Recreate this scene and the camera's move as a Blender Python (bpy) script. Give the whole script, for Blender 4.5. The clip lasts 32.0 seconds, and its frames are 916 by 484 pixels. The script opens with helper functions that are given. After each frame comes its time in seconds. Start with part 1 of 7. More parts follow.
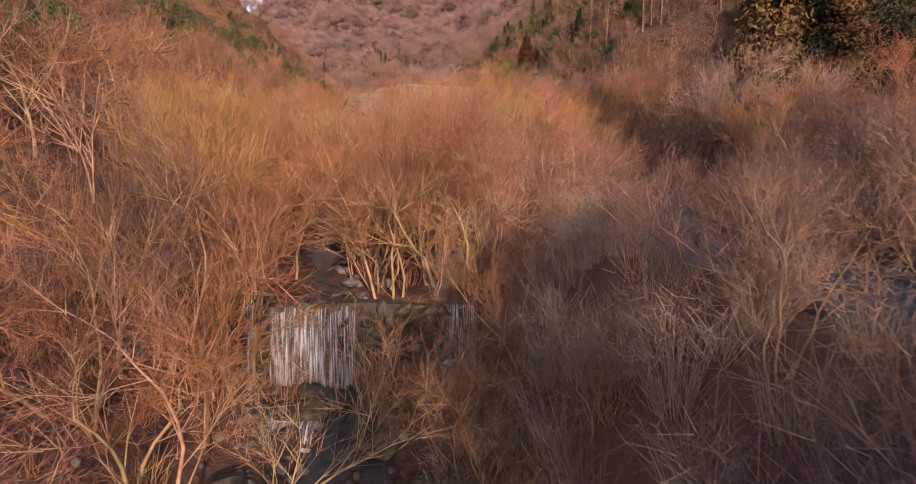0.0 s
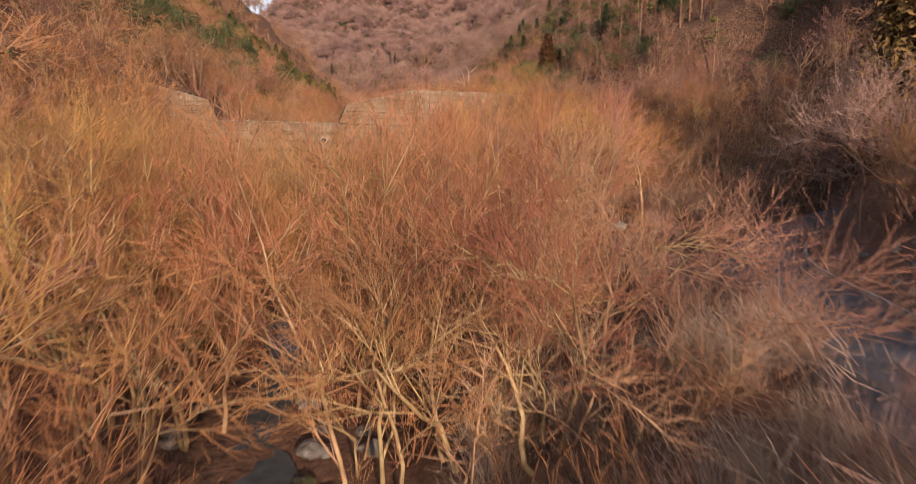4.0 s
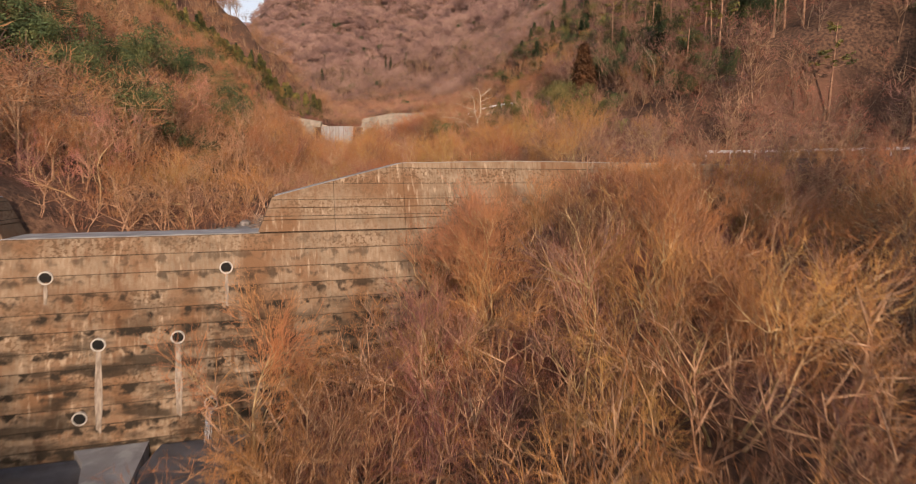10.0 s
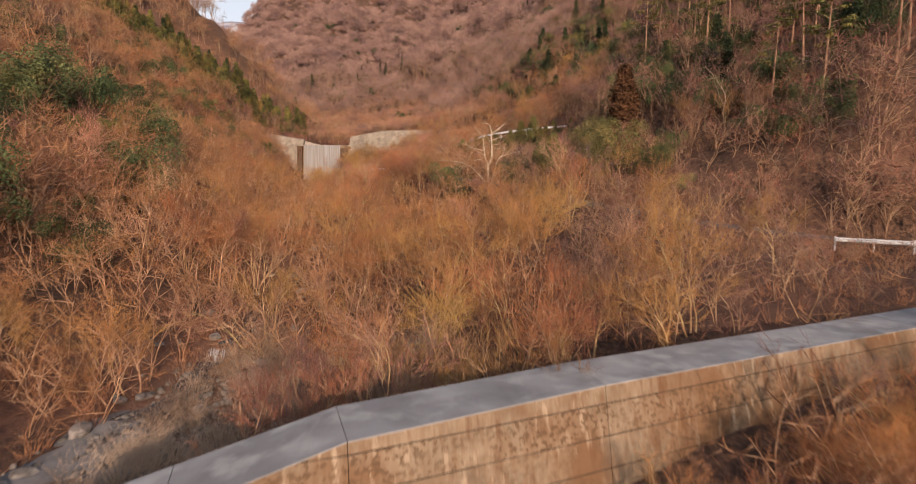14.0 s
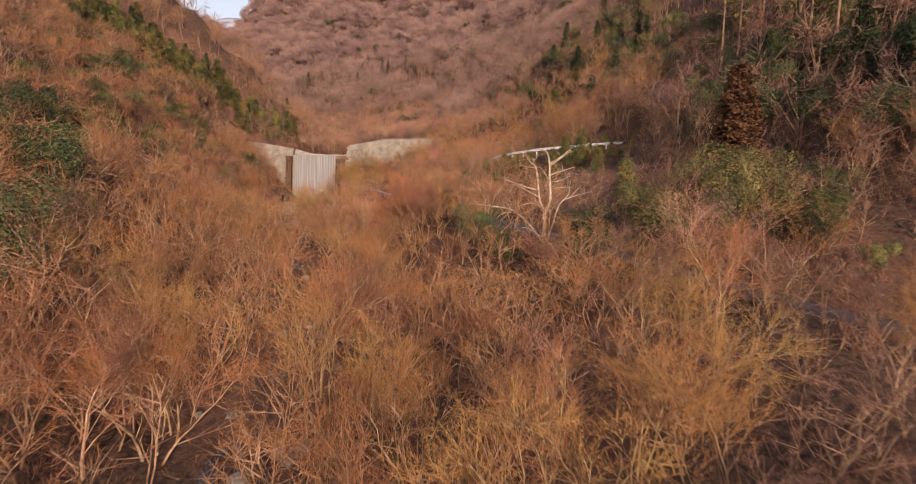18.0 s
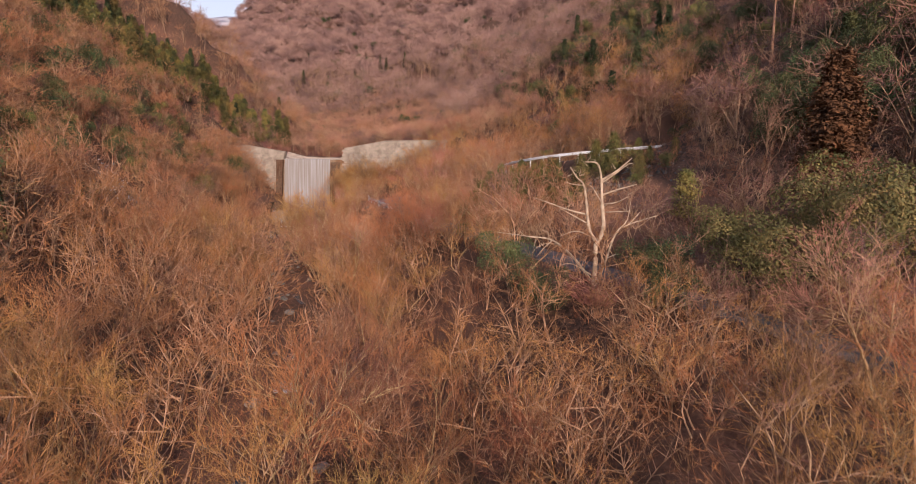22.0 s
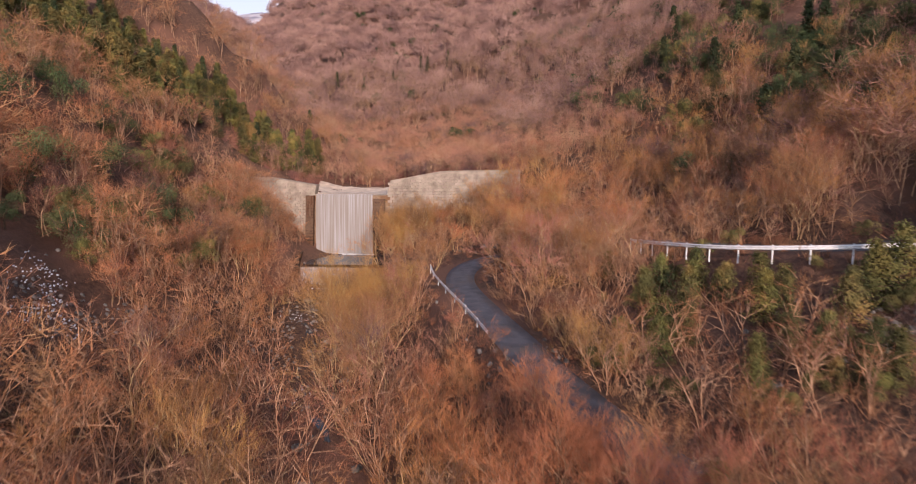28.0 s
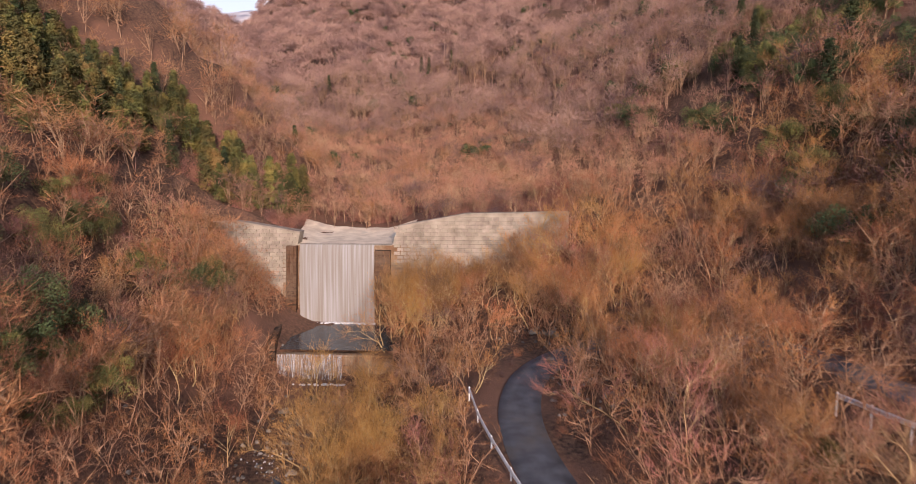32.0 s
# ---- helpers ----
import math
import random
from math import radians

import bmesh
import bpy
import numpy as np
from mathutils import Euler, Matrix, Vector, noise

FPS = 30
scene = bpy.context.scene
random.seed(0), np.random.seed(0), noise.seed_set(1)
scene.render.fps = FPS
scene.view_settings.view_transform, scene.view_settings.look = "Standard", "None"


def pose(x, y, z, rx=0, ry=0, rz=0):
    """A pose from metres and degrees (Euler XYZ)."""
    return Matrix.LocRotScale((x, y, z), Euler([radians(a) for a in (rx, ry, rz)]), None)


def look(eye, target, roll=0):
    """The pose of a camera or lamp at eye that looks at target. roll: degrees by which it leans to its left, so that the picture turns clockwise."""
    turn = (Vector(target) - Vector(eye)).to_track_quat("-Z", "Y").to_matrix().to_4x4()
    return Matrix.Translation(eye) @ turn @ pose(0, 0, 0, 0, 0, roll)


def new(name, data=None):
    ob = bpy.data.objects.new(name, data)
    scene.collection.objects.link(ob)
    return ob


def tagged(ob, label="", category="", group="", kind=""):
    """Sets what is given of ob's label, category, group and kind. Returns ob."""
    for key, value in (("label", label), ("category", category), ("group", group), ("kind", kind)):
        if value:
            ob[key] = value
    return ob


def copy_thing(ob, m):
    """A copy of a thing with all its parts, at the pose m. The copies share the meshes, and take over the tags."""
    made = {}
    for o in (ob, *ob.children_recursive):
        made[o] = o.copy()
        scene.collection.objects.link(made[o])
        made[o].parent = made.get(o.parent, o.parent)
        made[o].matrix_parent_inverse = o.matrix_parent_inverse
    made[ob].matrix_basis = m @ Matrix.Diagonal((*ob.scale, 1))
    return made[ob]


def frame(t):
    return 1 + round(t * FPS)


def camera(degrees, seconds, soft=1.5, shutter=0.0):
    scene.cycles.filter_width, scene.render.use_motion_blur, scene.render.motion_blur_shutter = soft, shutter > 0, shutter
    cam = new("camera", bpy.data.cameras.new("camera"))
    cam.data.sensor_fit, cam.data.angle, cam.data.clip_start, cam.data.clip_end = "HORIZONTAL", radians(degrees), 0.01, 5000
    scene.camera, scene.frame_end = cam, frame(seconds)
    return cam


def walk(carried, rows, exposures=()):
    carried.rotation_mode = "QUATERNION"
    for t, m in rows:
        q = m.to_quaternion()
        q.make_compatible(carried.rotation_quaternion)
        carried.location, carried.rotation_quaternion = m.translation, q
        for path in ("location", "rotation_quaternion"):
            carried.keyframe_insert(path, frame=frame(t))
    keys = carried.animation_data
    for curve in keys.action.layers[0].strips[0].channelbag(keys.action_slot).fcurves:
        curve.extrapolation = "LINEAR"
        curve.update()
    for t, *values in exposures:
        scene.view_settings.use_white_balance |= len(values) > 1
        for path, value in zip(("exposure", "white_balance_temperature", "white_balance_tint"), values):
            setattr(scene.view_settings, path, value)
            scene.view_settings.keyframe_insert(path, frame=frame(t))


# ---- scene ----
cam = camera(76.6, 32.0, soft=1.0, shutter=0.6)
METRES, EYE, TILT, LEAN, TURN = 175.0, 12.0, -6.0, 0.0, 0.0
ROWS = [
    (0.0, 0.0, 0.0, 0.0, 0.0, 0.0, -0.0),
    (0.5, 0.0, 0.0067, 0.0008, -0.08, 0.02, 0.04),
    (1.0, -0.0001, 0.0148, 0.0019, -0.05, 0.04, 0.08),
    (1.5, -0.0003, 0.024, 0.0036, 0.13, 0.03, 0.05),
    (2.0, -0.0009, 0.0338, 0.0061, 0.39, 0.05, 0.0),
    (2.5, -0.0017, 0.0439, 0.0099, 0.61, 0.05, -0.03),
    (3.0, -0.0028, 0.0541, 0.0143, 0.77, 0.04, -0.09),
    (3.5, -0.0039, 0.0649, 0.0193, 0.91, 0.02, -0.06),
    (4.0, -0.0052, 0.0763, 0.0245, 1.01, 0.04, -0.02),
    (4.5, -0.0067, 0.0879, 0.0311, 1.01, 0.03, -0.02),
    (6.5, -0.0111, 0.1404, 0.0557, 1.09, -0.02, -0.16),
    (7.0, -0.0124, 0.1555, 0.0618, 1.11, -0.02, -0.16),
    (7.5, -0.0134, 0.1712, 0.068, 1.1, -0.02, -0.14),
    (8.0, -0.0143, 0.1874, 0.0738, 1.08, -0.01, -0.13),
    (8.5, -0.0154, 0.2041, 0.0799, 1.03, 0.02, -0.12),
    (9.0, -0.0162, 0.2208, 0.0861, 0.98, 0.04, -0.06),
    (9.5, -0.0169, 0.2379, 0.0924, 0.93, 0.02, -0.0),
    (10.0, -0.0177, 0.2551, 0.0986, 0.87, 0.05, -0.02),
    (10.5, -0.0187, 0.2724, 0.1057, 0.8, 0.07, 0.0),
    (11.0, -0.0195, 0.2896, 0.1137, 0.75, 0.1, -0.04),
    (11.5, -0.0201, 0.3059, 0.1218, 0.75, 0.11, -0.05),
    (12.0, -0.0209, 0.3219, 0.1297, 0.72, 0.12, -0.07),
    (12.5, -0.0217, 0.3376, 0.1373, 0.7, 0.12, -0.08),
    (13.0, -0.0225, 0.353, 0.1446, 0.66, 0.12, -0.11),
    (13.5, -0.0234, 0.3691, 0.1516, 0.62, 0.09, -0.16),
    (14.0, -0.0245, 0.3853, 0.1583, 0.61, 0.07, -0.23),
    (14.5, -0.0258, 0.402, 0.1652, 0.63, 0.06, -0.29),
    (16.5, -0.0374, 0.4703, 0.1906, 0.62, 0.05, -0.56),
    (17.0, -0.0404, 0.4881, 0.1954, 0.62, 0.02, -0.59),
    (17.5, -0.0433, 0.5061, 0.198, 0.65, -0.03, -0.62),
    (18.0, -0.046, 0.5241, 0.1999, 0.65, -0.04, -0.65),
    (18.5, -0.0485, 0.5419, 0.2014, 0.64, -0.05, -0.64),
    (19.0, -0.051, 0.559, 0.2029, 0.64, -0.07, -0.64),
    (19.5, -0.0532, 0.5749, 0.2047, 0.65, -0.06, -0.61),
    (20.0, -0.055, 0.5864, 0.2062, 0.62, -0.02, -0.58),
    (20.5, -0.0555, 0.5896, 0.2063, 0.56, -0.02, -0.55),
    (21.0, -0.0558, 0.5884, 0.208, 0.51, -0.04, -0.5),
    (21.5, -0.0559, 0.5881, 0.2114, 0.48, -0.1, -0.46),
    (22.0, -0.0564, 0.5913, 0.2155, 0.51, -0.15, -0.41),
    (22.5, -0.0577, 0.598, 0.2196, 0.55, -0.21, -0.41),
    (23.0, -0.0597, 0.6075, 0.224, 0.63, -0.26, -0.43),
    (23.5, -0.0625, 0.6187, 0.2293, 0.86, -0.31, -0.45),
    (24.0, -0.0657, 0.631, 0.2351, 1.99, -0.37, -0.63),
    (24.5, -0.07, 0.6443, 0.2411, 2.15, -0.4, -0.69),
    (25.0, -0.0749, 0.6583, 0.2473, 2.53, -0.49, -0.72),
    (25.5, -0.0801, 0.6733, 0.2537, 2.87, -0.56, -0.7),
    (27.5, -0.1023, 0.7437, 0.2787, 3.56, -0.83, -0.52),
    (28.0, -0.1081, 0.7626, 0.2857, 3.55, -0.89, -0.47),
    (28.5, -0.1138, 0.7816, 0.2928, 3.49, -0.91, -0.42),
    (29.0, -0.1192, 0.801, 0.3002, 3.45, -0.94, -0.32),
    (29.5, -0.1243, 0.8205, 0.3077, 3.38, -0.93, -0.3),
    (30.0, -0.1292, 0.8401, 0.3145, 3.3, -0.94, -0.26),
    (30.5, -0.1338, 0.859, 0.3207, 3.24, -0.97, -0.23),
    (31.0, -0.1383, 0.8774, 0.3268, 3.14, -0.99, -0.23),
    (31.5, -0.1426, 0.8954, 0.3327, 3.04, -1.02, -0.24),
    (32.0, -0.1467, 0.9132, 0.3384, 2.95, -1.03, -0.24),
]
walk(cam, [(t, pose(0, 0, EYE, TILT, LEAN, TURN) @ pose(METRES * x, METRES * y, METRES * z, 90 + pitch, roll, yaw)) for t, x, y, z, yaw, pitch, roll in ROWS],
     [(0.0, 0.0, 5450, 14), (4.0, 0.05, 5620, 6), (9.0, 0.0, 5680, 5), (14.0, -0.04, 5680, 6), (20.0, -0.04, 5400, 10), (25.0, -0.02, 5250, 14), (28.0, 0.1, 5250, 14), (32.0, 0.18, 5300, 12)])

# ---- world, sun ----
SUN = Vector((0.27, -0.93, 0.245)).normalized()
world = bpy.data.worlds.new("world")
scene.world = world
world.use_nodes = True
wn = world.node_tree.nodes
sky = wn.new("ShaderNodeTexSky")
sky.sky_type, sky.sun_disc = "NISHITA", False
sky.sun_elevation, sky.sun_rotation = math.asin(SUN.z), math.atan2(SUN.x, SUN.y)
sky.air_density, sky.dust_density, sky.ozone_density = 0.8, 6.0, 1.0
wn["Background"].inputs["Strength"].default_value = 0.17
haze = wn.new("ShaderNodeMix")
haze.data_type = "RGBA"
haze.inputs["B"].default_value = (6.3, 5.75, 5.5, 1)
where, split, fade = wn.new("ShaderNodeTexCoord"), wn.new("ShaderNodeSeparateXYZ"), wn.new("ShaderNodeMapRange")
world.node_tree.links.new(where.outputs["Generated"], split.inputs[0])
world.node_tree.links.new(split.outputs["Z"], fade.inputs["Value"])
fade.inputs["From Min"].default_value, fade.inputs["From Max"].default_value = 0.15, 0.6
fade.inputs["To Min"].default_value, fade.inputs["To Max"].default_value = 0.97, 0.12
world.node_tree.links.new(fade.outputs["Result"], haze.inputs["Factor"])
world.node_tree.links.new(sky.outputs["Color"], haze.inputs["A"])
world.node_tree.links.new(haze.outputs["Result"], wn["Background"].inputs["Color"])
sun = new("sun", bpy.data.lights.new("sun", "SUN"))
sun.data.energy, sun.data.angle, sun.data.color = 4.9, radians(1.5), (1.0, 0.67, 0.45)
sun.matrix_world = look(SUN * 100, (0, 0, 0))


# ---- materials ----
def material(name, stops, scale=1.0, rough=0.85, bump=0.0, bump_scale=20.0, detail=6.0, per_object=0.0, metal=0.0,
             stretch=(1, 1, 1), second=None, second_scale=0.2, second_range=(0.45, 0.62), spec=0.3):
    """Noise through a colour ramp, with a second, larger patchiness, fine relief and a shift from object to object."""
    m = bpy.data.materials.new(name)
    m.use_nodes = True
    t = m.node_tree
    n, l = t.nodes, t.links
    b = n["Principled BSDF"]
    b.inputs["Roughness"].default_value, b.inputs["Metallic"].default_value = rough, metal
    b.inputs["Specular IOR Level"].default_value = spec
    geo = n.new("ShaderNodeNewGeometry")
    mapping = n.new("ShaderNodeMapping")
    mapping.inputs["Scale"].default_value = stretch
    l.new(geo.outputs["Position"], mapping.inputs["Vector"])
    tex = n.new("ShaderNodeTexNoise")
    tex.inputs["Scale"].default_value, tex.inputs["Detail"].default_value = scale, detail
    l.new(mapping.outputs["Vector"], tex.inputs["Vector"])
    ramp = n.new("ShaderNodeValToRGB")
    e = ramp.color_ramp.elements
    while len(e) < len(stops):
        e.new(0.5)
    for k, (p, c) in enumerate(stops):
        e[k].position, e[k].color = p, (*c, 1)
    l.new(tex.outputs["Fac"], ramp.inputs["Fac"])
    out = ramp.outputs["Color"]
    if second:
        tex2 = n.new("ShaderNodeTexNoise")
        tex2.inputs["Scale"].default_value, tex2.inputs["Detail"].default_value = second_scale, 4.0
        l.new(geo.outputs["Position"], tex2.inputs["Vector"])
        span = n.new("ShaderNodeMapRange")
        span.inputs["From Min"].default_value, span.inputs["From Max"].default_value = second_range
        l.new(tex2.outputs["Fac"], span.inputs["Value"])
        mix = n.new("ShaderNodeMix")
        mix.data_type = "RGBA"
        l.new(span.outputs["Result"], mix.inputs["Factor"])
        l.new(out, mix.inputs["A"])
        mix.inputs["B"].default_value = (*second, 1)
        out = mix.outputs["Result"]
    if per_object:
        info = n.new("ShaderNodeObjectInfo")
        span2 = n.new("ShaderNodeMapRange")
        span2.inputs["To Min"].default_value, span2.inputs["To Max"].default_value = 1 - per_object, 1 + per_object
        l.new(info.outputs["Random"], span2.inputs["Value"])
        hsv = n.new("ShaderNodeHueSaturation")
        l.new(span2.outputs["Result"], hsv.inputs["Value"])
        turned = n.new("ShaderNodeMath")
        turned.operation = "MULTIPLY"
        turned.inputs[1].default_value = 7.31
        l.new(info.outputs["Random"], turned.inputs[0])
        part_of = n.new("ShaderNodeMath")
        part_of.operation = "FRACT"
        l.new(turned.outputs[0], part_of.inputs[0])
        hue = n.new("ShaderNodeMapRange")
        hue.inputs["To Min"].default_value, hue.inputs["To Max"].default_value = 0.5 - per_object * 0.08, 0.5 + per_object * 0.08
        l.new(part_of.outputs[0], hue.inputs["Value"])
        l.new(hue.outputs["Result"], hsv.inputs["Hue"])
        l.new(out, hsv.inputs["Color"])
        out = hsv.outputs["Color"]
    l.new(out, b.inputs["Base Color"])
    if bump:
        tex3 = n.new("ShaderNodeTexNoise")
        tex3.inputs["Scale"].default_value, tex3.inputs["Detail"].default_value = bump_scale, 5.0
        l.new(geo.outputs["Position"], tex3.inputs["Vector"])
        bm_node = n.new("ShaderNodeBump")
        bm_node.inputs["Strength"].default_value, bm_node.inputs["Distance"].default_value = bump, 0.1
        l.new(tex3.outputs["Fac"], bm_node.inputs["Height"])
        l.new(bm_node.outputs["Normal"], b.inputs["Normal"])
    return m


LITTER = material("leaf_litter", [(0.3, (0.035, 0.022, 0.016)), (0.5, (0.1, 0.056, 0.036)), (0.7, (0.175, 0.1, 0.06))], 2.6, 0.95, 1.0, 5.0,
                  second=(0.165, 0.085, 0.055), second_scale=0.06)
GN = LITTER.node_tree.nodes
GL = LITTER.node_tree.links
# far ridge: grey rock and snow, paled with distance haze in the colour
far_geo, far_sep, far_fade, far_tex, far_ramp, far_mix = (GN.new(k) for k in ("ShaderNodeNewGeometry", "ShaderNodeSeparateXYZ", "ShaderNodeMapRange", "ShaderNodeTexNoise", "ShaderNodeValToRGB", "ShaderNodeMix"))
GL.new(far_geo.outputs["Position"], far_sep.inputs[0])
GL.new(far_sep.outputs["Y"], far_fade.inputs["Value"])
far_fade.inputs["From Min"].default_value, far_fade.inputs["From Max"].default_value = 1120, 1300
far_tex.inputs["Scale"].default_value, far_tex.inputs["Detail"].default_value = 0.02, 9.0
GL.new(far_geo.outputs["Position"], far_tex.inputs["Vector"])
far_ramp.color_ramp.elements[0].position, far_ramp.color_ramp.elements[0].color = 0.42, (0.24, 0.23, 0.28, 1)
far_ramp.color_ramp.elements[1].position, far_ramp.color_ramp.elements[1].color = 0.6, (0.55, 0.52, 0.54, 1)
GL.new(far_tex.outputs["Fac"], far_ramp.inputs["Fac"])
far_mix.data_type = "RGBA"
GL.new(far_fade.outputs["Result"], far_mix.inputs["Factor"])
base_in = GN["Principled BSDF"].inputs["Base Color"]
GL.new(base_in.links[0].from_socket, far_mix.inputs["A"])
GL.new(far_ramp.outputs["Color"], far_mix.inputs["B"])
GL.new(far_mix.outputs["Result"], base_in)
PALE_CONCRETE = material("pale_concrete", [(0.3, (0.22, 0.185, 0.15)), (0.5, (0.31, 0.265, 0.215)), (0.7, (0.38, 0.325, 0.265))], 0.7, 0.9, 0.25, 9.0,
                         second=(0.16, 0.13, 0.105), second_scale=0.4, second_range=(0.55, 0.8), per_object=0.12)
CAPPING = material("worn_capping_concrete", [(0.3, (0.22, 0.21, 0.21)), (0.6, (0.36, 0.35, 0.35))], 0.5, 0.85, 0.2, 12.0, second=(0.44, 0.43, 0.42), second_scale=0.9, second_range=(0.5, 0.68), per_object=0.08)
PIPE_SHADE = material("pipe_shade", [(0.4, (0.01, 0.01, 0.01)), (0.6, (0.02, 0.018, 0.015))], 2.0, 1.0)
PIPE = material("pale_pipe", [(0.3, (0.3, 0.28, 0.25)), (0.6, (0.5, 0.47, 0.43))], 4.0, 0.6)
LIME = material("lime_streak", [(0.38, (0.2, 0.16, 0.125)), (0.62, (0.36, 0.3, 0.24))], 2.5, 0.9, stretch=(3, 3, 0.4))
ASPHALT = material("asphalt", [(0.35, (0.06, 0.06, 0.068)), (0.65, (0.115, 0.115, 0.13))], 0.8, 0.55, 0.3, 40.0, second=(0.12, 0.1, 0.085), second_scale=0.35, second_range=(0.55, 0.75))
KERB = material("kerb_concrete", [(0.35, (0.24, 0.23, 0.21)), (0.65, (0.4, 0.38, 0.35))], 2.0, 0.9, 0.2, 20.0)
WHITE_STEEL = material("white_painted_steel", [(0.35, (0.62, 0.63, 0.66)), (0.65, (0.8, 0.8, 0.8))], 3.0, 0.45, second=(0.35, 0.28, 0.22), second_scale=1.5, second_range=(0.66, 0.75))
WET_STONE = material("wet_mossy_stone", [(0.3, (0.03, 0.026, 0.02)), (0.5, (0.08, 0.066, 0.05)), (0.7, (0.15, 0.125, 0.095))], 1.8, 0.6, 0.6, 8.0, second=(0.045, 0.05, 0.02), second_scale=0.9, second_range=(0.5, 0.66), per_object=0.3)
STONE = material("river_stone", [(0.3, (0.08, 0.07, 0.06)), (0.5, (0.2, 0.18, 0.16)), (0.7, (0.34, 0.31, 0.28))], 1.6, 0.8, 0.5, 8.0, per_object=0.3)
BARK_PALE = material("pale_bark", [(0.3, (0.21, 0.13, 0.068)), (0.5, (0.43, 0.285, 0.148)), (0.7, (0.6, 0.425, 0.24))], 1.6, 0.9, per_object=0.25)
BARK_BROWN = material("red_brown_bark", [(0.3, (0.12, 0.075, 0.055)), (0.5, (0.22, 0.14, 0.1)), (0.7, (0.32, 0.215, 0.15))], 3.0, 0.9, per_object=0.25)
BARK_SLOPE = material("sunlit_brown_bark", [(0.3, (0.17, 0.1, 0.062)), (0.5, (0.33, 0.205, 0.12)), (0.7, (0.46, 0.31, 0.19))], 1.6, 0.9)
TWIG_ORANGE = material("orange_twigs", [(0.36, (0.18, 0.092, 0.058)), (0.45, (0.33, 0.152, 0.062)), (0.54, (0.46, 0.214, 0.075)), (0.64, (0.45, 0.248, 0.088))], 0.15, 0.9, per_object=0.22, detail=3.0, second=(0.36, 0.16, 0.082), second_scale=0.045, second_range=(0.54, 0.66))
TWIG_RED = material("red_brown_twigs", [(0.34, (0.17, 0.105, 0.1)), (0.44, (0.33, 0.165, 0.12)), (0.53, (0.46, 0.22, 0.145)), (0.63, (0.45, 0.28, 0.17))], 0.14, 0.9, per_object=0.25, detail=3.0)
TWIG_SLOPE = material("dark_red_twigs", [(0.34, (0.11, 0.064, 0.06)), (0.44, (0.235, 0.104, 0.068)), (0.53, (0.35, 0.145, 0.08)), (0.63, (0.35, 0.185, 0.1))], 0.14, 0.9, per_object=0.25, detail=3.0)
TWIG_RUST = material("rust_orange_twigs", [(0.34, (0.2, 0.085, 0.048)), (0.44, (0.36, 0.148, 0.068)), (0.53, (0.5, 0.21, 0.09)), (0.63, (0.52, 0.265, 0.125))], 0.2, 0.9, detail=3.0)
# twigs of the shaded right side and banks, their shade put into the colour
TWIG_SHADE = material("shade_toned_twigs", [(0.34, (0.1, 0.064, 0.066)), (0.44, (0.21, 0.112, 0.092)), (0.53, (0.31, 0.155, 0.108)), (0.63, (0.33, 0.195, 0.125))], 0.14, 0.9, detail=3.0)
# greyer than the near twigs: haze of the distance mixed into the tone
TWIG_FAR = material("hazy_winter_woods", [(0.34, (0.17, 0.11, 0.105)), (0.46, (0.29, 0.178, 0.152)), (0.6, (0.42, 0.272, 0.215))], 0.07, 0.95, detail=5.0)
TWIG_GREY = material("grey_brown_twigs", [(0.35, (0.19, 0.118, 0.09)), (0.5, (0.34, 0.218, 0.16)), (0.65, (0.48, 0.34, 0.26))], 0.25, 0.9, per_object=0.2, detail=3.0)
DEAD_WOOD = material("bleached_dead_wood", [(0.3, (0.27, 0.2, 0.14)), (0.5, (0.48, 0.37, 0.26)), (0.7, (0.62, 0.5, 0.36))], 2.5, 0.8, 0.4, 12.0)
NEEDLE = material("dark_conifer_needles", [(0.35, (0.028, 0.042, 0.02)), (0.55, (0.065, 0.08, 0.03)), (0.7, (0.13, 0.12, 0.04))], 0.5, 0.9, per_object=0.3)
NEEDLE_OLIVE = material("olive_cedar_needles", [(0.36, (0.065, 0.07, 0.025)), (0.5, (0.14, 0.13, 0.04)), (0.64, (0.25, 0.185, 0.055))], 0.45, 0.9, per_object=0.3)
LEAF_OLIVE = material("olive_leaves", [(0.36, (0.06, 0.068, 0.025)), (0.52, (0.15, 0.145, 0.045)), (0.66, (0.27, 0.23, 0.075))], 0.7, 0.75, per_object=0.3, spec=0.25)
SAND = material("pale_silt", [(0.35, (0.54, 0.44, 0.34)), (0.65, (0.72, 0.61, 0.48))], 0.6, 0.9, 0.3, 6.0, second=(0.42, 0.36, 0.31), second_scale=0.25, second_range=(0.6, 0.75))
GREY_SILT = material("grey_silt", [(0.35, (0.14, 0.13, 0.125)), (0.65, (0.26, 0.245, 0.235))], 0.8, 0.9, 0.4, 6.0, second=(0.1, 0.075, 0.06), second_scale=0.3, second_range=(0.48, 0.6))
SNOW = material("old_snow", [(0.35, (0.45, 0.47, 0.52)), (0.65, (0.66, 0.68, 0.73))], 3.0, 0.7)
NEEDLE_BROWN = material("bronzed_cedar_needles", [(0.35, (0.085, 0.048, 0.02)), (0.55, (0.17, 0.094, 0.034)), (0.7, (0.26, 0.135, 0.048))], 0.7, 0.9, per_object=0.2)
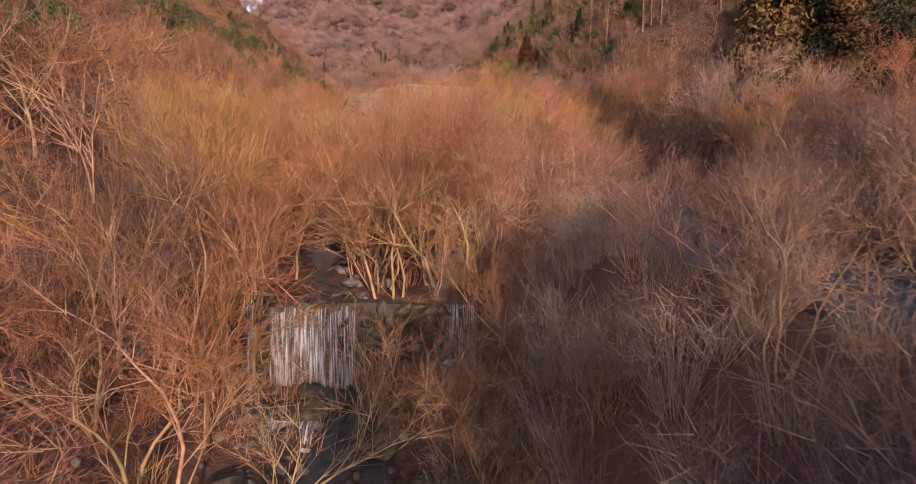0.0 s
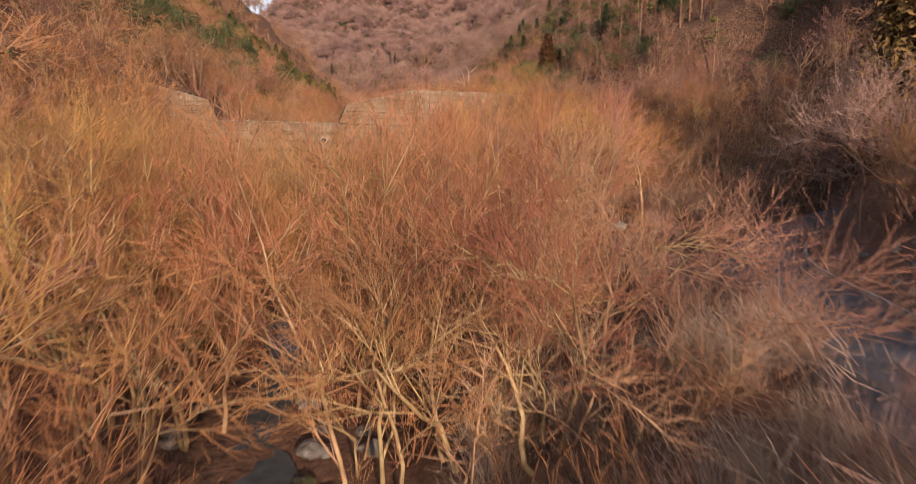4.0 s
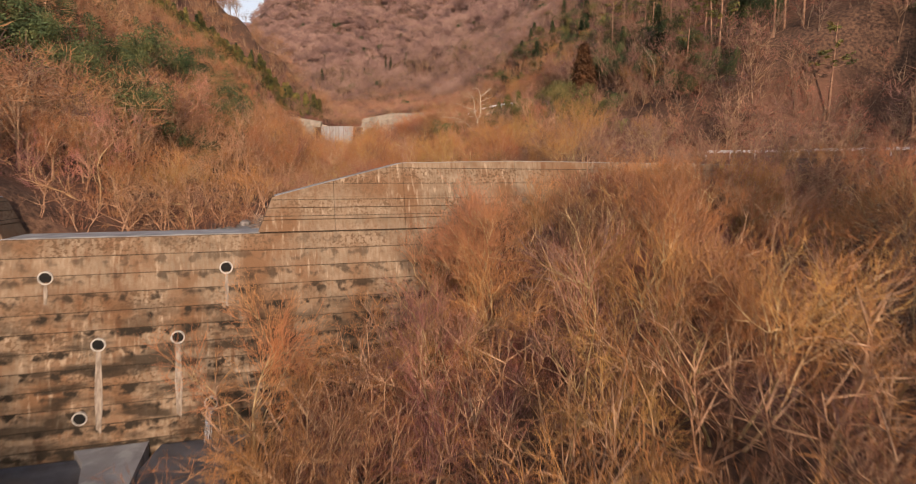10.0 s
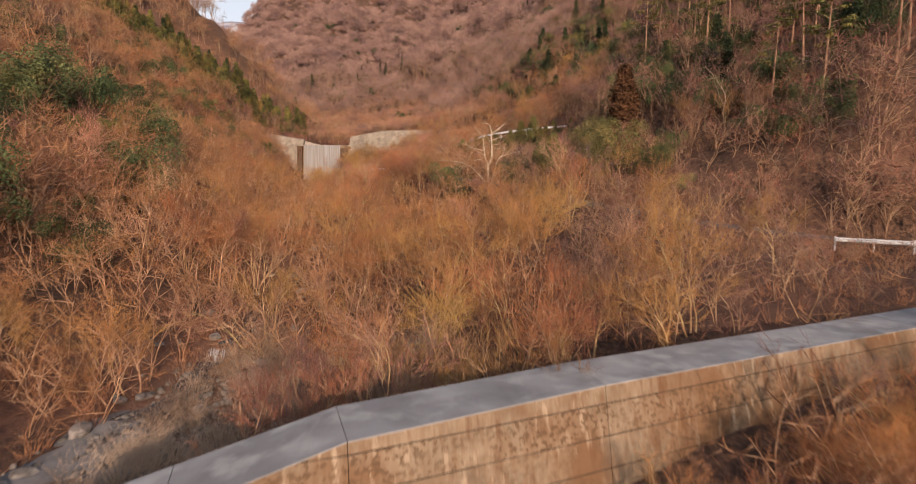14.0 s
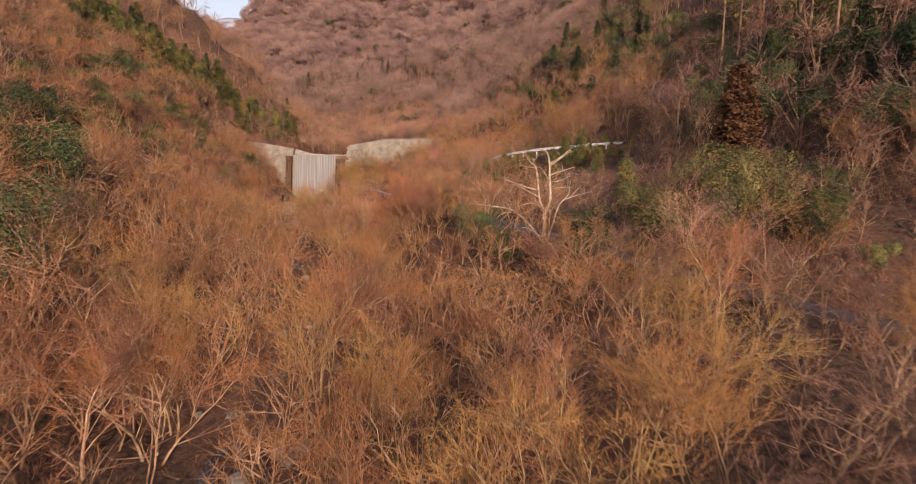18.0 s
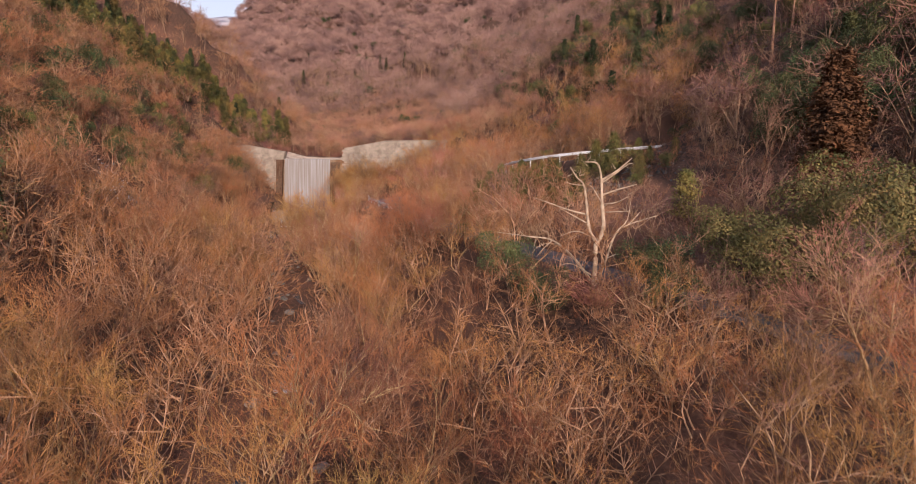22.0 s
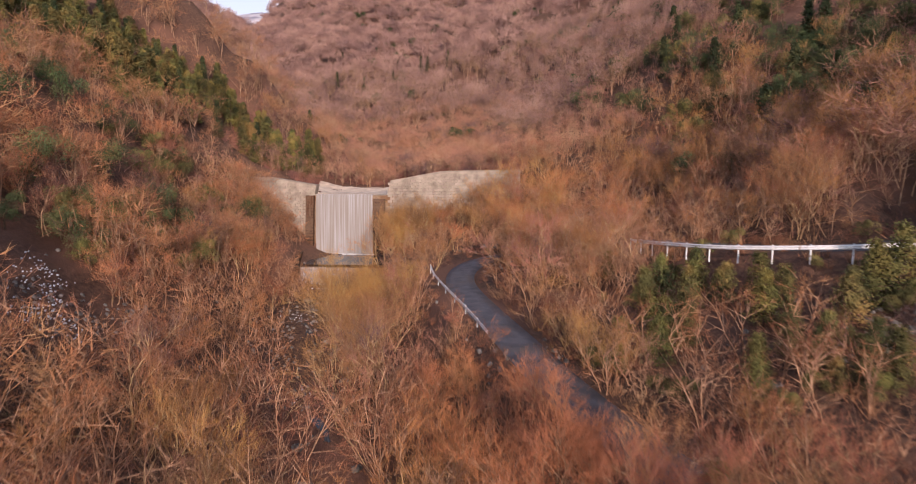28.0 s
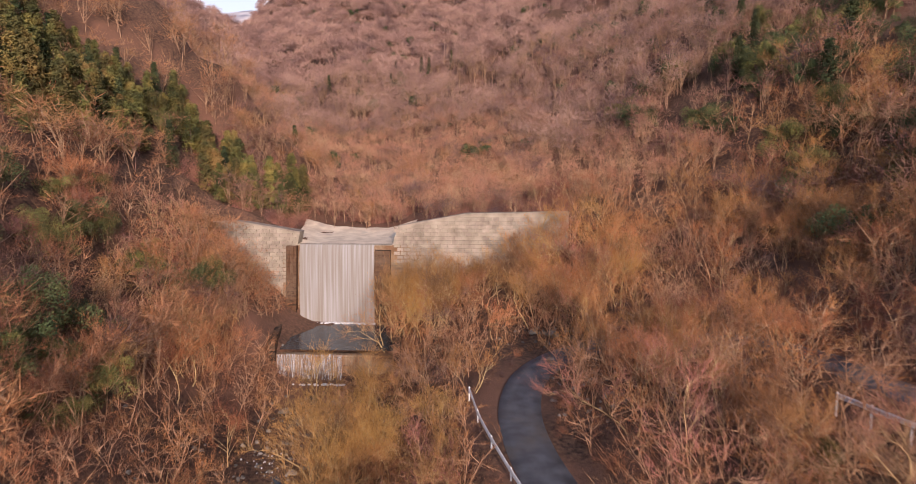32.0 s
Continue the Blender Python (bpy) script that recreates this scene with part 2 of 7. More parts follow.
LEAF = material("evergreen_leaves", [(0.35, (0.04, 0.06, 0.026)), (0.55, (0.09, 0.112, 0.042)), (0.7, (0.18, 0.18, 0.065))], 0.6, 0.7, per_object=0.35, spec=0.25)
BARK_DARK = material("dark_bark", [(0.3, (0.05, 0.035, 0.025)), (0.6, (0.13, 0.09, 0.06))], 3.0, 0.95, per_object=0.2)
BARK_PINE = material("red_pine_bark", [(0.3, (0.2, 0.1, 0.06)), (0.6, (0.36, 0.22, 0.14))], 2.0, 0.95)


def water_material(name, colour, rough, white=0.0, streak=(2.6, 2.6, 0.16), bright=0.62):
    m = bpy.data.materials.new(name)
    m.use_nodes = True
    t = m.node_tree
    n, l = t.nodes, t.links
    b = n["Principled BSDF"]
    b.inputs["Roughness"].default_value, b.inputs["IOR"].default_value = rough, 1.33
    geo = n.new("ShaderNodeNewGeometry")
    mapping = n.new("ShaderNodeMapping")
    mapping.inputs["Scale"].default_value = streak if white else (1.2, 1.2, 1.2)
    l.new(geo.outputs["Position"], mapping.inputs["Vector"])
    tex = n.new("ShaderNodeTexNoise")
    tex.inputs["Scale"].default_value, tex.inputs["Detail"].default_value = 1.6, 6.0
    l.new(mapping.outputs["Vector"], tex.inputs["Vector"])
    ramp = n.new("ShaderNodeValToRGB")
    e = ramp.color_ramp.elements
    e[0].position, e[0].color = 0.38, (*colour, 1)
    e[1].position, e[1].color = (0.66, (bright, bright * 0.985, bright * 1.02, 1)) if white else (0.72, tuple(min(1, c * 1.6) for c in colour) + (1,))
    l.new(tex.outputs["Fac"], ramp.inputs["Fac"])
    l.new(ramp.outputs["Color"], b.inputs["Base Color"])
    if white:
        thin = n.new("ShaderNodeMapRange")
        thin.inputs["From Min"].default_value, thin.inputs["From Max"].default_value = 0.42, 0.7
        thin.inputs["To Min"].default_value, thin.inputs["To Max"].default_value = 1 - white, 1.0
        l.new(tex.outputs["Fac"], thin.inputs["Value"])
        l.new(thin.outputs["Result"], b.inputs["Alpha"])
    bm_node = n.new("ShaderNodeBump")
    bm_node.inputs["Strength"].default_value, bm_node.inputs["Distance"].default_value = 0.3, 0.08
    l.new(tex.outputs["Fac"], bm_node.inputs["Height"])
    l.new(bm_node.outputs["Normal"], b.inputs["Normal"])
    return m


WATER = water_material("stream_water", (0.05, 0.055, 0.06), 0.15)
FALLING = water_material("falling_water", (0.3, 0.3, 0.32), 0.35, 0.95, (9.0, 0.3, 0.4), 0.6)
CURTAIN = water_material("water_curtain", (0.27, 0.24, 0.21), 0.5, 0.12, (2.2, 0.05, 0.05), 0.35)
FOAM = water_material("white_water", (0.62, 0.64, 0.68), 0.6, 0.2, (2.6, 2.6, 0.5), 0.85)


def dam_concrete(name, light, dark, black, lift=0.995, base=7.5, wet_shade_below=16.8):
    """Board-marked concrete: dark growth running down from each joint, blackened towards the wet foot with shade in the
    colour, rusty brown patches.
    """
    m = bpy.data.materials.new(name)
    m.use_nodes = True
    t = m.node_tree
    n, l = t.nodes, t.links
    b = n["Principled BSDF"]
    b.inputs["Roughness"].default_value = 0.92
    b.inputs["Specular IOR Level"].default_value = 0.2
    geo = n.new("ShaderNodeNewGeometry")
    sep = n.new("ShaderNodeSeparateXYZ")
    l.new(geo.outputs["Position"], sep.inputs[0])

    def tex(scale, stretch, detail=5.0):
        mp = n.new("ShaderNodeMapping")
        mp.inputs["Scale"].default_value = stretch
        l.new(geo.outputs["Position"], mp.inputs["Vector"])
        x = n.new("ShaderNodeTexNoise")
        x.inputs["Scale"].default_value, x.inputs["Detail"].default_value = scale, detail
        l.new(mp.outputs["Vector"], x.inputs["Vector"])
        return x.outputs["Fac"]

    def fit(v, a0, a1, b0=0.0, b1=1.0):
        x = n.new("ShaderNodeMapRange")
        x.inputs["From Min"].default_value, x.inputs["From Max"].default_value = a0, a1
        x.inputs["To Min"].default_value, x.inputs["To Max"].default_value = b0, b1
        l.new(v, x.inputs["Value"])
        return x.outputs["Result"]

    def maths(op, u, v):
        x = n.new("ShaderNodeMath")
        x.operation = op
        for k, w in enumerate((u, v)):
            if isinstance(w, (int, float)):
                x.inputs[k].default_value = w
            else:
                l.new(w, x.inputs[k])
        return x.outputs[0]

    def mix(f, u, v):
        x = n.new("ShaderNodeMix")
        x.data_type = "RGBA"
        l.new(f, x.inputs["Factor"])
        for key, w in (("A", u), ("B", v)):
            if isinstance(w, tuple):
                x.inputs[key].default_value = (*w, 1)
            else:
                l.new(w, x.inputs[key])
        return x.outputs["Result"]

    col = mix(fit(tex(0.5, (1, 1, 1.6)), 0.35, 0.65), light, tuple(c * 0.72 for c in light))
    col = mix(fit(tex(2.2, (1, 1, 1)), 0.5, 0.75, 0, 0.5), col, dark)
    # rusty patches
    col = mix(fit(tex(0.33, (1, 1, 0.8)), 0.46, 0.62, 0, 0.85), col, (dark[0] * 1.25, dark[1] * 1.0, dark[2] * 0.8))
    fine = fit(tex(5.0, (1.4, 1.4, 0.07), 5.0), 0.35, 0.7, 0, 0.55)
    col = mix(fine, col, (dark[0] * 1.3, dark[1] * 1.1, dark[2] * 0.9))
    bloom = maths("MULTIPLY", fit(tex(2.6, (1.5, 1.5, 0.22), 6.0), 0.56, 0.68, 0, 0.7), fit(tex(0.3, (1, 1, 1)), 0.45, 0.6))
    col = mix(bloom, col, tuple(min(1.0, c * 1.5 + 0.02) for c in light))
    streaks = maths("MULTIPLY", fit(tex(2.0, (1.6, 1.6, 0.12), 6.0), 0.5, 0.64, 0, 0.8), fit(tex(0.16, (1, 1, 0.5)), 0.45, 0.6))
    col = mix(streaks, col, (dark[0] * 0.9, dark[1] * 0.6, dark[2] * 0.42))
    # pitted lifts between smooth ones, growth below the joints
    level = maths("DIVIDE", maths("SUBTRACT", sep.outputs[2], base), lift)
    chance = n.new("ShaderNodeTexWhiteNoise")
    chance.noise_dimensions = "1D"
    l.new(maths("FLOOR", level, 0.0), chance.inputs["W"])
    into = maths("FRACT", level, 0.0)
    pits = maths("MULTIPLY", fit(tex(5.5, (1, 1, 1.2), 6.0), 0.5, 0.6, 0, 0.85), fit(chance.outputs["Value"], 0.25, 0.7))
    pits = maths("MULTIPLY", pits, fit(tex(0.35, (1, 1, 1)), 0.36, 0.56, 0.1, 1.0))
    col = mix(pits, col, (dark[0] * 0.8, dark[1] * 0.72, dark[2] * 0.62))
    below = fit(maths("ADD", maths("ABSOLUTE", maths("SUBTRACT", into, 0.8), 0.0), fit(tex(1.4, (1, 1, 0.7), 7.0), 0.3, 0.7, -0.3, 0.3)), 0.4, 0.1)
    mask = fit(tex(1.5, (0.9, 0.9, 1.0), 8.0), 0.48, 0.57)
    grow = maths("MULTIPLY", maths("MULTIPLY", below, mask), fit(sep.outputs[2], wet_shade_below + 6.0, wet_shade_below + 0.5, 0.08, 1.0))
    col = mix(grow, col, black)
    line = maths("MULTIPLY", fit(maths("ABSOLUTE", maths("SUBTRACT", into, 0.985), 0.0), 0.035, 0.012), fit(tex(1.2, (1, 1, 0.3)), 0.3, 0.55, 0.35, 0.95))
    col = mix(line, col, black)
    # black growth at the foot, deepened to carry the shade of the trees below
    foot = maths("MULTIPLY", fit(sep.outputs[2], wet_shade_below + 2.2, wet_shade_below - 1.6), fit(tex(0.6, (0.7, 0.7, 2.6), 10.0), 0.44, 0.6, 0, 0.85))
    col = mix(foot, col, black)
    l.new(col, b.inputs["Base Color"])
    bn = n.new("ShaderNodeBump")
    bn.inputs["Strength"].default_value, bn.inputs["Distance"].default_value = 0.5, 0.06
    l.new(tex(7.0, (1, 1, 1.5), 6.0), bn.inputs["Height"])
    l.new(bn.outputs["Normal"], b.inputs["Normal"])
    return m


CONCRETE = dam_concrete("old_dam_concrete", (0.32, 0.245, 0.17), (0.14, 0.092, 0.056), (0.03, 0.023, 0.016))
BROWN_WALL = dam_concrete("brown_stained_wall", (0.16, 0.11, 0.075), (0.08, 0.05, 0.032), (0.02, 0.015, 0.012), 0.6, 30.0, 33.0)


# ---- mesh helpers ----
def mesh_from(name, verts, faces, mat, smooth=False):
    """A mesh from numpy arrays; all faces with the same number of corners."""
    me = bpy.data.meshes.new(name)
    verts, faces = np.asarray(verts, np.float32), np.asarray(faces, np.int32)
    k = faces.shape[1]
    me.vertices.add(len(verts))
    me.vertices.foreach_set("co", verts.ravel())
    me.loops.add(faces.size)
    me.loops.foreach_set("vertex_index", faces.ravel())
    me.polygons.add(len(faces))
    me.polygons.foreach_set("loop_start", np.arange(0, faces.size, k, dtype=np.int32))
    if smooth:
        me.polygons.foreach_set("use_smooth", np.ones(len(faces), bool))
    me.update(calc_edges=True)
    me.materials.append(mat)
    return me


def child(name, me, parent, label=""):
    ob = new(name, me)
    ob.parent = parent
    return tagged(ob, label)


def part(name, bm, mat, parent, label=""):
    me = bpy.data.meshes.new(name)
    bmesh.ops.recalc_face_normals(bm, faces=bm.faces)
    bm.to_mesh(me)
    bm.free()
    me.materials.append(mat)
    return child(name, me, parent, label)


def thing(name, label, category, group="", kind="", at=(0, 0, 0)):
    ob = new(name)
    ob.location = at
    return tagged(ob, label, category, group, kind)


def prism(bm, corners, depth_vec):
    """A solid from a polygon and a vector of depth."""
    d = Vector(depth_vec)
    a = [bm.verts.new(c) for c in corners]
    b = [bm.verts.new(Vector(c) + d) for c in corners]
    bm.faces.new(a)
    bm.faces.new(b[::-1])
    for i in range(len(a)):
        j = (i + 1) % len(a)
        bm.faces.new((a[i], b[i], b[j], a[j]))
    return bm


def solid(front, back):
    """A solid between two polygons with as many corners."""
    bm = bmesh.new()
    a, b = [bm.verts.new(c) for c in front], [bm.verts.new(c) for c in back]
    bm.faces.new(a)
    bm.faces.new(b[::-1])
    for i in range(len(a)):
        j = (i + 1) % len(a)
        bm.faces.new((a[i], b[i], b[j], a[j]))
    return bm


# ---- the valley's shape ----
# y, stream x, stream z, bank x, bank z, foot of the right slope, foot of the left slope
VALLEY = np.array([
    (-400, 30, -22, 60, -12, 300, -200), (-120, 8, -7, 25, 1, 95, -70), (-40, 1, -2.5, 13, 5.5, 44, -32), (0, -2, 0.6, 7.5, 8.8, 27, -18),
    (20, -4.5, 1.6, 8, 10.0, 25, -18), (26.6, -6, 2.3, 8.5, 10.6, 26, -19), (27.6, -7, 5.9, 8.5, 10.6, 26, -19),
    (42, -10, 7.1, 11, 11.2, 29, -23), (57.6, -11.5, 8.0, 15, 13.2, 32, -26), (58.4, -11.5, 8.7, 15, 13.2, 32, -26), (66, -15, 9.6, 13, 16.2, 34, -30),
    (78.7, -21, 10.7, 3, 22.3, 36, -33), (80.6, -21.4, 20.2, 6, 23.2, 36, -35),
    (106, -20, 20.8, 20, 26.5, 35, -38), (107, -20, 21.6, 20, 26.6, 35, -38), (126, -20.5, 22.6, 10, 29.0, 31, -40), (146, -22, 23.7, -3, 31.5, 25, -42), (147, -22, 24.4, -3.5, 31.6, 25, -42),
    (165, -26, 25.5, -11, 33.2, 20, -46), (190, -36, 26.8, -19, 34.0, 16, -52), (215, -45, 27.8, -24.5, 34.4, 12, -58),
    (231.6, -46, 27.3, -24, 35.5, 10, -60), (235.2, -46, 31.0, -24, 35.5, 10, -60), (248.5, -46.5, 32.0, -24, 40, 8, -62), (251, -46.5, 42.6, -30, 45.5, 8, -63),
    (300, -52, 48.5, -42, 50, -10, -74), (340, -75, 57, -62, 58, -14, -98), (363, -92, 64, -76, 64.5, -18, -114), (420, -124, 86, -108, 86, -24, -146),
    (483, -150, 110, -130, 109, -22, -178), (560, -182, 138, -160, 137, -12, -216), (625, -204, 164, -182, 161, 0, -244), (720, -285, 164, -215, 198, 30, -330), (900, -400, 168, -245, 305, 80, -450),
    (1100, -480, 180, -270, 340, 120, -540), (4000, -800, 420, -500, 425, 300, -900)])
# the same bed without its steps, for the slopes beside it
EVEN = np.array([(-400, -22), (-120, -7), (0, 1.5), (40, 7), (80, 15), (120, 22.5), (200, 29), (240, 36), (300, 48.5), (340, 57), (420, 86), (483, 110), (560, 138), (625, 164), (720, 166), (900, 170), (4000, 420)])
# the road, from the lower bend to the upper terrace: x, y, z
ROAD_LOW = [(20, -40, 7.3), (11, 0, 9.2), (8.2, 16, 9.8), (9.4, 26, 10.2), (11.7, 34, 10.4), (13.2, 40, 10.5), (15.2, 45.5, 10.55), (18.7, 52, 10.7), (23.6, 58.5, 11.1), (31, 65, 11.9), (43, 71, 13.4), (62, 75, 16.5)]
ROAD_HIGH = [(75, 112, 28), (52, 114, 27.6), (38, 117, 27.4), (26, 122, 27.9), (14, 132, 29.4), (3, 145, 31.6), (-5, 156, 33.0), (-10.6, 165, 33.7), (-14.2, 174, 34.0), (-17.2, 184, 34.3), (-20.2, 194, 34.6),
             (-22.6, 204, 34.8), (-22.9, 212, 35.0), (-21, 219, 35.2), (-16.5, 224, 35.6), (-9, 226, 36.4), (-2, 222, 37.8), (0.9, 213, 39.2), (0.6, 203, 40.2), (2.6, 195, 40.9),
             (6.7, 188, 41.5), (12, 185.6, 42.1), (18, 188, 42.6), (26, 196, 43.4), (40, 205, 45)]


def smooth_path(pts, step=1.0):
    """Points at even steps along a smooth curve."""
    p = [Vector(q) for q in pts]
    p = [2 * p[0] - p[1]] + p + [2 * p[-1] - p[-2]]
    out = []
    for i in range(1, len(p) - 2):
        a, b, c, d = p[i - 1:i + 3]
        n = max(2, int((c - b).length / step))
        for k in range(n):
            t = k / n
            out.append(0.5 * (2 * b + (c - a) * t + (2 * a - 5 * b + 4 * c - d) * t * t + (3 * b - a - 3 * c + d) * t ** 3))
    return out + [p[-2].copy()]


LOW, HIGH = smooth_path(ROAD_LOW), smooth_path(ROAD_HIGH)
ROAD_PTS = np.array([tuple(q) for q in LOW + HIGH])


def sstep(v):
    v = np.clip(v, 0, 1)
    return v * v * (3 - 2 * v)


def soft_plus(v, k=4.0):
    return np.where(v > 40, v, k * np.log1p(np.exp(np.clip(v, -200, 60) / k)))


def wavy(x, y, s, seed):
    """Cheap smooth noise in about -1..1 from rotated sines."""
    r = np.random.RandomState(seed)
    out = 0
    for k in range(6):
        a, ph, f = r.uniform(0, 6.283), r.uniform(0, 6.283), r.uniform(0.6, 1.7) / s
        out = out + np.sin((x * math.cos(a) + y * math.sin(a)) * f * 6.283 + ph + 1.3 * np.sin((x * math.sin(a) - y * math.cos(a)) * f * 3.1 + ph * 2))
    return out / 3.5


def ground(x, y, roads=True):
    """The ground's height at arrays x, y."""
    x, y = np.asarray(x, float), np.asarray(y, float)
    # the lower dam stands askew: bend the rows to it
    w = np.exp(-((y - 82) / 26.0) ** 2)
    yy = y - 0.342 * np.clip(x + 21.7, -45, 55) * w
    row = [np.interp(yy, VALLEY[:, 0], VALLEY[:, k]) for k in range(1, 7)]
    xs, zs, xb, zb, xr, xl = row
    even = np.interp(yy, EVEN[:, 0], EVEN[:, 1])
    zs_l = zs + (even + 1.0 - zs) * sstep((xs - 12 - x) / 16)
    zs = np.where(x < xs, zs_l, zs)
    right = sstep((x - xs - 4.0) / np.maximum(xb - xs - 4.0, 1.0))
    z = zs + (zb - zs) * right
    flat_r = np.clip((x - xb) / np.maximum(xr - xb, 1.0), 0, 1)
    rise = np.interp(y, [0, 60, 110, 150, 190, 225, 260, 300], [2.5, 3, 3, 6, 9.5, 8, 6, 6])
    z = z + rise * flat_r ** 1.2
    far_r = np.interp(y, [-400, -100, 0, 60, 200, 330, 500, 900], [0.2, 0.45, 0.75, 0.85, 0.9, 0.8, 0.72, 0.5])
    far_l = np.interp(y, [-400, -100, 0, 60, 200, 330, 500, 900], [0.3, 0.5, 0.7, 0.85, 0.95, 0.95, 0.85, 0.5])
    z = z + far_r * 260 * (1 - np.exp(-soft_plus(x - xr) / 260))
    left_bank = sstep((xs - 4.0 - x) / np.maximum(xs - 4.0 - xl, 1.0))
    z = z + np.interp(y, [0, 40, 70, 90, 120, 200, 240, 255], [4.5, 4.5, 6, 3.2, 3.5, 5, 5, 3]) * left_bank
    z = z + far_l * 260 * (1 - np.exp(-soft_plus(xl - x) / 260))
    high = np.clip((soft_plus(x - xr) + soft_plus(xl - x)) / 25.0, 0, 1) + sstep((y - 320) / 120)
    z = z + high * (4.5 * wavy(x, y, 75, 3) + 1.6 * wavy(x, y, 24, 4)) + sstep((y - 330) / 120) * np.clip((np.abs(x - xs) - 25) / 60, 0, 1) * (13 * wavy(x, y, 130, 8) + 6 * wavy(x, y, 45, 12))
    off_stream = np.clip((np.abs(x - xs) - 3) / 5, 0, 1)
    z = z + 0.35 * off_stream * wavy(x, y, 9, 5) + 0.12 * wavy(x, y, 3.1, 6)
    # the spur that comes down to the upper dam
    crest = 51.0 + 0.97 * np.clip(-55 - x, -30, 95) - np.where(y < 285, 0.55 * (285 - y), 0.85 * (y - 285)) + 2.0 * wavy(x, y, 22, 14)
    z = np.where((x < -48) & (y > 225) & (y < 400), z + soft_plus(crest - z, 1.5), z)
    # the bed below the lower dam, cut down to the apron
    inside = sstep((x + 30.5) / 3.0) * sstep((-12.0 - x) / 3.0) * sstep((y - 57) / 4.0) * sstep((80.3 - y) / 0.8)
    z = z - inside * np.maximum(z - (8.6 + 0.045 * (y - 57)), 0)
    # the bench of the road east of the lower dam
    bench = sstep((x - 14) / 8.0) * sstep((66 - x) / 8.0) * sstep((y - 84) / 10.0) * sstep((130 - y) / 10.0)
    z = z - bench * np.maximum(z - 26.6, 0)
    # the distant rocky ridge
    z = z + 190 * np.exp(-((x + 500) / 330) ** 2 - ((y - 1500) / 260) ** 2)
    if roads:
        shape = z.shape
        fx, fy, fz = x.ravel(), y.ravel(), z.ravel().copy()
        near = np.nonzero((fx > -45) & (fx < 85) & (fy > -60) & (fy < 250))[0]
        for chunk in np.array_split(near, max(1, len(near) // 4000)):
            d = np.hypot(fx[chunk, None] - ROAD_PTS[None, :, 0], fy[chunk, None] - ROAD_PTS[None, :, 1])
            i = d.argmin(1)
            k = 1 - sstep((d[np.arange(len(chunk)), i] - 2.6) / 4.5)
            fz[chunk] = fz[chunk] * (1 - k) + (ROAD_PTS[i, 2] - 0.12) * k
        z = fz.reshape(shape)
    return z


def spaced(lo, hi, step, far_lo, far_hi, grow=1.12):
    mid = list(np.arange(lo, hi + 0.01, step))
    s, v, left = step, lo, []
    while v > far_lo:
        s = min(s * grow, 60)
        v -= s
        left.append(v)
    s, v, rightv = step, hi, []
    while v < far_hi:
        s = min(s * grow, 60)
        v += s
        rightv.append(v)
    return np.array(left[::-1] + mid + rightv)


gx, gy = spaced(-75, 45, 1.4, -1900, 1900), spaced(-10, 268, 1.4, -900, 2600)
X, Y = np.meshgrid(gx, gy)
Z = ground(X, Y)
nx, ny = len(gx), len(gy)
idx = np.arange(nx * ny).reshape(ny, nx)
quads = np.stack([idx[:-1, :-1], idx[:-1, 1:], idx[1:, 1:], idx[1:, :-1]], -1).reshape(-1, 4)
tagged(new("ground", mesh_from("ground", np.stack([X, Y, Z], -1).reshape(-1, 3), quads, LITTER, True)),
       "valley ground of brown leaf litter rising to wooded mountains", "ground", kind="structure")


def height(x, y):
    return float(ground(np.array([x]), np.array([y]))[0])


# ---- roads ----
def road(name, path, half, label):
    p = np.array([tuple(q) for q in path])
    d = np.gradient(p, axis=0)
    d = d / np.linalg.norm(d[:, :2], axis=1)[:, None]
    side = np.stack([d[:, 1], -d[:, 0], 0 * d[:, 0]], -1)
    rows = [p + side * s * half + np.array([0, 0, dz]) for s, dz in ((-1.06, -0.35), (-1, 0.0), (-0.4, 0.05), (0.4, 0.05), (1, 0.0), (1.06, -0.35))]
    v = np.stack(rows, 1)
    n, k = v.shape[:2]
    i = np.arange(n * k).reshape(n, k)
    q = np.stack([i[:-1, :-1], i[:-1, 1:], i[1:, 1:], i[1:, :-1]], -1).reshape(-1, 4)
    tagged(new(name, mesh_from(name, v.reshape(-1, 3), q, ASPHALT, False)), label, "road", kind="structure")


road("road", LOW, 2.1, "narrow damp asphalt road bending between the trees")
road("road", HIGH, 1.7, "narrow grey asphalt mountain road climbing in a hairpin")


def offset(path, s):
    out = []
    for i, q in enumerate(path):
        a, b = path[max(0, i - 1)], path[min(len(path) - 1, i + 1)]
        d = (b - a).normalized()
        out.append(q + Vector((d.y, -d.x, 0)) * s)
    return out


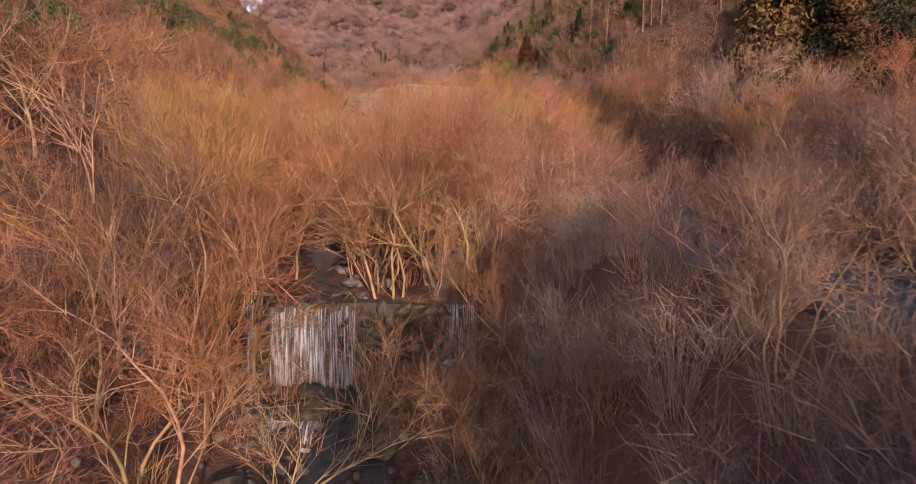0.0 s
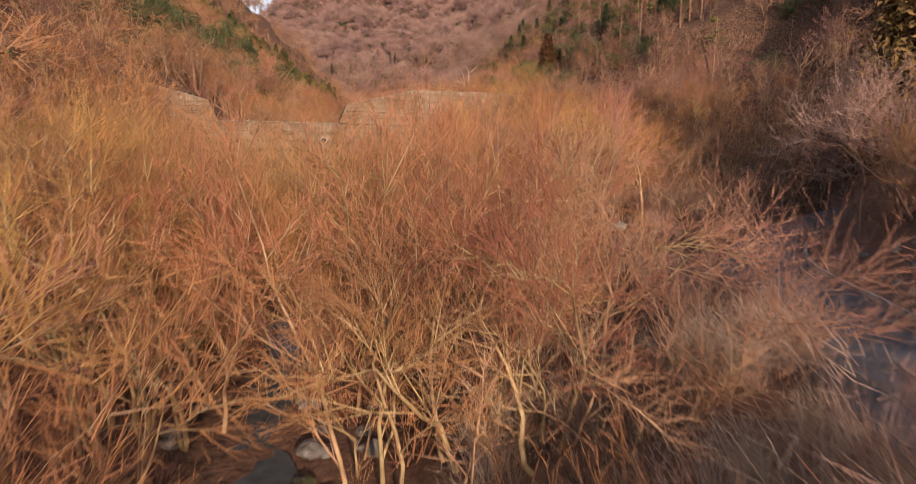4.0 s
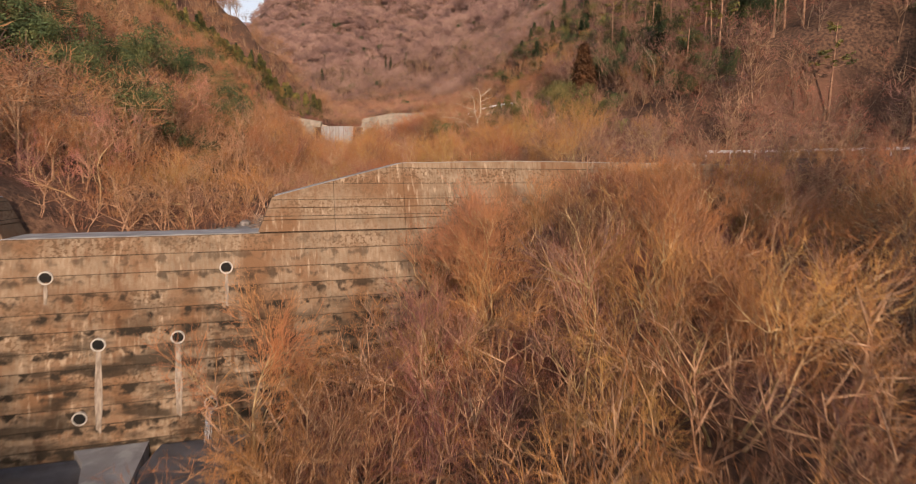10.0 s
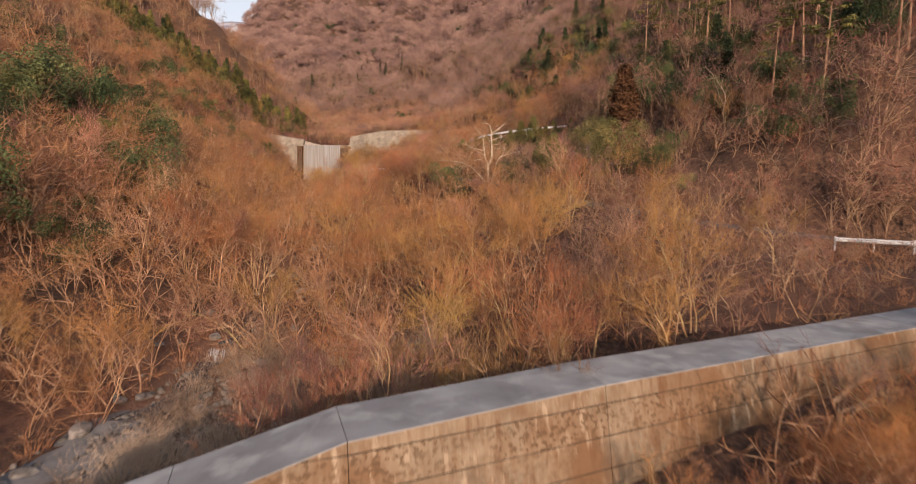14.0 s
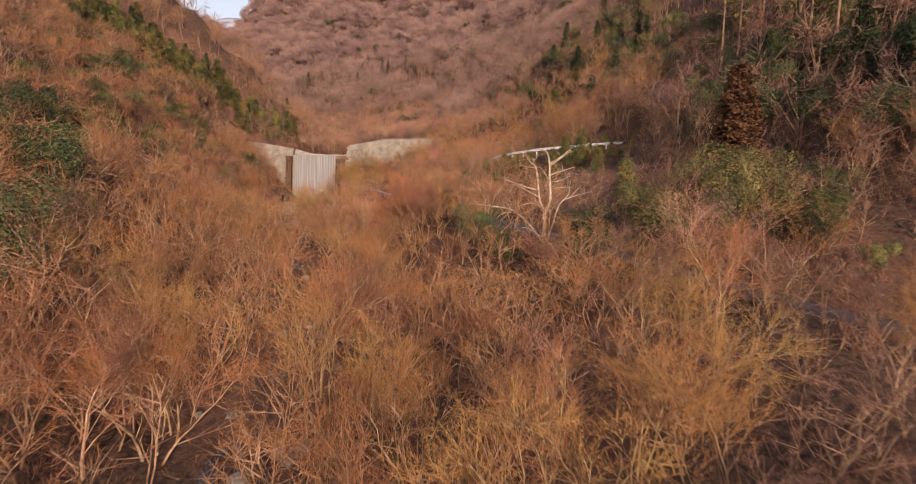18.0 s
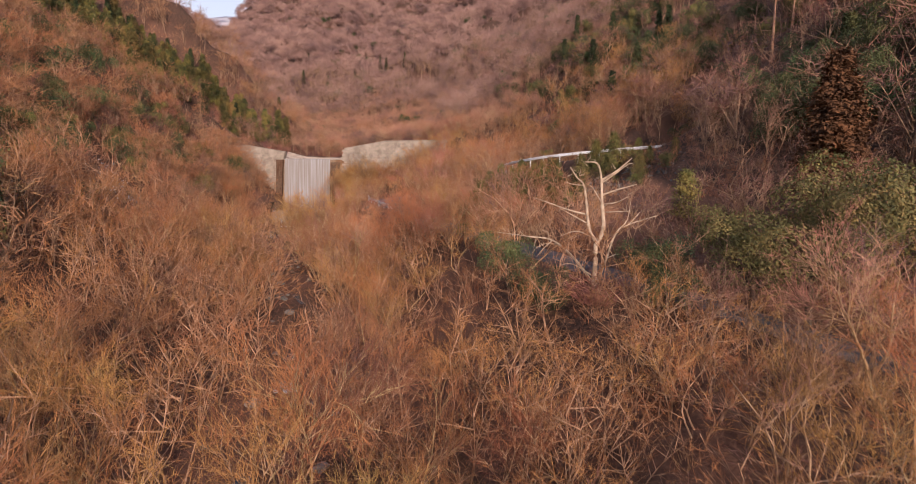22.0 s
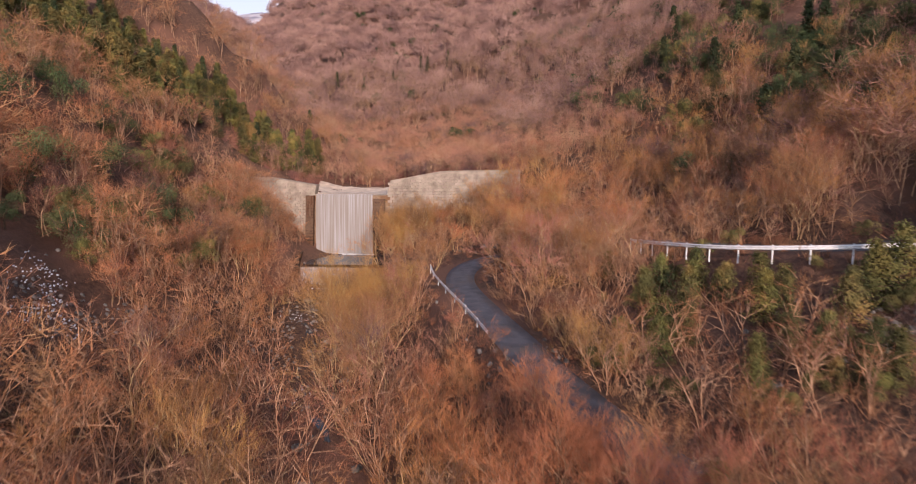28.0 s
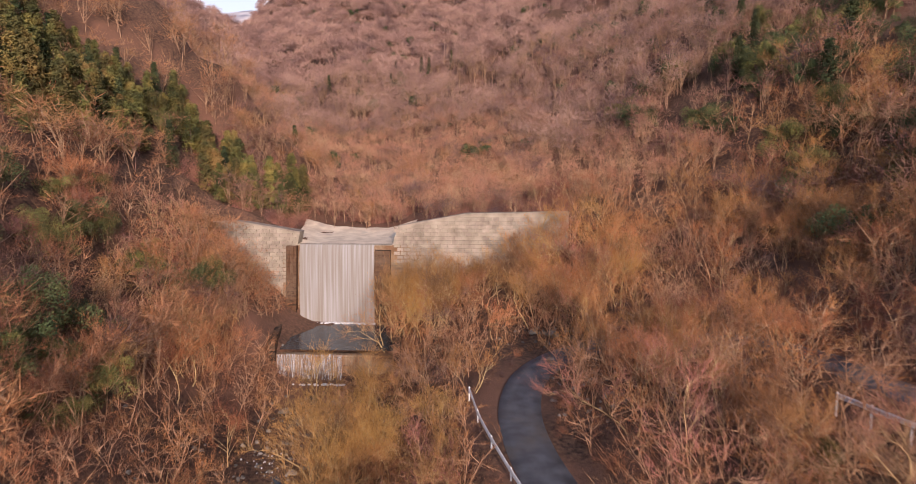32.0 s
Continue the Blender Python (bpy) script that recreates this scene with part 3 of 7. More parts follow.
def tube_along(path, profile):
    """A closed profile (sideways, up) swept along a path."""
    bm = bmesh.new()
    rings = []
    for i, q in enumerate(path):
        a, b = path[max(0, i - 1)], path[min(len(path) - 1, i + 1)]
        d = (b - a)
        d.z = 0
        d.normalize()
        s = Vector((d.y, -d.x, 0))
        rings.append([bm.verts.new(q + s * u + Vector((0, 0, h))) for u, h in profile])
    k = len(profile)
    for r, t in zip(rings, rings[1:]):
        for i in range(k):
            bm.faces.new((r[i], r[(i + 1) % k], t[(i + 1) % k], t[i]))
    bm.faces.new(rings[0][::-1])
    bm.faces.new(rings[-1])
    return bm


W_BEAM = [(-0.04, 0.42), (0.0, 0.45), (0.04, 0.50), (0.0, 0.57), (0.0, 0.60), (0.04, 0.67), (0.0, 0.75), (-0.04, 0.77), (-0.06, 0.74), (-0.02, 0.66), (-0.06, 0.60), (-0.06, 0.57), (-0.02, 0.51), (-0.06, 0.45)]


def guardrail(pts, label, group="guardrails of the road", every=4.0):
    path = smooth_path(pts, 0.8)
    rail = thing("guardrail", label, "guardrail", group)
    part("rail", tube_along(path, W_BEAM), WHITE_STEEL, rail, "white corrugated steel beam")
    run, last = 0.0, path[0]
    post = None
    for q in path:
        run += (q - last).length
        last = q
        if post is None or run >= every:
            run = 0.0
            bm = bmesh.new()
            bmesh.ops.create_cone(bm, cap_ends=True, segments=10, radius1=0.07, radius2=0.07, depth=1.5)
            bmesh.ops.create_cone(bm, cap_ends=True, segments=10, radius1=0.075, radius2=0.03, depth=0.05, matrix=Matrix.Translation((0, 0, 0.77)))
            if post is None:
                post = part("post", bm, WHITE_STEEL, rail)
            else:
                bm.free()
                post = child("post", post.data, rail)
            post.location = q + Vector((0.0, 0.12, 0.05))
    return rail


guardrail([(-27.2, 213, 34.9), (-26.2, 207.5, 34.8), (-24.6, 201.5, 34.7), (-22.6, 195, 34.55), (-20.8, 189, 34.4), (-19.4, 184, 34.25)],
          "white steel guardrail along the stream side of the road")
guardrail([(-4.4, 200, 40.0), (-3.0, 193.5, 40.5), (-0.2, 187.2, 41.0), (4.2, 183.2, 41.5), (10, 181.2, 42.0), (16, 182.2, 42.5), (21.5, 187, 42.9)],
          "white steel guardrail curving along the upper road's edge", every=2.4)
guardrail([(25.5, 116.5, 27.4), (32, 113.8, 27.3), (40, 111.6, 27.4), (56, 109.6, 27.5)], "white steel guardrail among bare trees beyond the lower dam", every=2.4)

kerb = thing("kerb", "low concrete kerb on the inside of the road's bend", "kerb", kind="structure")
part("kerbstone", tube_along(offset(LOW, 2.25)[38:118], [(-0.08, -0.1), (-0.08, 0.17), (0.08, 0.15), (0.1, -0.1)]), KERB, kerb)


# ---- the lower dam ----
C1, E1, N1 = Vector((-21.7, 78.6, 0)), Vector((0.946, 0.324, 0)), Vector((0.324, -0.946, 0))
CREST1, FOOT1, BATTER = 21.45, 7.5, 0.21


def dam_point(c, e, n, u, z, out, crest=CREST1):
    return c + e * u + n * (out + max(0.0, 26 - z) * BATTER - (26 - crest) * BATTER) + Vector((0, 0, z))


# the right wing turns back by seven degrees past this distance from the notch's middle
BEND, E2 = 15.5, Vector((0.899, 0.438, 0))


def dam_base(u, out=0.0):
    return C1 + E1 * min(u, BEND) + E2 * max(0.0, u - BEND) + N1 * out


def d1(u, z, out=0.0):
    return dam_point(dam_base(u), E1, N1, 0.0, z, out)


dam_one = thing("check_dam", "tall weathered concrete check dam with notched crest and drain pipes", "dam", "check dams", "structure")
NOTCH = 6.42


def wing_top(u):
    a = abs(u)
    return 23.62 + (a - 7.4) * 0.26 if a < BEND else 25.72 + min(a - BEND, 5.0) * 0.045


# inner body, set back behind the lifts
THICK = 3.35
for ua, ub in ((-34, BEND), (BEND, 42)):
    corners = ((ua, FOOT1), (ub, FOOT1), (ub, CREST1 - 0.05), (ua, CREST1 - 0.05))
    part("dam_body", solid([d1(u, z, -0.03) for u, z in corners], [d1(u, CREST1) - N1 * THICK + Vector((0, 0, z - CREST1)) for u, z in corners]), CONCRETE, dam_one)


def wing_slab(u0, u1, z0, z1, side):
    """One lift of a wing between u0 (inner) and u1 (outer)."""
    lo_in = NOTCH + (z0 - CREST1) * 0.42
    hi_in = NOTCH + (z1 - CREST1) * 0.42
    f = [(max(u0, lo_in), z0), (u1, z0), (u1, z1), (max(u0, hi_in), z1)]
    f = [(side * u, z) for u, z in f]
    back = [d1(u, CREST1) - N1 * THICK + Vector((0, 0, z - CREST1)) for u, z in f]
    return solid([d1(u, z, 0.0) for u, z in f], back)


rnd = random.Random(5)
z = FOOT1
while z < CREST1 - 0.2:
    z1 = min(z + 0.995, CREST1)
    for u0, u1 in ((-34, -20.0), (-20, -7.0), (-7.0, 7.0), (7.0, BEND), (BEND, 26), (26, 42)):
        o = rnd.uniform(0, 0.02)
        g = 0.012
        front = [d1(u0 + g, z + 0.035, o), d1(u1 - g, z + 0.035, o), d1(u1 - g, z1, o), d1(u0 + g, z1, o)]
        part("concrete_lift", solid(front, [q - N1 * 0.5 for q in front]), CONCRETE, dam_one)
    z = z1
# the crest slab of the notch
f = [d1(u, zz, 0.03) for u, zz in ((-NOTCH - 0.1, CREST1 - 0.02), (NOTCH + 0.1, CREST1 - 0.02), (NOTCH + 0.1, CREST1 + 0.02), (-NOTCH - 0.1, CREST1 + 0.02))]
part("crest_slab", solid(f, [q - N1 * (THICK + 0.06) for q in f]), CAPPING, dam_one, "worn grey crest slab of the notch")
for side in (-1, 1):
    outer = 56.0 if side > 0 else 34.0
    cuts = [0, 11.0, 15.5, 24, 33, 42, 50, outer] if side > 0 else [0, 11, 15.5, 24, outer]
    z = CREST1
    while z < 23.4:
        z1 = min(z + 0.72, 23.57)
        for a, b in zip(cuts, cuts[1:]):
            o = rnd.uniform(0, 0.03)
            part("concrete_lift", wing_slab(a + 0.012, b - 0.012, z + 0.035, z1, side), CONCRETE, dam_one)
        z = z1
    # sloping top courses and capping
    for a, b in zip(cuts, cuts[1:]):
        a = max(a, 7.44)
        if b <= a:
            continue
        za, zb = wing_top(a), wing_top(b)
        for lo, hi, mat, nm in ((23.58, 0.0, CONCRETE, "concrete_lift"), (None, 0.035, CAPPING, "capping_slab")):
            base = [(a + 0.01, za - 0.005 if lo is None else min(lo, za - 0.01)), (b - 0.01, zb - 0.005 if lo is None else lo)]
            tops = [(b - 0.01, zb - 0.01 + hi), (a + 0.01, za - 0.01 + hi)]
            out = 0.04 if lo is None else 0.015
            fr = [d1(side * u, zz, out) for u, zz in base + tops]
            bk = [d1(side * u, CREST1) - N1 * (THICK + (0.04 if lo is None else 0)) + Vector((0, 0, zz - CREST1)) for u, zz in base + tops]
            part(nm, solid(fr, bk), mat, dam_one)


def ring(bm, centre, axis, r0, r1, length, seg=20):
    q = axis.to_track_quat("Z", "Y").to_matrix().to_4x4()
    loops = []
    for r, h in ((r0, 0), (r1, 0), (r1, length), (r0, length)):
        loops.append([bm.verts.new(centre + q @ Vector((r * math.cos(6.2832 * k / seg), r * math.sin(6.2832 * k / seg), h))) for k in range(seg)])
    for a in range(4):
        b = (a + 1) % 4
        for k in range(seg):
            bm.faces.new((loops[a][k], loops[a][(k + 1) % seg], loops[b][(k + 1) % seg], loops[b][k]))


for u, zz, streak in ((-4.47, 19.35, 1.1), (4.6, 19.5, 1.9), (-2.0, 15.66, 4.3), (1.95, 15.75, 4.0), (-2.9, 11.9, 0), (3.6, 12.0, 0)):
    bm = bmesh.new()
    ring(bm, d1(u, zz, -0.3), N1, 0.30, 0.37, 0.40)
    pipe = part("drain_pipe", bm, PIPE, dam_one, "pale concrete drain pipe mouth")
    # near-black disc in the mouth, painted in place of the pipe's shaded inside
    bm = bmesh.new()
    bmesh.ops.create_cone(bm, cap_ends=True, segments=20, radius1=0.29, radius2=0.29, depth=0.02, matrix=Matrix.Translation(d1(u, zz, 0.045)) @ N1.to_track_quat("Z", "Y").to_matrix().to_4x4())
    part("pipe_shade_disc", bm, PIPE_SHADE, pipe)
    if streak:
        w = 0.1 if streak < 2 else 0.2
        fr = [d1(u - w * 0.6, zz - 0.35, 0.042), d1(u + w * 0.6, zz - 0.35, 0.042), d1(u + w, zz - streak * 0.7, 0.042), d1(u + w * 0.5, zz - 0.35 - streak, 0.042), d1(u - w * 0.7, zz - 0.35 - streak * 0.94, 0.042), d1(u - w, zz - streak * 0.6, 0.042)]
        part("lime_stain", solid(fr, [q - N1 * 0.03 for q in fr]), LIME, dam_one, "pale lime streak below the pipe")


# ---- the upper dam ----
Y2, CREST2 = 249.0, 43.4
dam_two = thing("check_dam", "pale stone-faced check dam with water falling through its notch", "dam", "check dams", "structure")


def d2(x, z, out=0.0):
    return Vector((x, Y2 - out - (48 - z) * 0.12 + 0.55, z))


def slab2(name, pts, depth, mat, parent, out=0.0, label=""):
    fr = [d2(x, z, out) for x, z in pts]
    return part(name, solid(fr, [Vector((q.x, Y2 + depth, q.z)) for q in fr]), mat, parent, label)


slab2("dam_body", [(-56, 30), (-37, 30), (-37, CREST2 - 0.1), (-56, CREST2 - 0.1)], 2.4, CONCRETE, dam_two, -0.1)
left_wing = slab2("left_wing", [(-76, 30), (-53.9, 30), (-53.9, 43.2), (-53.5, 45.05), (-63, 46.6), (-76, 46.5)], 2.2, PALE_CONCRETE, dam_two, -0.12, "pale stone-faced dam wing")
right_wing = slab2("right_wing", [(-39.6, 30), (-14, 30), (-14, 48.06), (-29, 47.75), (-38.9, 45.9), (-39.7, 43.4)], 2.2, PALE_CONCRETE, dam_two, -0.12, "pale stone-faced dam wing")
slab2("capping_slab", [(-76, 46.5), (-63, 46.6), (-63, 46.8), (-76, 46.7)], 2.26, PALE_CONCRETE, dam_two, 0.05)
slab2("capping_slab", [(-63, 46.6), (-53.5, 45.05), (-53.42, 45.27), (-63, 46.8)], 2.26, PALE_CONCRETE, dam_two, 0.05)
slab2("capping_slab", [(-38.9, 45.9), (-29, 47.75), (-29, 47.97), (-38.98, 46.12)], 2.26, PALE_CONCRETE, dam_two, 0.05)
slab2("capping_slab", [(-29, 47.75), (-14, 48.06), (-14, 48.28), (-29, 47.97)], 2.26, PALE_CONCRETE, dam_two, 0.05)
slab2("crest_slab", [(-53.9, CREST2 - 0.12), (-39.7, CREST2 - 0.12), (-39.7, CREST2), (-53.9, CREST2)], 2.5, PALE_CONCRETE, dam_two, 0.1, "wet crest of the notch")

bm = bmesh.new()
prism(bm, [(-0.47, 0, -0.255), (0.47, 0, -0.255), (0.47, 0, 0.255), (-0.47, 0, 0.255)], (0, 0.3, 0))
for v in bm.verts:
    if v.co.y < 0.1:
        v.co.x *= 0.93
        v.co.z *= 0.9
bmesh.ops.recalc_face_normals(bm, faces=bm.faces)
BLOCK = bpy.data.meshes.new("stone_block")
bm.to_mesh(BLOCK)
bm.free()
BLOCK.materials.append(PALE_CONCRETE)
rnd = random.Random(11)
for wing, x0, x1, z0, z1, top in ((left_wing, -70, -54.4, 38.0, 46.5, lambda x: 46.55 if x < -63 else 46.6 - (x + 63) * 0.163),
                                  (right_wing, -39.0, -18.5, 41.0, 47.9, lambda x: 47.7 if x > -29 else 45.9 + (x + 38.9) * 0.187)):
    k, z = 0, z0
    while z < z1:
        x = x0 + (0.5 if k % 2 else 0)
        while x < x1:
            if z + 0.26 < min(top(x - 0.45), top(x + 0.45)):
                ob = child("stone_block", BLOCK, wing)
                ob.location = d2(x, z, 0.0 + rnd.uniform(-0.02, 0.03))
            x += 1.0
        z += 0.56
        k += 1
# side walls of the chute and the apron
for xa, xb in ((-55.3, -53.75), (-42.1, -39.9)):
    fr = [Vector((x, Y2 - 2.1 + (z - 32) * 0.12, z)) for x, z in ((xa, 31), (xb, 31), (xb, 42.6 if xa > -50 else 43.2), (xa, 42.6 if xa > -50 else 43.2))]
    part("chute_wall", solid(fr, [q + Vector((0, 1.6, 0)) for q in fr]), BROWN_WALL, dam_two, "brown stained masonry beside the falling water")
for pts in (((-56.2, 248), (-55.4, 248), (-51.6, 232.6), (-52.4, 232.6)), ((-38.6, 248), (-37.8, 248), (-36.2, 232.6), (-37.0, 232.6))):
    bm = bmesh.new()
    prism(bm, [Vector((x, y, 30.5)) for x, y in pts], (0, 0, 2.9))
    part("apron_wall", bm, BROWN_WALL, dam_two, "low concrete wall beside the pool")
bm = bmesh.new()
prism(bm, [Vector(q) for q in ((-52.2, 233.2, 27.5), (-36.4, 233.2, 27.5), (-36.4, 233.4, 31.65), (-52.2, 233.4, 31.65))], (0, 1.0, 0))
part("sill", bm, CONCRETE, dam_two, "dark wet lower sill")


# ---- water ----
def stream_x(y):
    return float(np.interp(y, VALLEY[:, 0], VALLEY[:, 1]))


def stream_z(y):
    return float(np.interp(y, VALLEY[:, 0], VALLEY[:, 2]))


def water_run(y0, y1, half, lift=0.16, shift=0.0):
    ys = np.arange(y0, y1 + 0.01, 0.8)
    rows = []
    for y in ys:
        x = stream_x(y) + shift + 0.5 * math.sin(y * 0.7)
        w = half * (0.8 + 0.3 * math.sin(y * 1.3 + 1) + 0.15 * math.sin(y * 3.1))
        rows.append([(x + w * s, y, stream_z(y) + lift + 0.03 * math.sin(5 * s + y * 2.1)) for s in np.linspace(-1, 1, 9)])
    v = np.array(rows)
    n, k = v.shape[:2]
    i = np.arange(n * k).reshape(n, k)
    q = np.stack([i[:-1, :-1], i[:-1, 1:], i[1:, 1:], i[1:, :-1]], -1).reshape(-1, 4)
    tagged(new("water", mesh_from("water", v.reshape(-1, 3), q, WATER, True)), "shallow mountain stream between stones", "stream", kind="structure")


for a, b, w in ((2, 26.4, 1.5), (27.8, 57.4, 1.3), (58.6, 63.6, 2.0), (82, 88, 0.9), (94, 106, 0.9), (107.2, 114, 0.5), (121, 126, 0.45), (133, 136, 0.45), (150, 153, 0.4), (166, 170, 0.4), (181, 185, 0.45), (196, 201, 0.5), (207, 212, 0.5), (220, 231.5, 0.8)):
    water_run(a, b, w)
pool = [(-55, 248), (-38.6, 248), (-37, 234.3), (-51.6, 234.3)]
tagged(new("water", mesh_from("pool", [(x, y, 32.0) for x, y in pool], [(0, 1, 2, 3)], WATER)), "dark still pool below the dam", "pool", kind="structure")
n = 16
v, q = [], []
for i in range(n):
    for j in range(12):
        a, b = i / (n - 1), j / 11
        x, y = -54.4 - 3 * a + (15.6 + 4 * a) * b, 249.7 + a * 15
        v.append((x, y, max(43.42 + a * 0.5, height(x, y) + 0.1) + 0.04 * math.sin(x * 2.1 + y)))
for i in range(n - 1):
    for j in range(11):
        q.append((i * 12 + j, i * 12 + j + 1, i * 12 + j + 13, i * 12 + j + 12))
tagged(new("silt_bed", mesh_from("silt_bed", v, q, SAND, True)), "pale dry silt filled in behind the upper dam", "silt bed", kind="structure")


v, q = [], []
for i in range(12):
    for j in range(9):
        a, b = i / 11, j / 8
        x, y = -25.5 + 6.5 * b + 3.0 * a + 0.5 * math.sin(i * 1.3), 85 + 15 * a
        v.append((x, y, height(x, y) + 0.14 - 0.5 * max(abs(2 * a - 1), abs(2 * b - 1)) ** 6))
for i in range(11):
    for j in range(8):
        q.append((i * 9 + j, i * 9 + j + 1, i * 9 + j + 10, i * 9 + j + 9))
tagged(new("silt_bed", mesh_from("silt_bed", v, q, GREY_SILT, True)), "grey silt bank behind the lower dam", "silt bed", kind="structure")


def waterfall(x0, x1, y, ztop, zbot, label, throw=0.5, gaps=0.0, foam=True, seed=1, skew=0.0, mat=FALLING):
    r = np.random.RandomState(seed)
    fall = thing("waterfall", label, "waterfall", "waterfalls", "structure")
    nx_, nz_ = max(12, int((x1 - x0) * 11)), 14
    for side, nm in ((0, "water_sheet"), (1, "water_sheet")):
        throw = throw * (1 + 0.35 * side)
        v, q = [], []
        ridge = r.uniform(-1, 1, nx_ + 1)
        short = r.uniform(0, 1, nx_ + 1)
        short[:3] = short[-4:] = short[:3].min() * side
        ragged = r.normal(0, 1, nx_ + 1)
        ragged = np.convolve(np.pad(ragged, 2, mode="edge"), [0.15, 0.22, 0.26, 0.22, 0.15], "valid") if (ztop - zbot) < 8 else ragged * 0
        for i in range(nx_ + 1):
            for j in range(nz_ + 1):
                t = j / nz_
                x = x0 + (x1 - x0) * i / nx_ + 0.03 * math.sin(j * 1.7 + i)
                v.append((x, y + skew * (x - x0) - throw * t ** 0.6 - 0.006 * ridge[i] * (0.4 + t), ztop + (0.1 + 0.3 * t) * ragged[i] - (ztop - zbot) * t ** 1.15))
        for i in range(nx_):
            if short[i] < gaps:
                continue
            for j in range(nz_):
                a = i * (nz_ + 1) + j
                q.append((a, a + nz_ + 1, a + nz_ + 2, a + 1))
        ob = child(nm, mesh_from(nm, v, q, mat, True), fall, "thin white falling water")
    if foam:
        bm = bmesh.new()
        for _ in range(int((x1 - x0) * 9)):
            s = r.uniform(0.08, 0.3)
            x = r.uniform(x0, x1)
            bmesh.ops.create_icosphere(bm, subdivisions=1, radius=s, matrix=Matrix.Translation((x, y + skew * (x - x0) - throw - r.uniform(-0.1, 0.5), zbot + r.uniform(-0.05, 0.08))) @ Matrix.Diagonal((1.4, 1.0, 0.55, 1)))
        part("foam", bm, FOAM, fall, "white foam at the foot")
    return fall


waterfall(-53.2, -42.2, 248.2, 43.5, 32.0, "broad white curtain of water over the dam's notch", 0.8, 0.0, True, 3, 0.0, CURTAIN)
waterfall(-52, -43.2, 233.15, 31.75, 28.2, "ragged water strands over the lower sill", 0.25, 0.55, True, 4)
waterfall(-10.1, -9.2, 26.75, 6.2, 1.95, "white waterfall over a low stone weir", 0.3, 0.1, True, 5)
waterfall(-8.8, -4.75, 26.75, 6.05, 1.95, "white waterfall over a low stone weir", 0.35, 0.13, True, 15)
waterfall(-0.5, 0.9, 26.75, 6.2, 3.6, "narrow waterfall at the weir's end", 0.3, 0.15, True, 6)
waterfall(-14.4, -9.1, 57.6, 8.9, 8.15, "low white water step across the stream", 0.2, 0.15, True, 7)
waterfall(-20.7, -19.5, 106.3, 21.7, 21.0, "small water step over stones behind the dam", 0.2, 0.2, False, 8)
waterfall(-22.9, -21.6, 146.3, 24.45, 23.95, "small white water step in the stream bed", 0.2, 0.25, True, 9)

waterfall(-7.4, -5.6, 22.2, 2.5, 1.75, "white rapid between boulders below the weir", 0.7, 0.2, True, 10)
waterfall(-7.0, -5.8, 18.2, 1.95, 1.4, "white rapid between boulders below the weir", 0.6, 0.2, True, 11)

jet = d1(3.6, 11.85, 0.35)
waterfall(jet.x - 0.14, jet.x + 0.2, jet.y, jet.z, 9.7, "thin white jet from a drain pipe of the lower dam", 0.7, 0.0, True, 12)

# ---- stones ----
STONES, WET = [], []
for k in range(5):
    bm = bmesh.new()
    bmesh.ops.create_icosphere(bm, subdivisions=2, radius=1.0)
    for v in bm.verts:
        v.co *= 0.75 + 0.4 * noise.noise(v.co * 1.1 + Vector((k * 9.1, 0, 0))) + 0.12 * noise.noise(v.co * 3.0 + Vector((0, k * 5.0, 0)))
        v.co.z *= 0.62
    me = bpy.data.meshes.new("boulder")
    bm.to_mesh(me)
    bm.free()
    me.materials.append(STONE)
    STONES.append(me)
    wet = me.copy()
    wet.materials.clear()
    wet.materials.append(WET_STONE)
    WET.append(wet)
rnd = random.Random(21)


def boulder(x, y, s, label="grey weathered boulder in the stream bed", z=None):
    ob = tagged(new("boulder", rnd.choice(WET if y < 30 else STONES)), label, "boulder", "boulders along the stream")
    ob.location = (x, y, (height(x, y) if z is None else z) + s * 0.25)
    ob.rotation_euler = (0, 0, rnd.uniform(0, 6.28))
    ob.scale = (s * rnd.uniform(0.8, 1.3), s, s * rnd.uniform(0.7, 1.1))


for x, y, s in ((-6.6, 25.0, 1.0), (-5.3, 24.6, 0.9), (-4.6, 25.8, 0.7), (-6.2, 23.2, 1.1), (-3.9, 22.8, 1.0), (-3.0, 21.0, 1.2), (-6.6, 21.2, 0.8), (-2.2, 24.6, 0.8), (-1.0, 25.4, 0.7), (-8.6, 23.2, 0.8),
                (2.6, 50, 1.0), (5.5, 54, 0.9), (9, 52, 0.8), (14.5, 58, 0.9), (-19.4, 222, 0.6), (-18.4, 228.5, 0.9), (-20.5, 229.6, 0.7), (-15.5, 229.4, 0.8), (-13.0, 230, 0.6), (-8.4, 163.5, 0.8)):
    boulder(x, y, s)
for k in range(150):
    y = rnd.choice((rnd.uniform(8, 56), rnd.uniform(84, 145), rnd.uniform(150, 231)))
    boulder(stream_x(y) + rnd.choice((-1, 1)) * rnd.uniform(1.2, 4.2), y, rnd.uniform(0.25, 0.7))

# the low weir of rough stones
weir = thing("stone_weir", "low weir of rough mossy stones across the stream", "weir", kind="structure")
bm = bmesh.new()
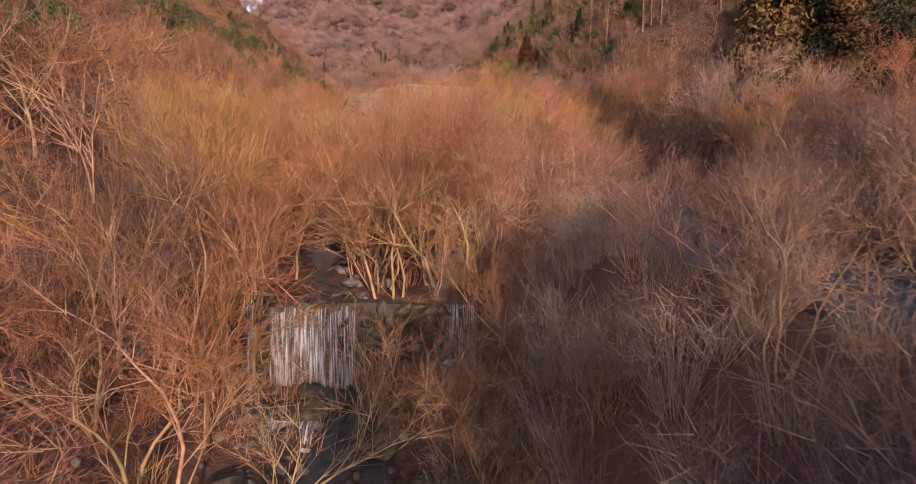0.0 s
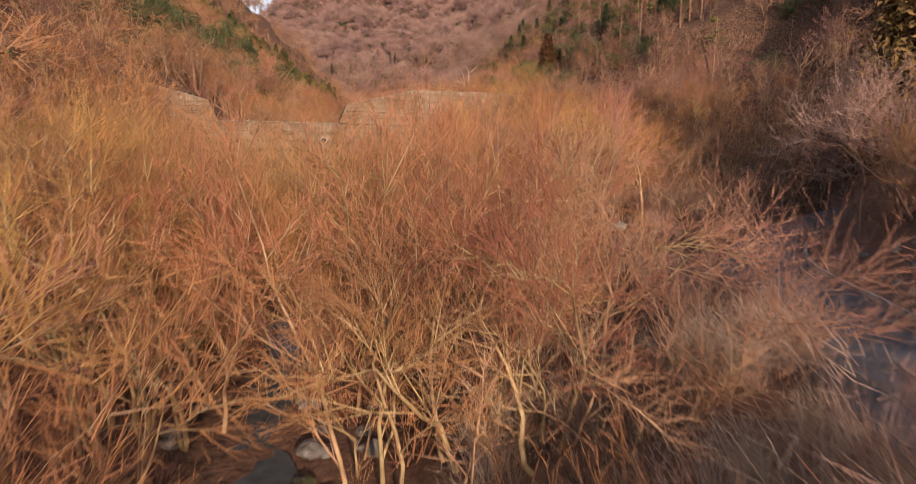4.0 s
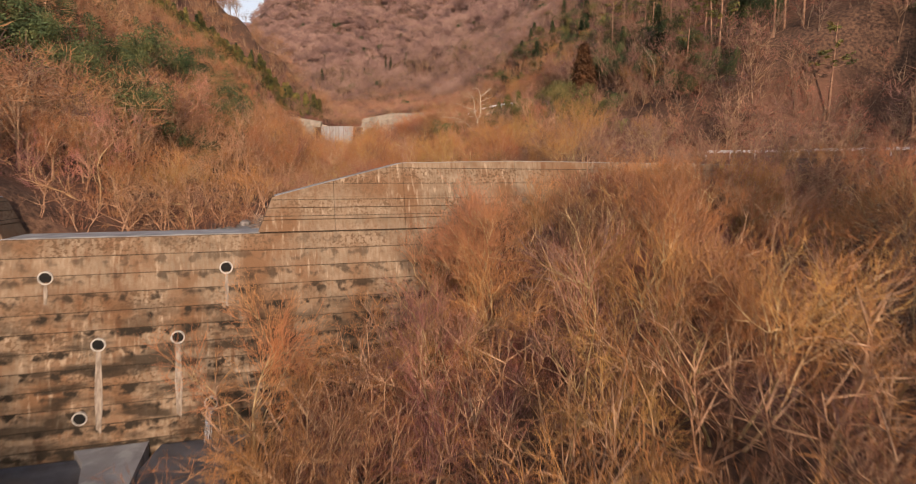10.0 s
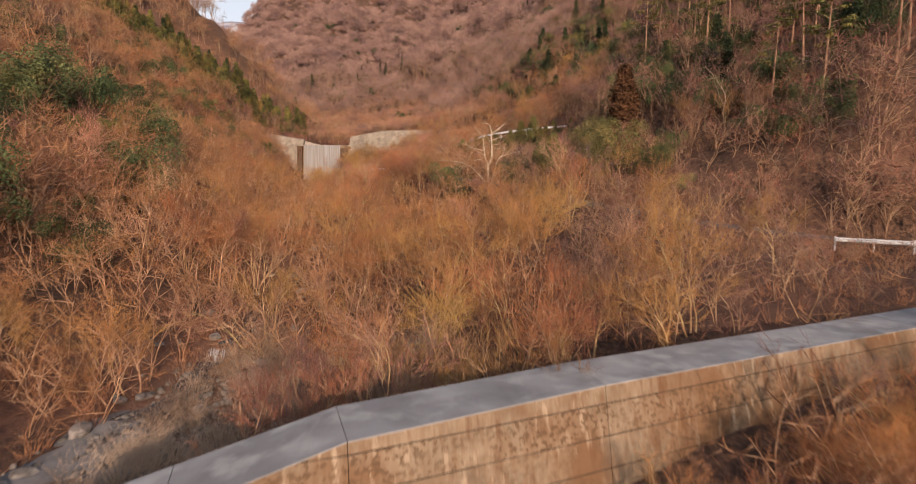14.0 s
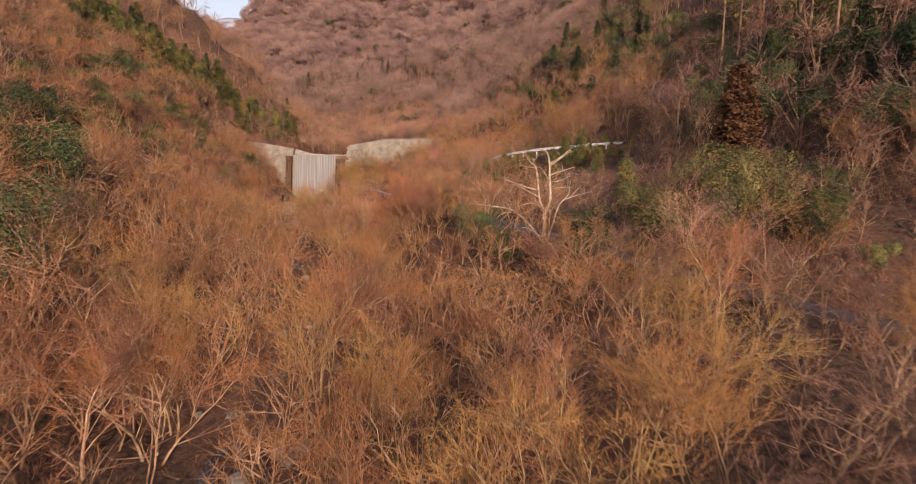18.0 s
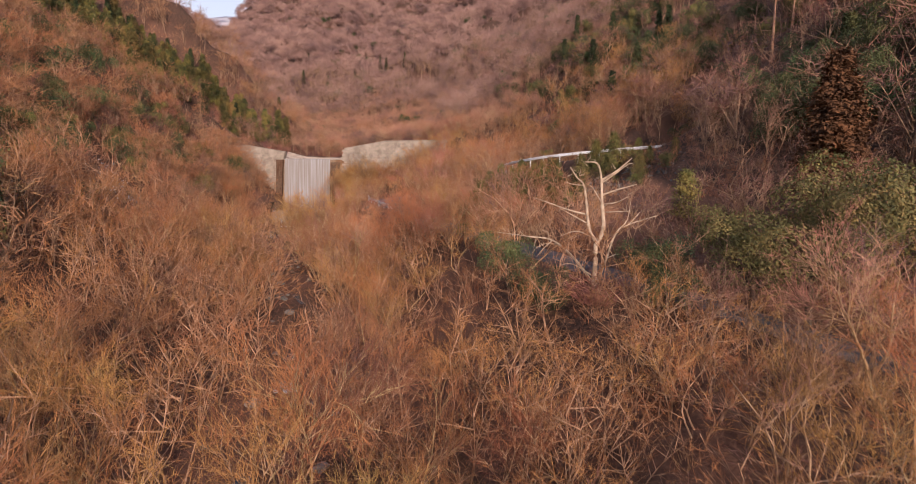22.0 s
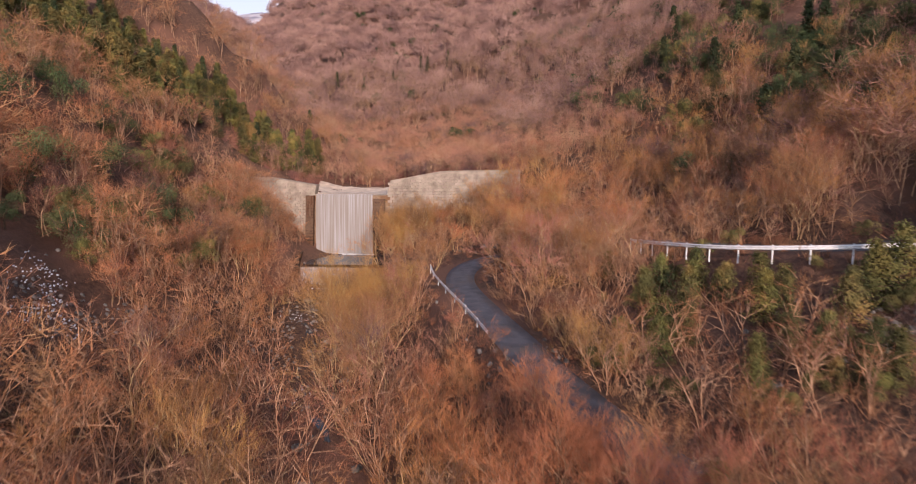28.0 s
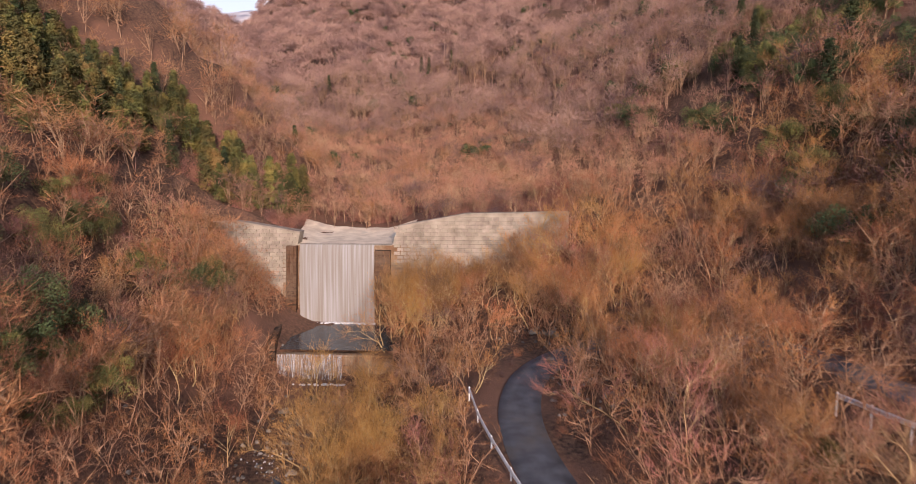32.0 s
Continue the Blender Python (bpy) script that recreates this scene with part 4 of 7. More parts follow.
prism(bm, [(-12, 27.0, 1.2), (4.5, 27.0, 1.2), (4.5, 27.2, 6.3), (1.2, 27.2, 5.95), (-4.6, 27.2, 6.25), (-10, 27.2, 5.95), (-12, 27.2, 6.6)], (0, 0.9, 0))
part("weir_core", bm, WET_STONE, weir)
for k in range(14):
    for j in range(7):
        x, z = -11.6 + k * 1.14 + (0.5 if j % 2 else 0), 2.2 + j * 0.62
        if z > 6.0:
            continue
        ob = child("stone", rnd.choice(WET), weir)
        ob.location, ob.scale = (x + rnd.uniform(-0.1, 0.1), 26.95 + rnd.uniform(-0.12, 0.08), z + rnd.uniform(-0.08, 0.08)), (0.62 * rnd.uniform(0.8, 1.2), 0.4, 0.5 * rnd.uniform(0.8, 1.25))
        ob.rotation_euler = (0, rnd.uniform(0, 6.28), 0)
# concrete apron below the lower dam
apron = thing("concrete_apron", "wet concrete apron below the lower dam with a dry ledge", "apron", kind="structure")
bm = bmesh.new()
prism(bm, [Vector((*q, 9.25)) for q in ((-24.0, 75.4), (-20.6, 76.6), (-19.0, 71.9), (-19.1, 69.8), (-18.4, 66.7), (-17.8, 64.4), (-18.3, 64.4), (-19.3, 67.0), (-20.9, 71.0), (-22.6, 74.0))], (0, 0, 1.05))
part("dry_ledge", bm, CAPPING, apron, "pale dry concrete ledge")
bm = bmesh.new()
prism(bm, [Vector(q) for q in ((-19.8, 76.4, 9.2), (-15.4, 77.9, 9.2), (-14.2, 66.0, 8.6), (-19.1, 64.4, 8.4))], (0, 0, 1.0))
part("wet_floor", bm, ASPHALT, apron, "dark wet concrete floor")
bm = bmesh.new()
prism(bm, [Vector(q) for q in ((-28.4, 73.6, 9.2), (-22.5, 75.4, 9.2), (-20.7, 71.2, 9.0), (-18.6, 64.4, 8.4), (-25.5, 62.5, 8.4))], (0, 0, 0.75))
part("wet_floor", bm, ASPHALT, apron, "dark wet concrete floor")


# ---- trees ----
def tubes(p0, p1, r0, r1, n=3):
    """Open tapered tubes between rows of points."""
    p0, p1, r0, r1 = (np.asarray(a, float) for a in (p0, p1, r0, r1))
    d = p1 - p0
    d = d / np.maximum(np.linalg.norm(d, axis=1), 1e-6)[:, None]
    ref = np.where(np.abs(d[:, 2:3]) > 0.9, np.array([[1.0, 0, 0]]), np.array([[0, 0, 1.0]]))
    a = np.cross(d, ref)
    a /= np.linalg.norm(a, axis=1)[:, None]
    b = np.cross(d, a)
    ang = np.arange(n) * 2 * math.pi / n
    c, s = np.cos(ang), np.sin(ang)
    off = a[:, None, :] * c[None, :, None] + b[:, None, :] * s[None, :, None]
    v = np.concatenate([p0[:, None] + off * r0[:, None, None], p1[:, None] + off * r1[:, None, None]], 1)
    k = np.arange(n)
    kk = (k + 1) % n
    f = np.concatenate([np.stack([k, kk, kk + n], -1), np.stack([k, kk + n, k + n], -1)])
    f = f[None] + (np.arange(len(p0)) * 2 * n)[:, None, None]
    return v.reshape(-1, 3), f.reshape(-1, 3)


def cones(p0, p1, r):
    """Three-sided spikes from p0 to p1."""
    p0, p1, r = (np.asarray(a, float) for a in (p0, p1, r))
    d = p1 - p0
    d = d / np.maximum(np.linalg.norm(d, axis=1), 1e-6)[:, None]
    ref = np.where(np.abs(d[:, 2:3]) > 0.9, np.array([[1.0, 0, 0]]), np.array([[0, 0, 1.0]]))
    a = np.cross(d, ref)
    a /= np.linalg.norm(a, axis=1)[:, None]
    b = np.cross(d, a)
    off = np.stack([a, -0.5 * a + 0.866 * b, -0.5 * a - 0.866 * b], 1)
    v = np.concatenate([p0[:, None] + off * r[:, None, None], p1[:, None]], 1)
    f = np.array([(0, 1, 3), (1, 2, 3), (2, 0, 3)])
    f = f[None] + (np.arange(len(p0)) * 4)[:, None, None]
    return v.reshape(-1, 3), f.reshape(-1, 3)


def blades(p0, p1, r, rs):
    """The finest twigs, one tapering sliver each."""
    p0, p1 = np.asarray(p0, float), np.asarray(p1, float)
    d = p1 - p0
    d = d / np.maximum(np.linalg.norm(d, axis=1), 1e-6)[:, None]
    a = np.cross(d, rs.normal(size=d.shape))
    a /= np.maximum(np.linalg.norm(a, axis=1), 1e-6)[:, None]
    v = np.stack([p0 - a * r, p0 + a * r, p1], 1)
    return v.reshape(-1, 3), np.arange(len(p0) * 3).reshape(-1, 3)


def merged(*pairs):
    v, f, n = [], [], 0
    for a, b in pairs:
        v.append(a)
        f.append(b + n)
        n += len(a)
    return np.concatenate(v), np.concatenate(f)


def spread(r, d, angle, up=0.0):
    """A direction at about that angle from d, pulled upwards."""
    q = r.normal(size=3)
    q -= d * q.dot(d)
    q /= np.linalg.norm(q) + 1e-9
    o = d * math.cos(angle) + q * math.sin(angle)
    o[2] += up
    return o / np.linalg.norm(o)


def bare_tree(seed, h, stems, limbs=8, boughs=6, twigs=6, wide=0.55, thick=1.0, start=0.25, rt=0.0085):
    """A leafless tree: a list with each stem and its limbs, and the twigs, as pairs of vertices and faces."""
    r = np.random.RandomState(seed)

    def cols(rows):
        return [np.array(c) for c in zip(*rows)]
    done, T = [], []
    for s in range(stems):
        S, L, B = [], [], []
        a = 6.283 * s / stems + r.uniform(-0.5, 0.5)
        out = r.uniform(0.15, wide) if stems > 1 else r.uniform(0, 0.12)
        d = np.array([math.cos(a) * out, math.sin(a) * out, 1.0])
        d /= np.linalg.norm(d)
        p = np.array([math.cos(a), math.sin(a), 0]) * (0.22 if stems > 1 else 0) + np.array([0, 0, -0.5])
        hs = h * r.uniform(0.7, 0.92) * 0.86
        rad = 0.0088 * h * thick * r.uniform(0.75, 1.1) / (1 + 0.1 * (stems - 1))
        pts = [p]
        k = 9
        for i in range(k):
            d = d + r.normal(size=3) * 0.2 + np.array([0, 0, 0.05])
            d /= np.linalg.norm(d)
            pts.append(pts[-1] + d * hs / k)
        for i in range(k):
            S.append((pts[i], pts[i + 1], rad * (1 - i / k) + 0.01, rad * (1 - (i + 1) / k) + 0.01))
        for j in range(limbs):
            t = start + (1 - start) * (j + r.uniform(0, 0.9)) / limbs
            i = min(k - 1, int(t * k))
            q = pts[i] + (pts[i + 1] - pts[i]) * (t * k - i)
            ax = (pts[i + 1] - pts[i]) / np.linalg.norm(pts[i + 1] - pts[i])
            ld = spread(r, ax, r.uniform(0.45, 1.05), 0.16)
            ll = h * r.uniform(0.24, 0.42) * (1.2 - 0.65 * t)
            lr = max(0.013, rad * (1 - t) * 0.55 + 0.006)
            lp = [q]
            for i2 in range(3):
                ld = ld + r.normal(size=3) * 0.22 + np.array([0, 0, 0.1])
                ld /= np.linalg.norm(ld)
                lp.append(lp[-1] + ld * ll / 3)
                L.append((lp[-2], lp[-1], lr * (1 - i2 / 3.4), lr * (1 - (i2 + 1) / 3.4)))
            for b in range(boughs):
                tb = r.uniform(0.2, 1.0)
                i2 = min(2, int(tb * 3))
                bq = lp[i2] + (lp[i2 + 1] - lp[i2]) * (tb * 3 - i2)
                bd = spread(r, ld, r.uniform(0.35, 0.9), 0.15)
                be = bq + bd * h * r.uniform(0.09, 0.18)
                B.append((bq, be, 0.0125))
                for w in range(twigs):
                    tw = r.uniform(0.1, 1.0)
                    wq = bq + (be - bq) * tw
                    wd = spread(r, bd, r.uniform(0.3, 0.85), 0.2)
                    T.append((wq, wq + wd * h * r.uniform(0.07, 0.15), rt))
        done.append(merged(tubes(*cols(S), n=5), tubes(*cols(L), n=3), cones(*cols(B))))
    p0, p1, _ = cols(T)
    n = len(p0) * 4
    k = np.arange(n) % len(p0)
    t = r.uniform(0.15, 1.0, (n, 1))
    q = p0[k] * (1 - t) + p1[k] * t
    ax = (p1 - p0)[k]
    ax = ax / np.linalg.norm(ax, axis=1)[:, None] + r.normal(0, 0.5, (n, 3)) + (0, 0, 0.1)
    ax /= np.linalg.norm(ax, axis=1)[:, None]
    return done, merged(cones(*cols(T)), blades(q, q + ax * h * r.uniform(0.035, 0.075, (n, 1)), 0.0052, r))


def tree_thing(geo, label, bark, twig, group="bare trees of the valley floor", category="tree"):
    t = thing("spreading_tree" if "slope" in group else "bare_tree", label, category, group)
    for g in geo[0]:
        child("stem" if len(geo[0]) > 1 else "trunk", mesh_from("stem", *g, bark), t)
    child("crown", mesh_from("crown", *geo[1], twig), t, "fine leafless twigs")
    return t


ORANGE = [(7.6, 3), (8.4, 2), (7.0, 4), (9.0, 2), (8.0, 3), (6.4, 3), (8.8, 1), (7.4, 4), (7.8, 2)]
GEOS = [bare_tree(40 + i, h, st, limbs={1: 13, 2: 9, 3: 7, 4: 6}[st], boughs=6, twigs={1: 7, 2: 6, 3: 5, 4: 4}[st]) for i, (h, st) in enumerate(ORANGE)]
MASTERS = []
for i, gm in enumerate(GEOS):
    many = ORANGE[i][1] > 1
    MASTERS.append(tree_thing(gm, "leafless " + ("red-brown " if i % 4 == 3 else "orange-twigged ") + ("multi-stemmed tree" if many else "slender tree") + " on leaf litter", BARK_PALE, TWIG_ORANGE if i % 4 != 3 else TWIG_RED))
N_FLOOR = len(MASTERS)
for i, (h, st) in enumerate(((7.5, 2), (8.2, 3), (6.8, 1))):
    ORANGE.append((h, st))
    MASTERS.append(tree_thing(bare_tree(70 + i, h, st, limbs={1: 13, 2: 9, 3: 7}[st], boughs=6, twigs={1: 7, 2: 6, 3: 5}[st], wide=0.7), "leafless pinkish-brown spreading tree on the steep slope", BARK_BROWN, TWIG_SLOPE, "bare trees of the slopes"))
used_master = [False] * len(MASTERS)

# the flight line above the trees, kept clear: y, x, z
CLEAR = np.array([(-5, 0, 12), (14, -0.9, 14.9), (28, -2.2, 19.9), (40, -2.8, 22.9), (64, -3.9, 30.7), (85, -6.5, 36.6), (106, -9.7, 37.1), (122, -14, 43.8), (138, -18.9, 47.8), (165, -25.7, 54.2)])


def too_close(x, y, top, wide):
    if y > 172 or y < -8:
        return False
    cx, cz = np.interp(y, CLEAR[:, 0], CLEAR[:, 1]), np.interp(y, CLEAR[:, 0], CLEAR[:, 2])
    ahead = np.interp(y - 3, CLEAR[:, 0], CLEAR[:, 2])
    return abs(x - cx) < wide + 1.2 and top > min(cz, ahead) - 1.0


def over_rail(x, y, top):
    """True where a crown would hide the upper road's rail from down the valley, which stands free."""
    a = (y - 106) / 82
    b = (y - 117) / 67
    low = (y > 121) & (y < 186) & (np.abs(x + 11 + 8.5 * b) < 2.2 + 1.6 * b) & (top > 37.2 - 0.022 * (y - 95))
    return low | (a > 0) & (a < 0.99) & (x > -10.7 + a * 13.7) & (x < -8.7 + a * 30.5) & (top > 36.8 + a * 5.0)


def free_spot(x, y, trunk=0.6):
    """Not in the stream, on the road or in a dam."""
    if abs(x - stream_x(y)) < (3.6 if 44 < y < 58 else 2.6 if y < 80 else 3.6 if y > 188 else 2.9 if y > 112 else 1.7) and 0 < y < 250:
        return False
    if np.min(np.hypot(ROAD_PTS[:, 0] - x, ROAD_PTS[:, 1] - y)) < 2.3:
        return False
    u = (Vector((x, y, 0)) - C1)
    if -4.0 < u.dot(N1) + 0.123 * max(0.0, u.dot(E1) - BEND) < (4.2 if abs(u.dot(E1)) < 9 else 1.6) and -34 < u.dot(E1) < 56:
        return False
    if -27 < x < -13.5 and 56 < y < 79:
        return False
    if -21 < x < -11 and 84 < y < 105 or 18 < x < 60 and 100 < y < 116 or math.hypot(x + 55.0, y - 182) < 7 or math.hypot(x + 51.5, y - 176.5) < 6:
        return False
    # the open bends of the road
    if (3.2 < x < 15 and 8 < y < 48) or (-26.5 < x < -19.2 and 187 < y < 226) or (-8 < x < 20 and 176 < y < 190):
        return False
    if -56.5 < x < -36 and 231.5 < y < 264 or over_rail(x, y, height(x, y) + 6):
        return False
    if 245.5 < y < 252.5 and -76 < x < -12 and not (x > -17 and y < 248):
        return False
    return True


rnd = random.Random(77)
spots = []


def spaced_out(x, y, gap):
    return all((x - a) ** 2 + (y - b) ** 2 > gap * gap for a, b in spots)


def road_gap(x, y):
    """The low scrub between the stream and the road's lower bend, where no tree stands."""
    return (y > 17) & (y < 60) & (x > 0.4 * (y - 11) - 1) & (x < 0.64 * (y - 11) + 1)


def plant(i, x, y, s=1.0, turn=None, sink=0.0):
    if road_gap(x, y):
        return None
    z = height(x, y) - sink
    m = pose(x, y, z, rnd.uniform(-4, 4), rnd.uniform(-4, 4), rnd.uniform(0, 360) if turn is None else turn)
    if not used_master[i]:
        used_master[i] = True
        MASTERS[i].matrix_basis = m
        ob = MASTERS[i]
    else:
        ob = copy_thing(MASTERS[i], m)
    ob.scale = (s, s, s)
    spots.append((x, y))
    return ob


# tall trees beside the stream that close the view up the valley
for i, x, y, top in ((0, -3.4, 28.8, 17.0), (4, -1.0, 30.2, 17.4), (1, 1.2, 28.6, 17.0), (3, 3.4, 30.6, 17.6), (8, -4.9, 34.6, 17.8), (0, -1.4, 36.6, 18.2), (7, 2.0, 34.8, 18.0), (4, -12.2, 34.0, 18.0), (3, -13.8, 30.4, 17.6), (1, -9.6, 31.5, 17.0), (6, -6.0, 38.2, 17.6),
                     (5, -9.8, 24.6, 15.2), (8, -12.5, 22.6, 16.0), (0, 1.0, 40.5, 19.0), (4, -2.6, 42.6, 19.4), (1, 4.4, 44, 20), (7, -6.6, 45, 17.4), (3, 7.2, 47.5, 20.6), (6, 10, 50.5, 21)):
    plant(i, x, y, (top + 1.3 - height(x, y)) / ORANGE[i][0])
# trees placed singly near the start
for i, x, y, s in ((3, -7.0, 14.7, 1.25), (1, -9.8, 16.5, 1.25), (4, -12.5, 18.5, 1.3), (0, -9.6, 21, 1.1), (5, 1.3, 14.6, 0.8), (8, 0.6, 17.6, 0.9), (0, 2.6, 17.4, 0.85), (4, 2.4, 21.6, 0.8), (1, 0.9, 24.4, 1.0), (5, -14, 13, 1.2), (7, -11.6, 12.2, 1.15), (2, -17, 16, 1.3), (2, -4.2, 30.5, 1.1), (0, -11.8, 29.5, 1.3), (4, -1.6, 33.0, 1.2), (7, 1.6, 29.6, 1.1), (3, -13.8, 25.5, 1.3)):
    plant(i, x, y, s)
count = 0
tries = 0
while count < 165 and tries < 9000:
    tries += 1
    y = rnd.choice((rnd.uniform(28, 82), rnd.uniform(28, 82), rnd.uniform(84, 125), rnd.uniform(84, 170), rnd.uniform(120, 228), rnd.uniform(180, 246)))
    xl, xr = np.interp(y, VALLEY[:, 0], VALLEY[:, 6]), np.interp(y, VALLEY[:, 0], VALLEY[:, 5])
    cx = float(np.interp(y, CLEAR[:, 0], CLEAR[:, 1])) if y < 165 else -34.0
    x = cx + rnd.gauss(0, 13) if rnd.random() < 0.6 else rnd.uniform(xl - 3, xr + 4)
    if not (xl - 4 < x < xr + 6) or not free_spot(x, y) or not spaced_out(x, y, 2.3):
        continue
    i = rnd.randrange(N_FLOOR)
    s = rnd.uniform(1.0, 1.4) if 26 < y < 76 and x < 12 else rnd.uniform(0.75, 1.12)
    if 118 < y < 182 and x < -16:
        s = rnd.uniform(1.15, 1.5)
    if too_close(x, y, height(x, y) + ORANGE[i][0] * s, 3.0):
        s *= 0.65
        if too_close(x, y, height(x, y) + ORANGE[i][0] * s, 3.0):
            continue
    plant(i, x, y, s)
    count += 1


def scatter(name, templates, places, mat, label, category):
    """Many small pieces joined into one object. places: rows of x, y, z, scale, turn, template."""
    places = np.array(places)
    vs, fs, n = [], [], 0
    for k, (tv, tf) in enumerate(templates):
        rows = places[places[:, 5] == k]
        if not len(rows):
            continue
        c, s = np.cos(rows[:, 4]), np.sin(rows[:, 4])
        R = np.zeros((len(rows), 3, 3))
        R[:, 0, 0], R[:, 0, 1], R[:, 1, 0], R[:, 1, 1], R[:, 2, 2] = c, -s, s, c, 1
        v = np.einsum("nij,vj->nvi", R, tv) * rows[:, 3][:, None, None] + rows[:, None, :3]
        f = tf[None] + (np.arange(len(rows)) * len(tv))[:, None, None] + n
        vs.append(v.reshape(-1, 3))
        fs.append(f.reshape(-1, 3))
        n += len(rows) * len(tv)
    ob = new(name, mesh_from(name, np.concatenate(vs), np.concatenate(fs), mat))
    return tagged(ob, label, category, kind="stuff")


def spots_in(n, box, seed, keep=None, gap=0.0):
    """Random places on the ground inside a box, as arrays."""
    r = np.random.RandomState(seed)
    x, y = r.uniform(box[0], box[1], n), r.uniform(box[2], box[3], n)
    if keep is not None:
        k = keep(x, y)
        x, y = x[k], y[k]
    return x, y, ground(x, y), r


def off_limits(x, y):
    """True where nothing should grow: stream, roads, dams."""
    xs = np.interp(y, VALLEY[:, 0], VALLEY[:, 1])
    bad = (np.abs(x - xs) < np.where(y < 80, np.where((y > 44) & (y < 58), 3.4, 2.2), np.where(y > 188, 3.4, np.where(y > 112, 2.6, 1.4)))) & (y < 250) & (y > 0)
    for chunk in np.array_split(np.arange(len(x)), max(1, len(x) // 3000)):
        d = np.hypot(x[chunk, None] - ROAD_PTS[None, ::2, 0], y[chunk, None] - ROAD_PTS[None, ::2, 1]).min(1)
        bad[chunk] |= d < 2.2
    un, ue = (x - C1.x) * N1.x + (y - C1.y) * N1.y, (x - C1.x) * E1.x + (y - C1.y) * E1.y
    un = un + 0.123 * np.maximum(ue - BEND, 0)
    bad |= (un > -4.0) & (un < np.where(np.abs(ue) < 9, 4.2, 1.5)) & (ue > -34) & (ue < 56)
    bad |= (x > -27) & (x < -13.5) & (y > 56) & (y < 79)
    bad |= (x > 5) & (x < 20) & (y > 32) & (y < 56) & (x > 0.5 * (y - 11))
    bad |= (np.hypot(x + 55.0, y - 182) < 7.0) | (np.hypot(x + 51.5, y - 176.5) < 6.0)
    bad |= (x > -21) & (x < -11) & (y > 84) & (y < 105)
    bad |= (x > -26.5) & (x < -18.5) & (y > 187) & (y < 226)
    bad |= (x > -56.5) & (x < -36) & (y > 231.5) & (y < 263)
    bad |= (y > 246) & (y < 252) & (x > -76) & (x < -12)
    return bad


def feet(y):
    return np.interp(y, VALLEY[:, 0], VALLEY[:, 6]), np.interp(y, VALLEY[:, 0], VALLEY[:, 5])


# joined bare trees: the rest of the valley floor
def bushy(seed, h=6.4, limbs=18, twigs=480):
    """A cheaper bushy leafless tree with a rounded crown of fine twigs."""
    r = np.random.RandomState(seed)
    parts = []
    L0, L1 = [], []
    for s in range(2):
        a = r.uniform(0, 6.283)
        d = np.array([math.cos(a) * 0.3, math.sin(a) * 0.3, 1.0])
        pts = [np.array([math.cos(a) * 0.15, math.sin(a) * 0.15, -0.4])]
        for k in range(4):
            d = d + r.normal(0, 0.13, 3)
            pts.append(pts[-1] + d / np.linalg.norm(d) * h * 0.17)
        p = np.array(pts)
        rad = np.linspace(0.05, 0.018, 5)
        parts.append(tubes(p[:-1], p[1:], rad[:-1], rad[1:], 3))
        for k in range(limbs // 2):
            i = r.randint(1, 4)
            q = p[i] + (p[i + 1] - p[i]) * r.uniform(0, 1)
            a2, e2 = r.uniform(0, 6.283), r.uniform(0.2, 1.25)
            L0.append(q)
            L1.append(q + np.array([math.cos(a2) * math.cos(e2), math.sin(a2) * math.cos(e2), math.sin(e2)]) * h * r.uniform(0.22, 0.4))
    L0, L1 = np.array(L0), np.array(L1)
    parts.append(cones(L0, L1, np.full(len(L0), 0.032)))
    n1 = 70
    k = r.randint(0, len(L0), n1)
    t = r.uniform(0.3, 1.0, (n1, 1))
    w0 = L0[k] * (1 - t) + L1[k] * t
    wd = (L1 - L0)[k]
    wd = wd / np.linalg.norm(wd, axis=1)[:, None] + r.normal(0, 0.6, (n1, 3)) + (0, 0, 0.2)
    wd /= np.linalg.norm(wd, axis=1)[:, None]
    w1 = w0 + wd * h * r.uniform(0.1, 0.2, (n1, 1))
    wood = merged(*parts, cones(w0[:60], w1[:60], np.full(60, 0.015)))
    parts = [blades(w0, w1, 0.011, r)]
    k = r.randint(0, n1, twigs)
    t = r.uniform(0.1, 1.0, (twigs, 1))
    q = w0[k] * (1 - t) + w1[k] * t
    ad = wd[k] + r.normal(0, 0.6, (twigs, 3)) + (0, 0, 0.15)
    ad /= np.linalg.norm(ad, axis=1)[:, None]
    parts.append(blades(q, q + ad * h * r.uniform(0.05, 0.11, (twigs, 1)), 0.0088, r))
    return wood, merged(*parts)


REST_WOOD, REST = zip(*[bushy(140 + k) for k in range(7)])
x, y, zz, r = spots_in(6500, (-60, 40, 24, 246), 9, lambda x, y: ~off_limits(x, y) & (x > feet(y)[0] - 6) & (x < feet(y)[1] + 8))
rows = []
taken = np.array(spots)
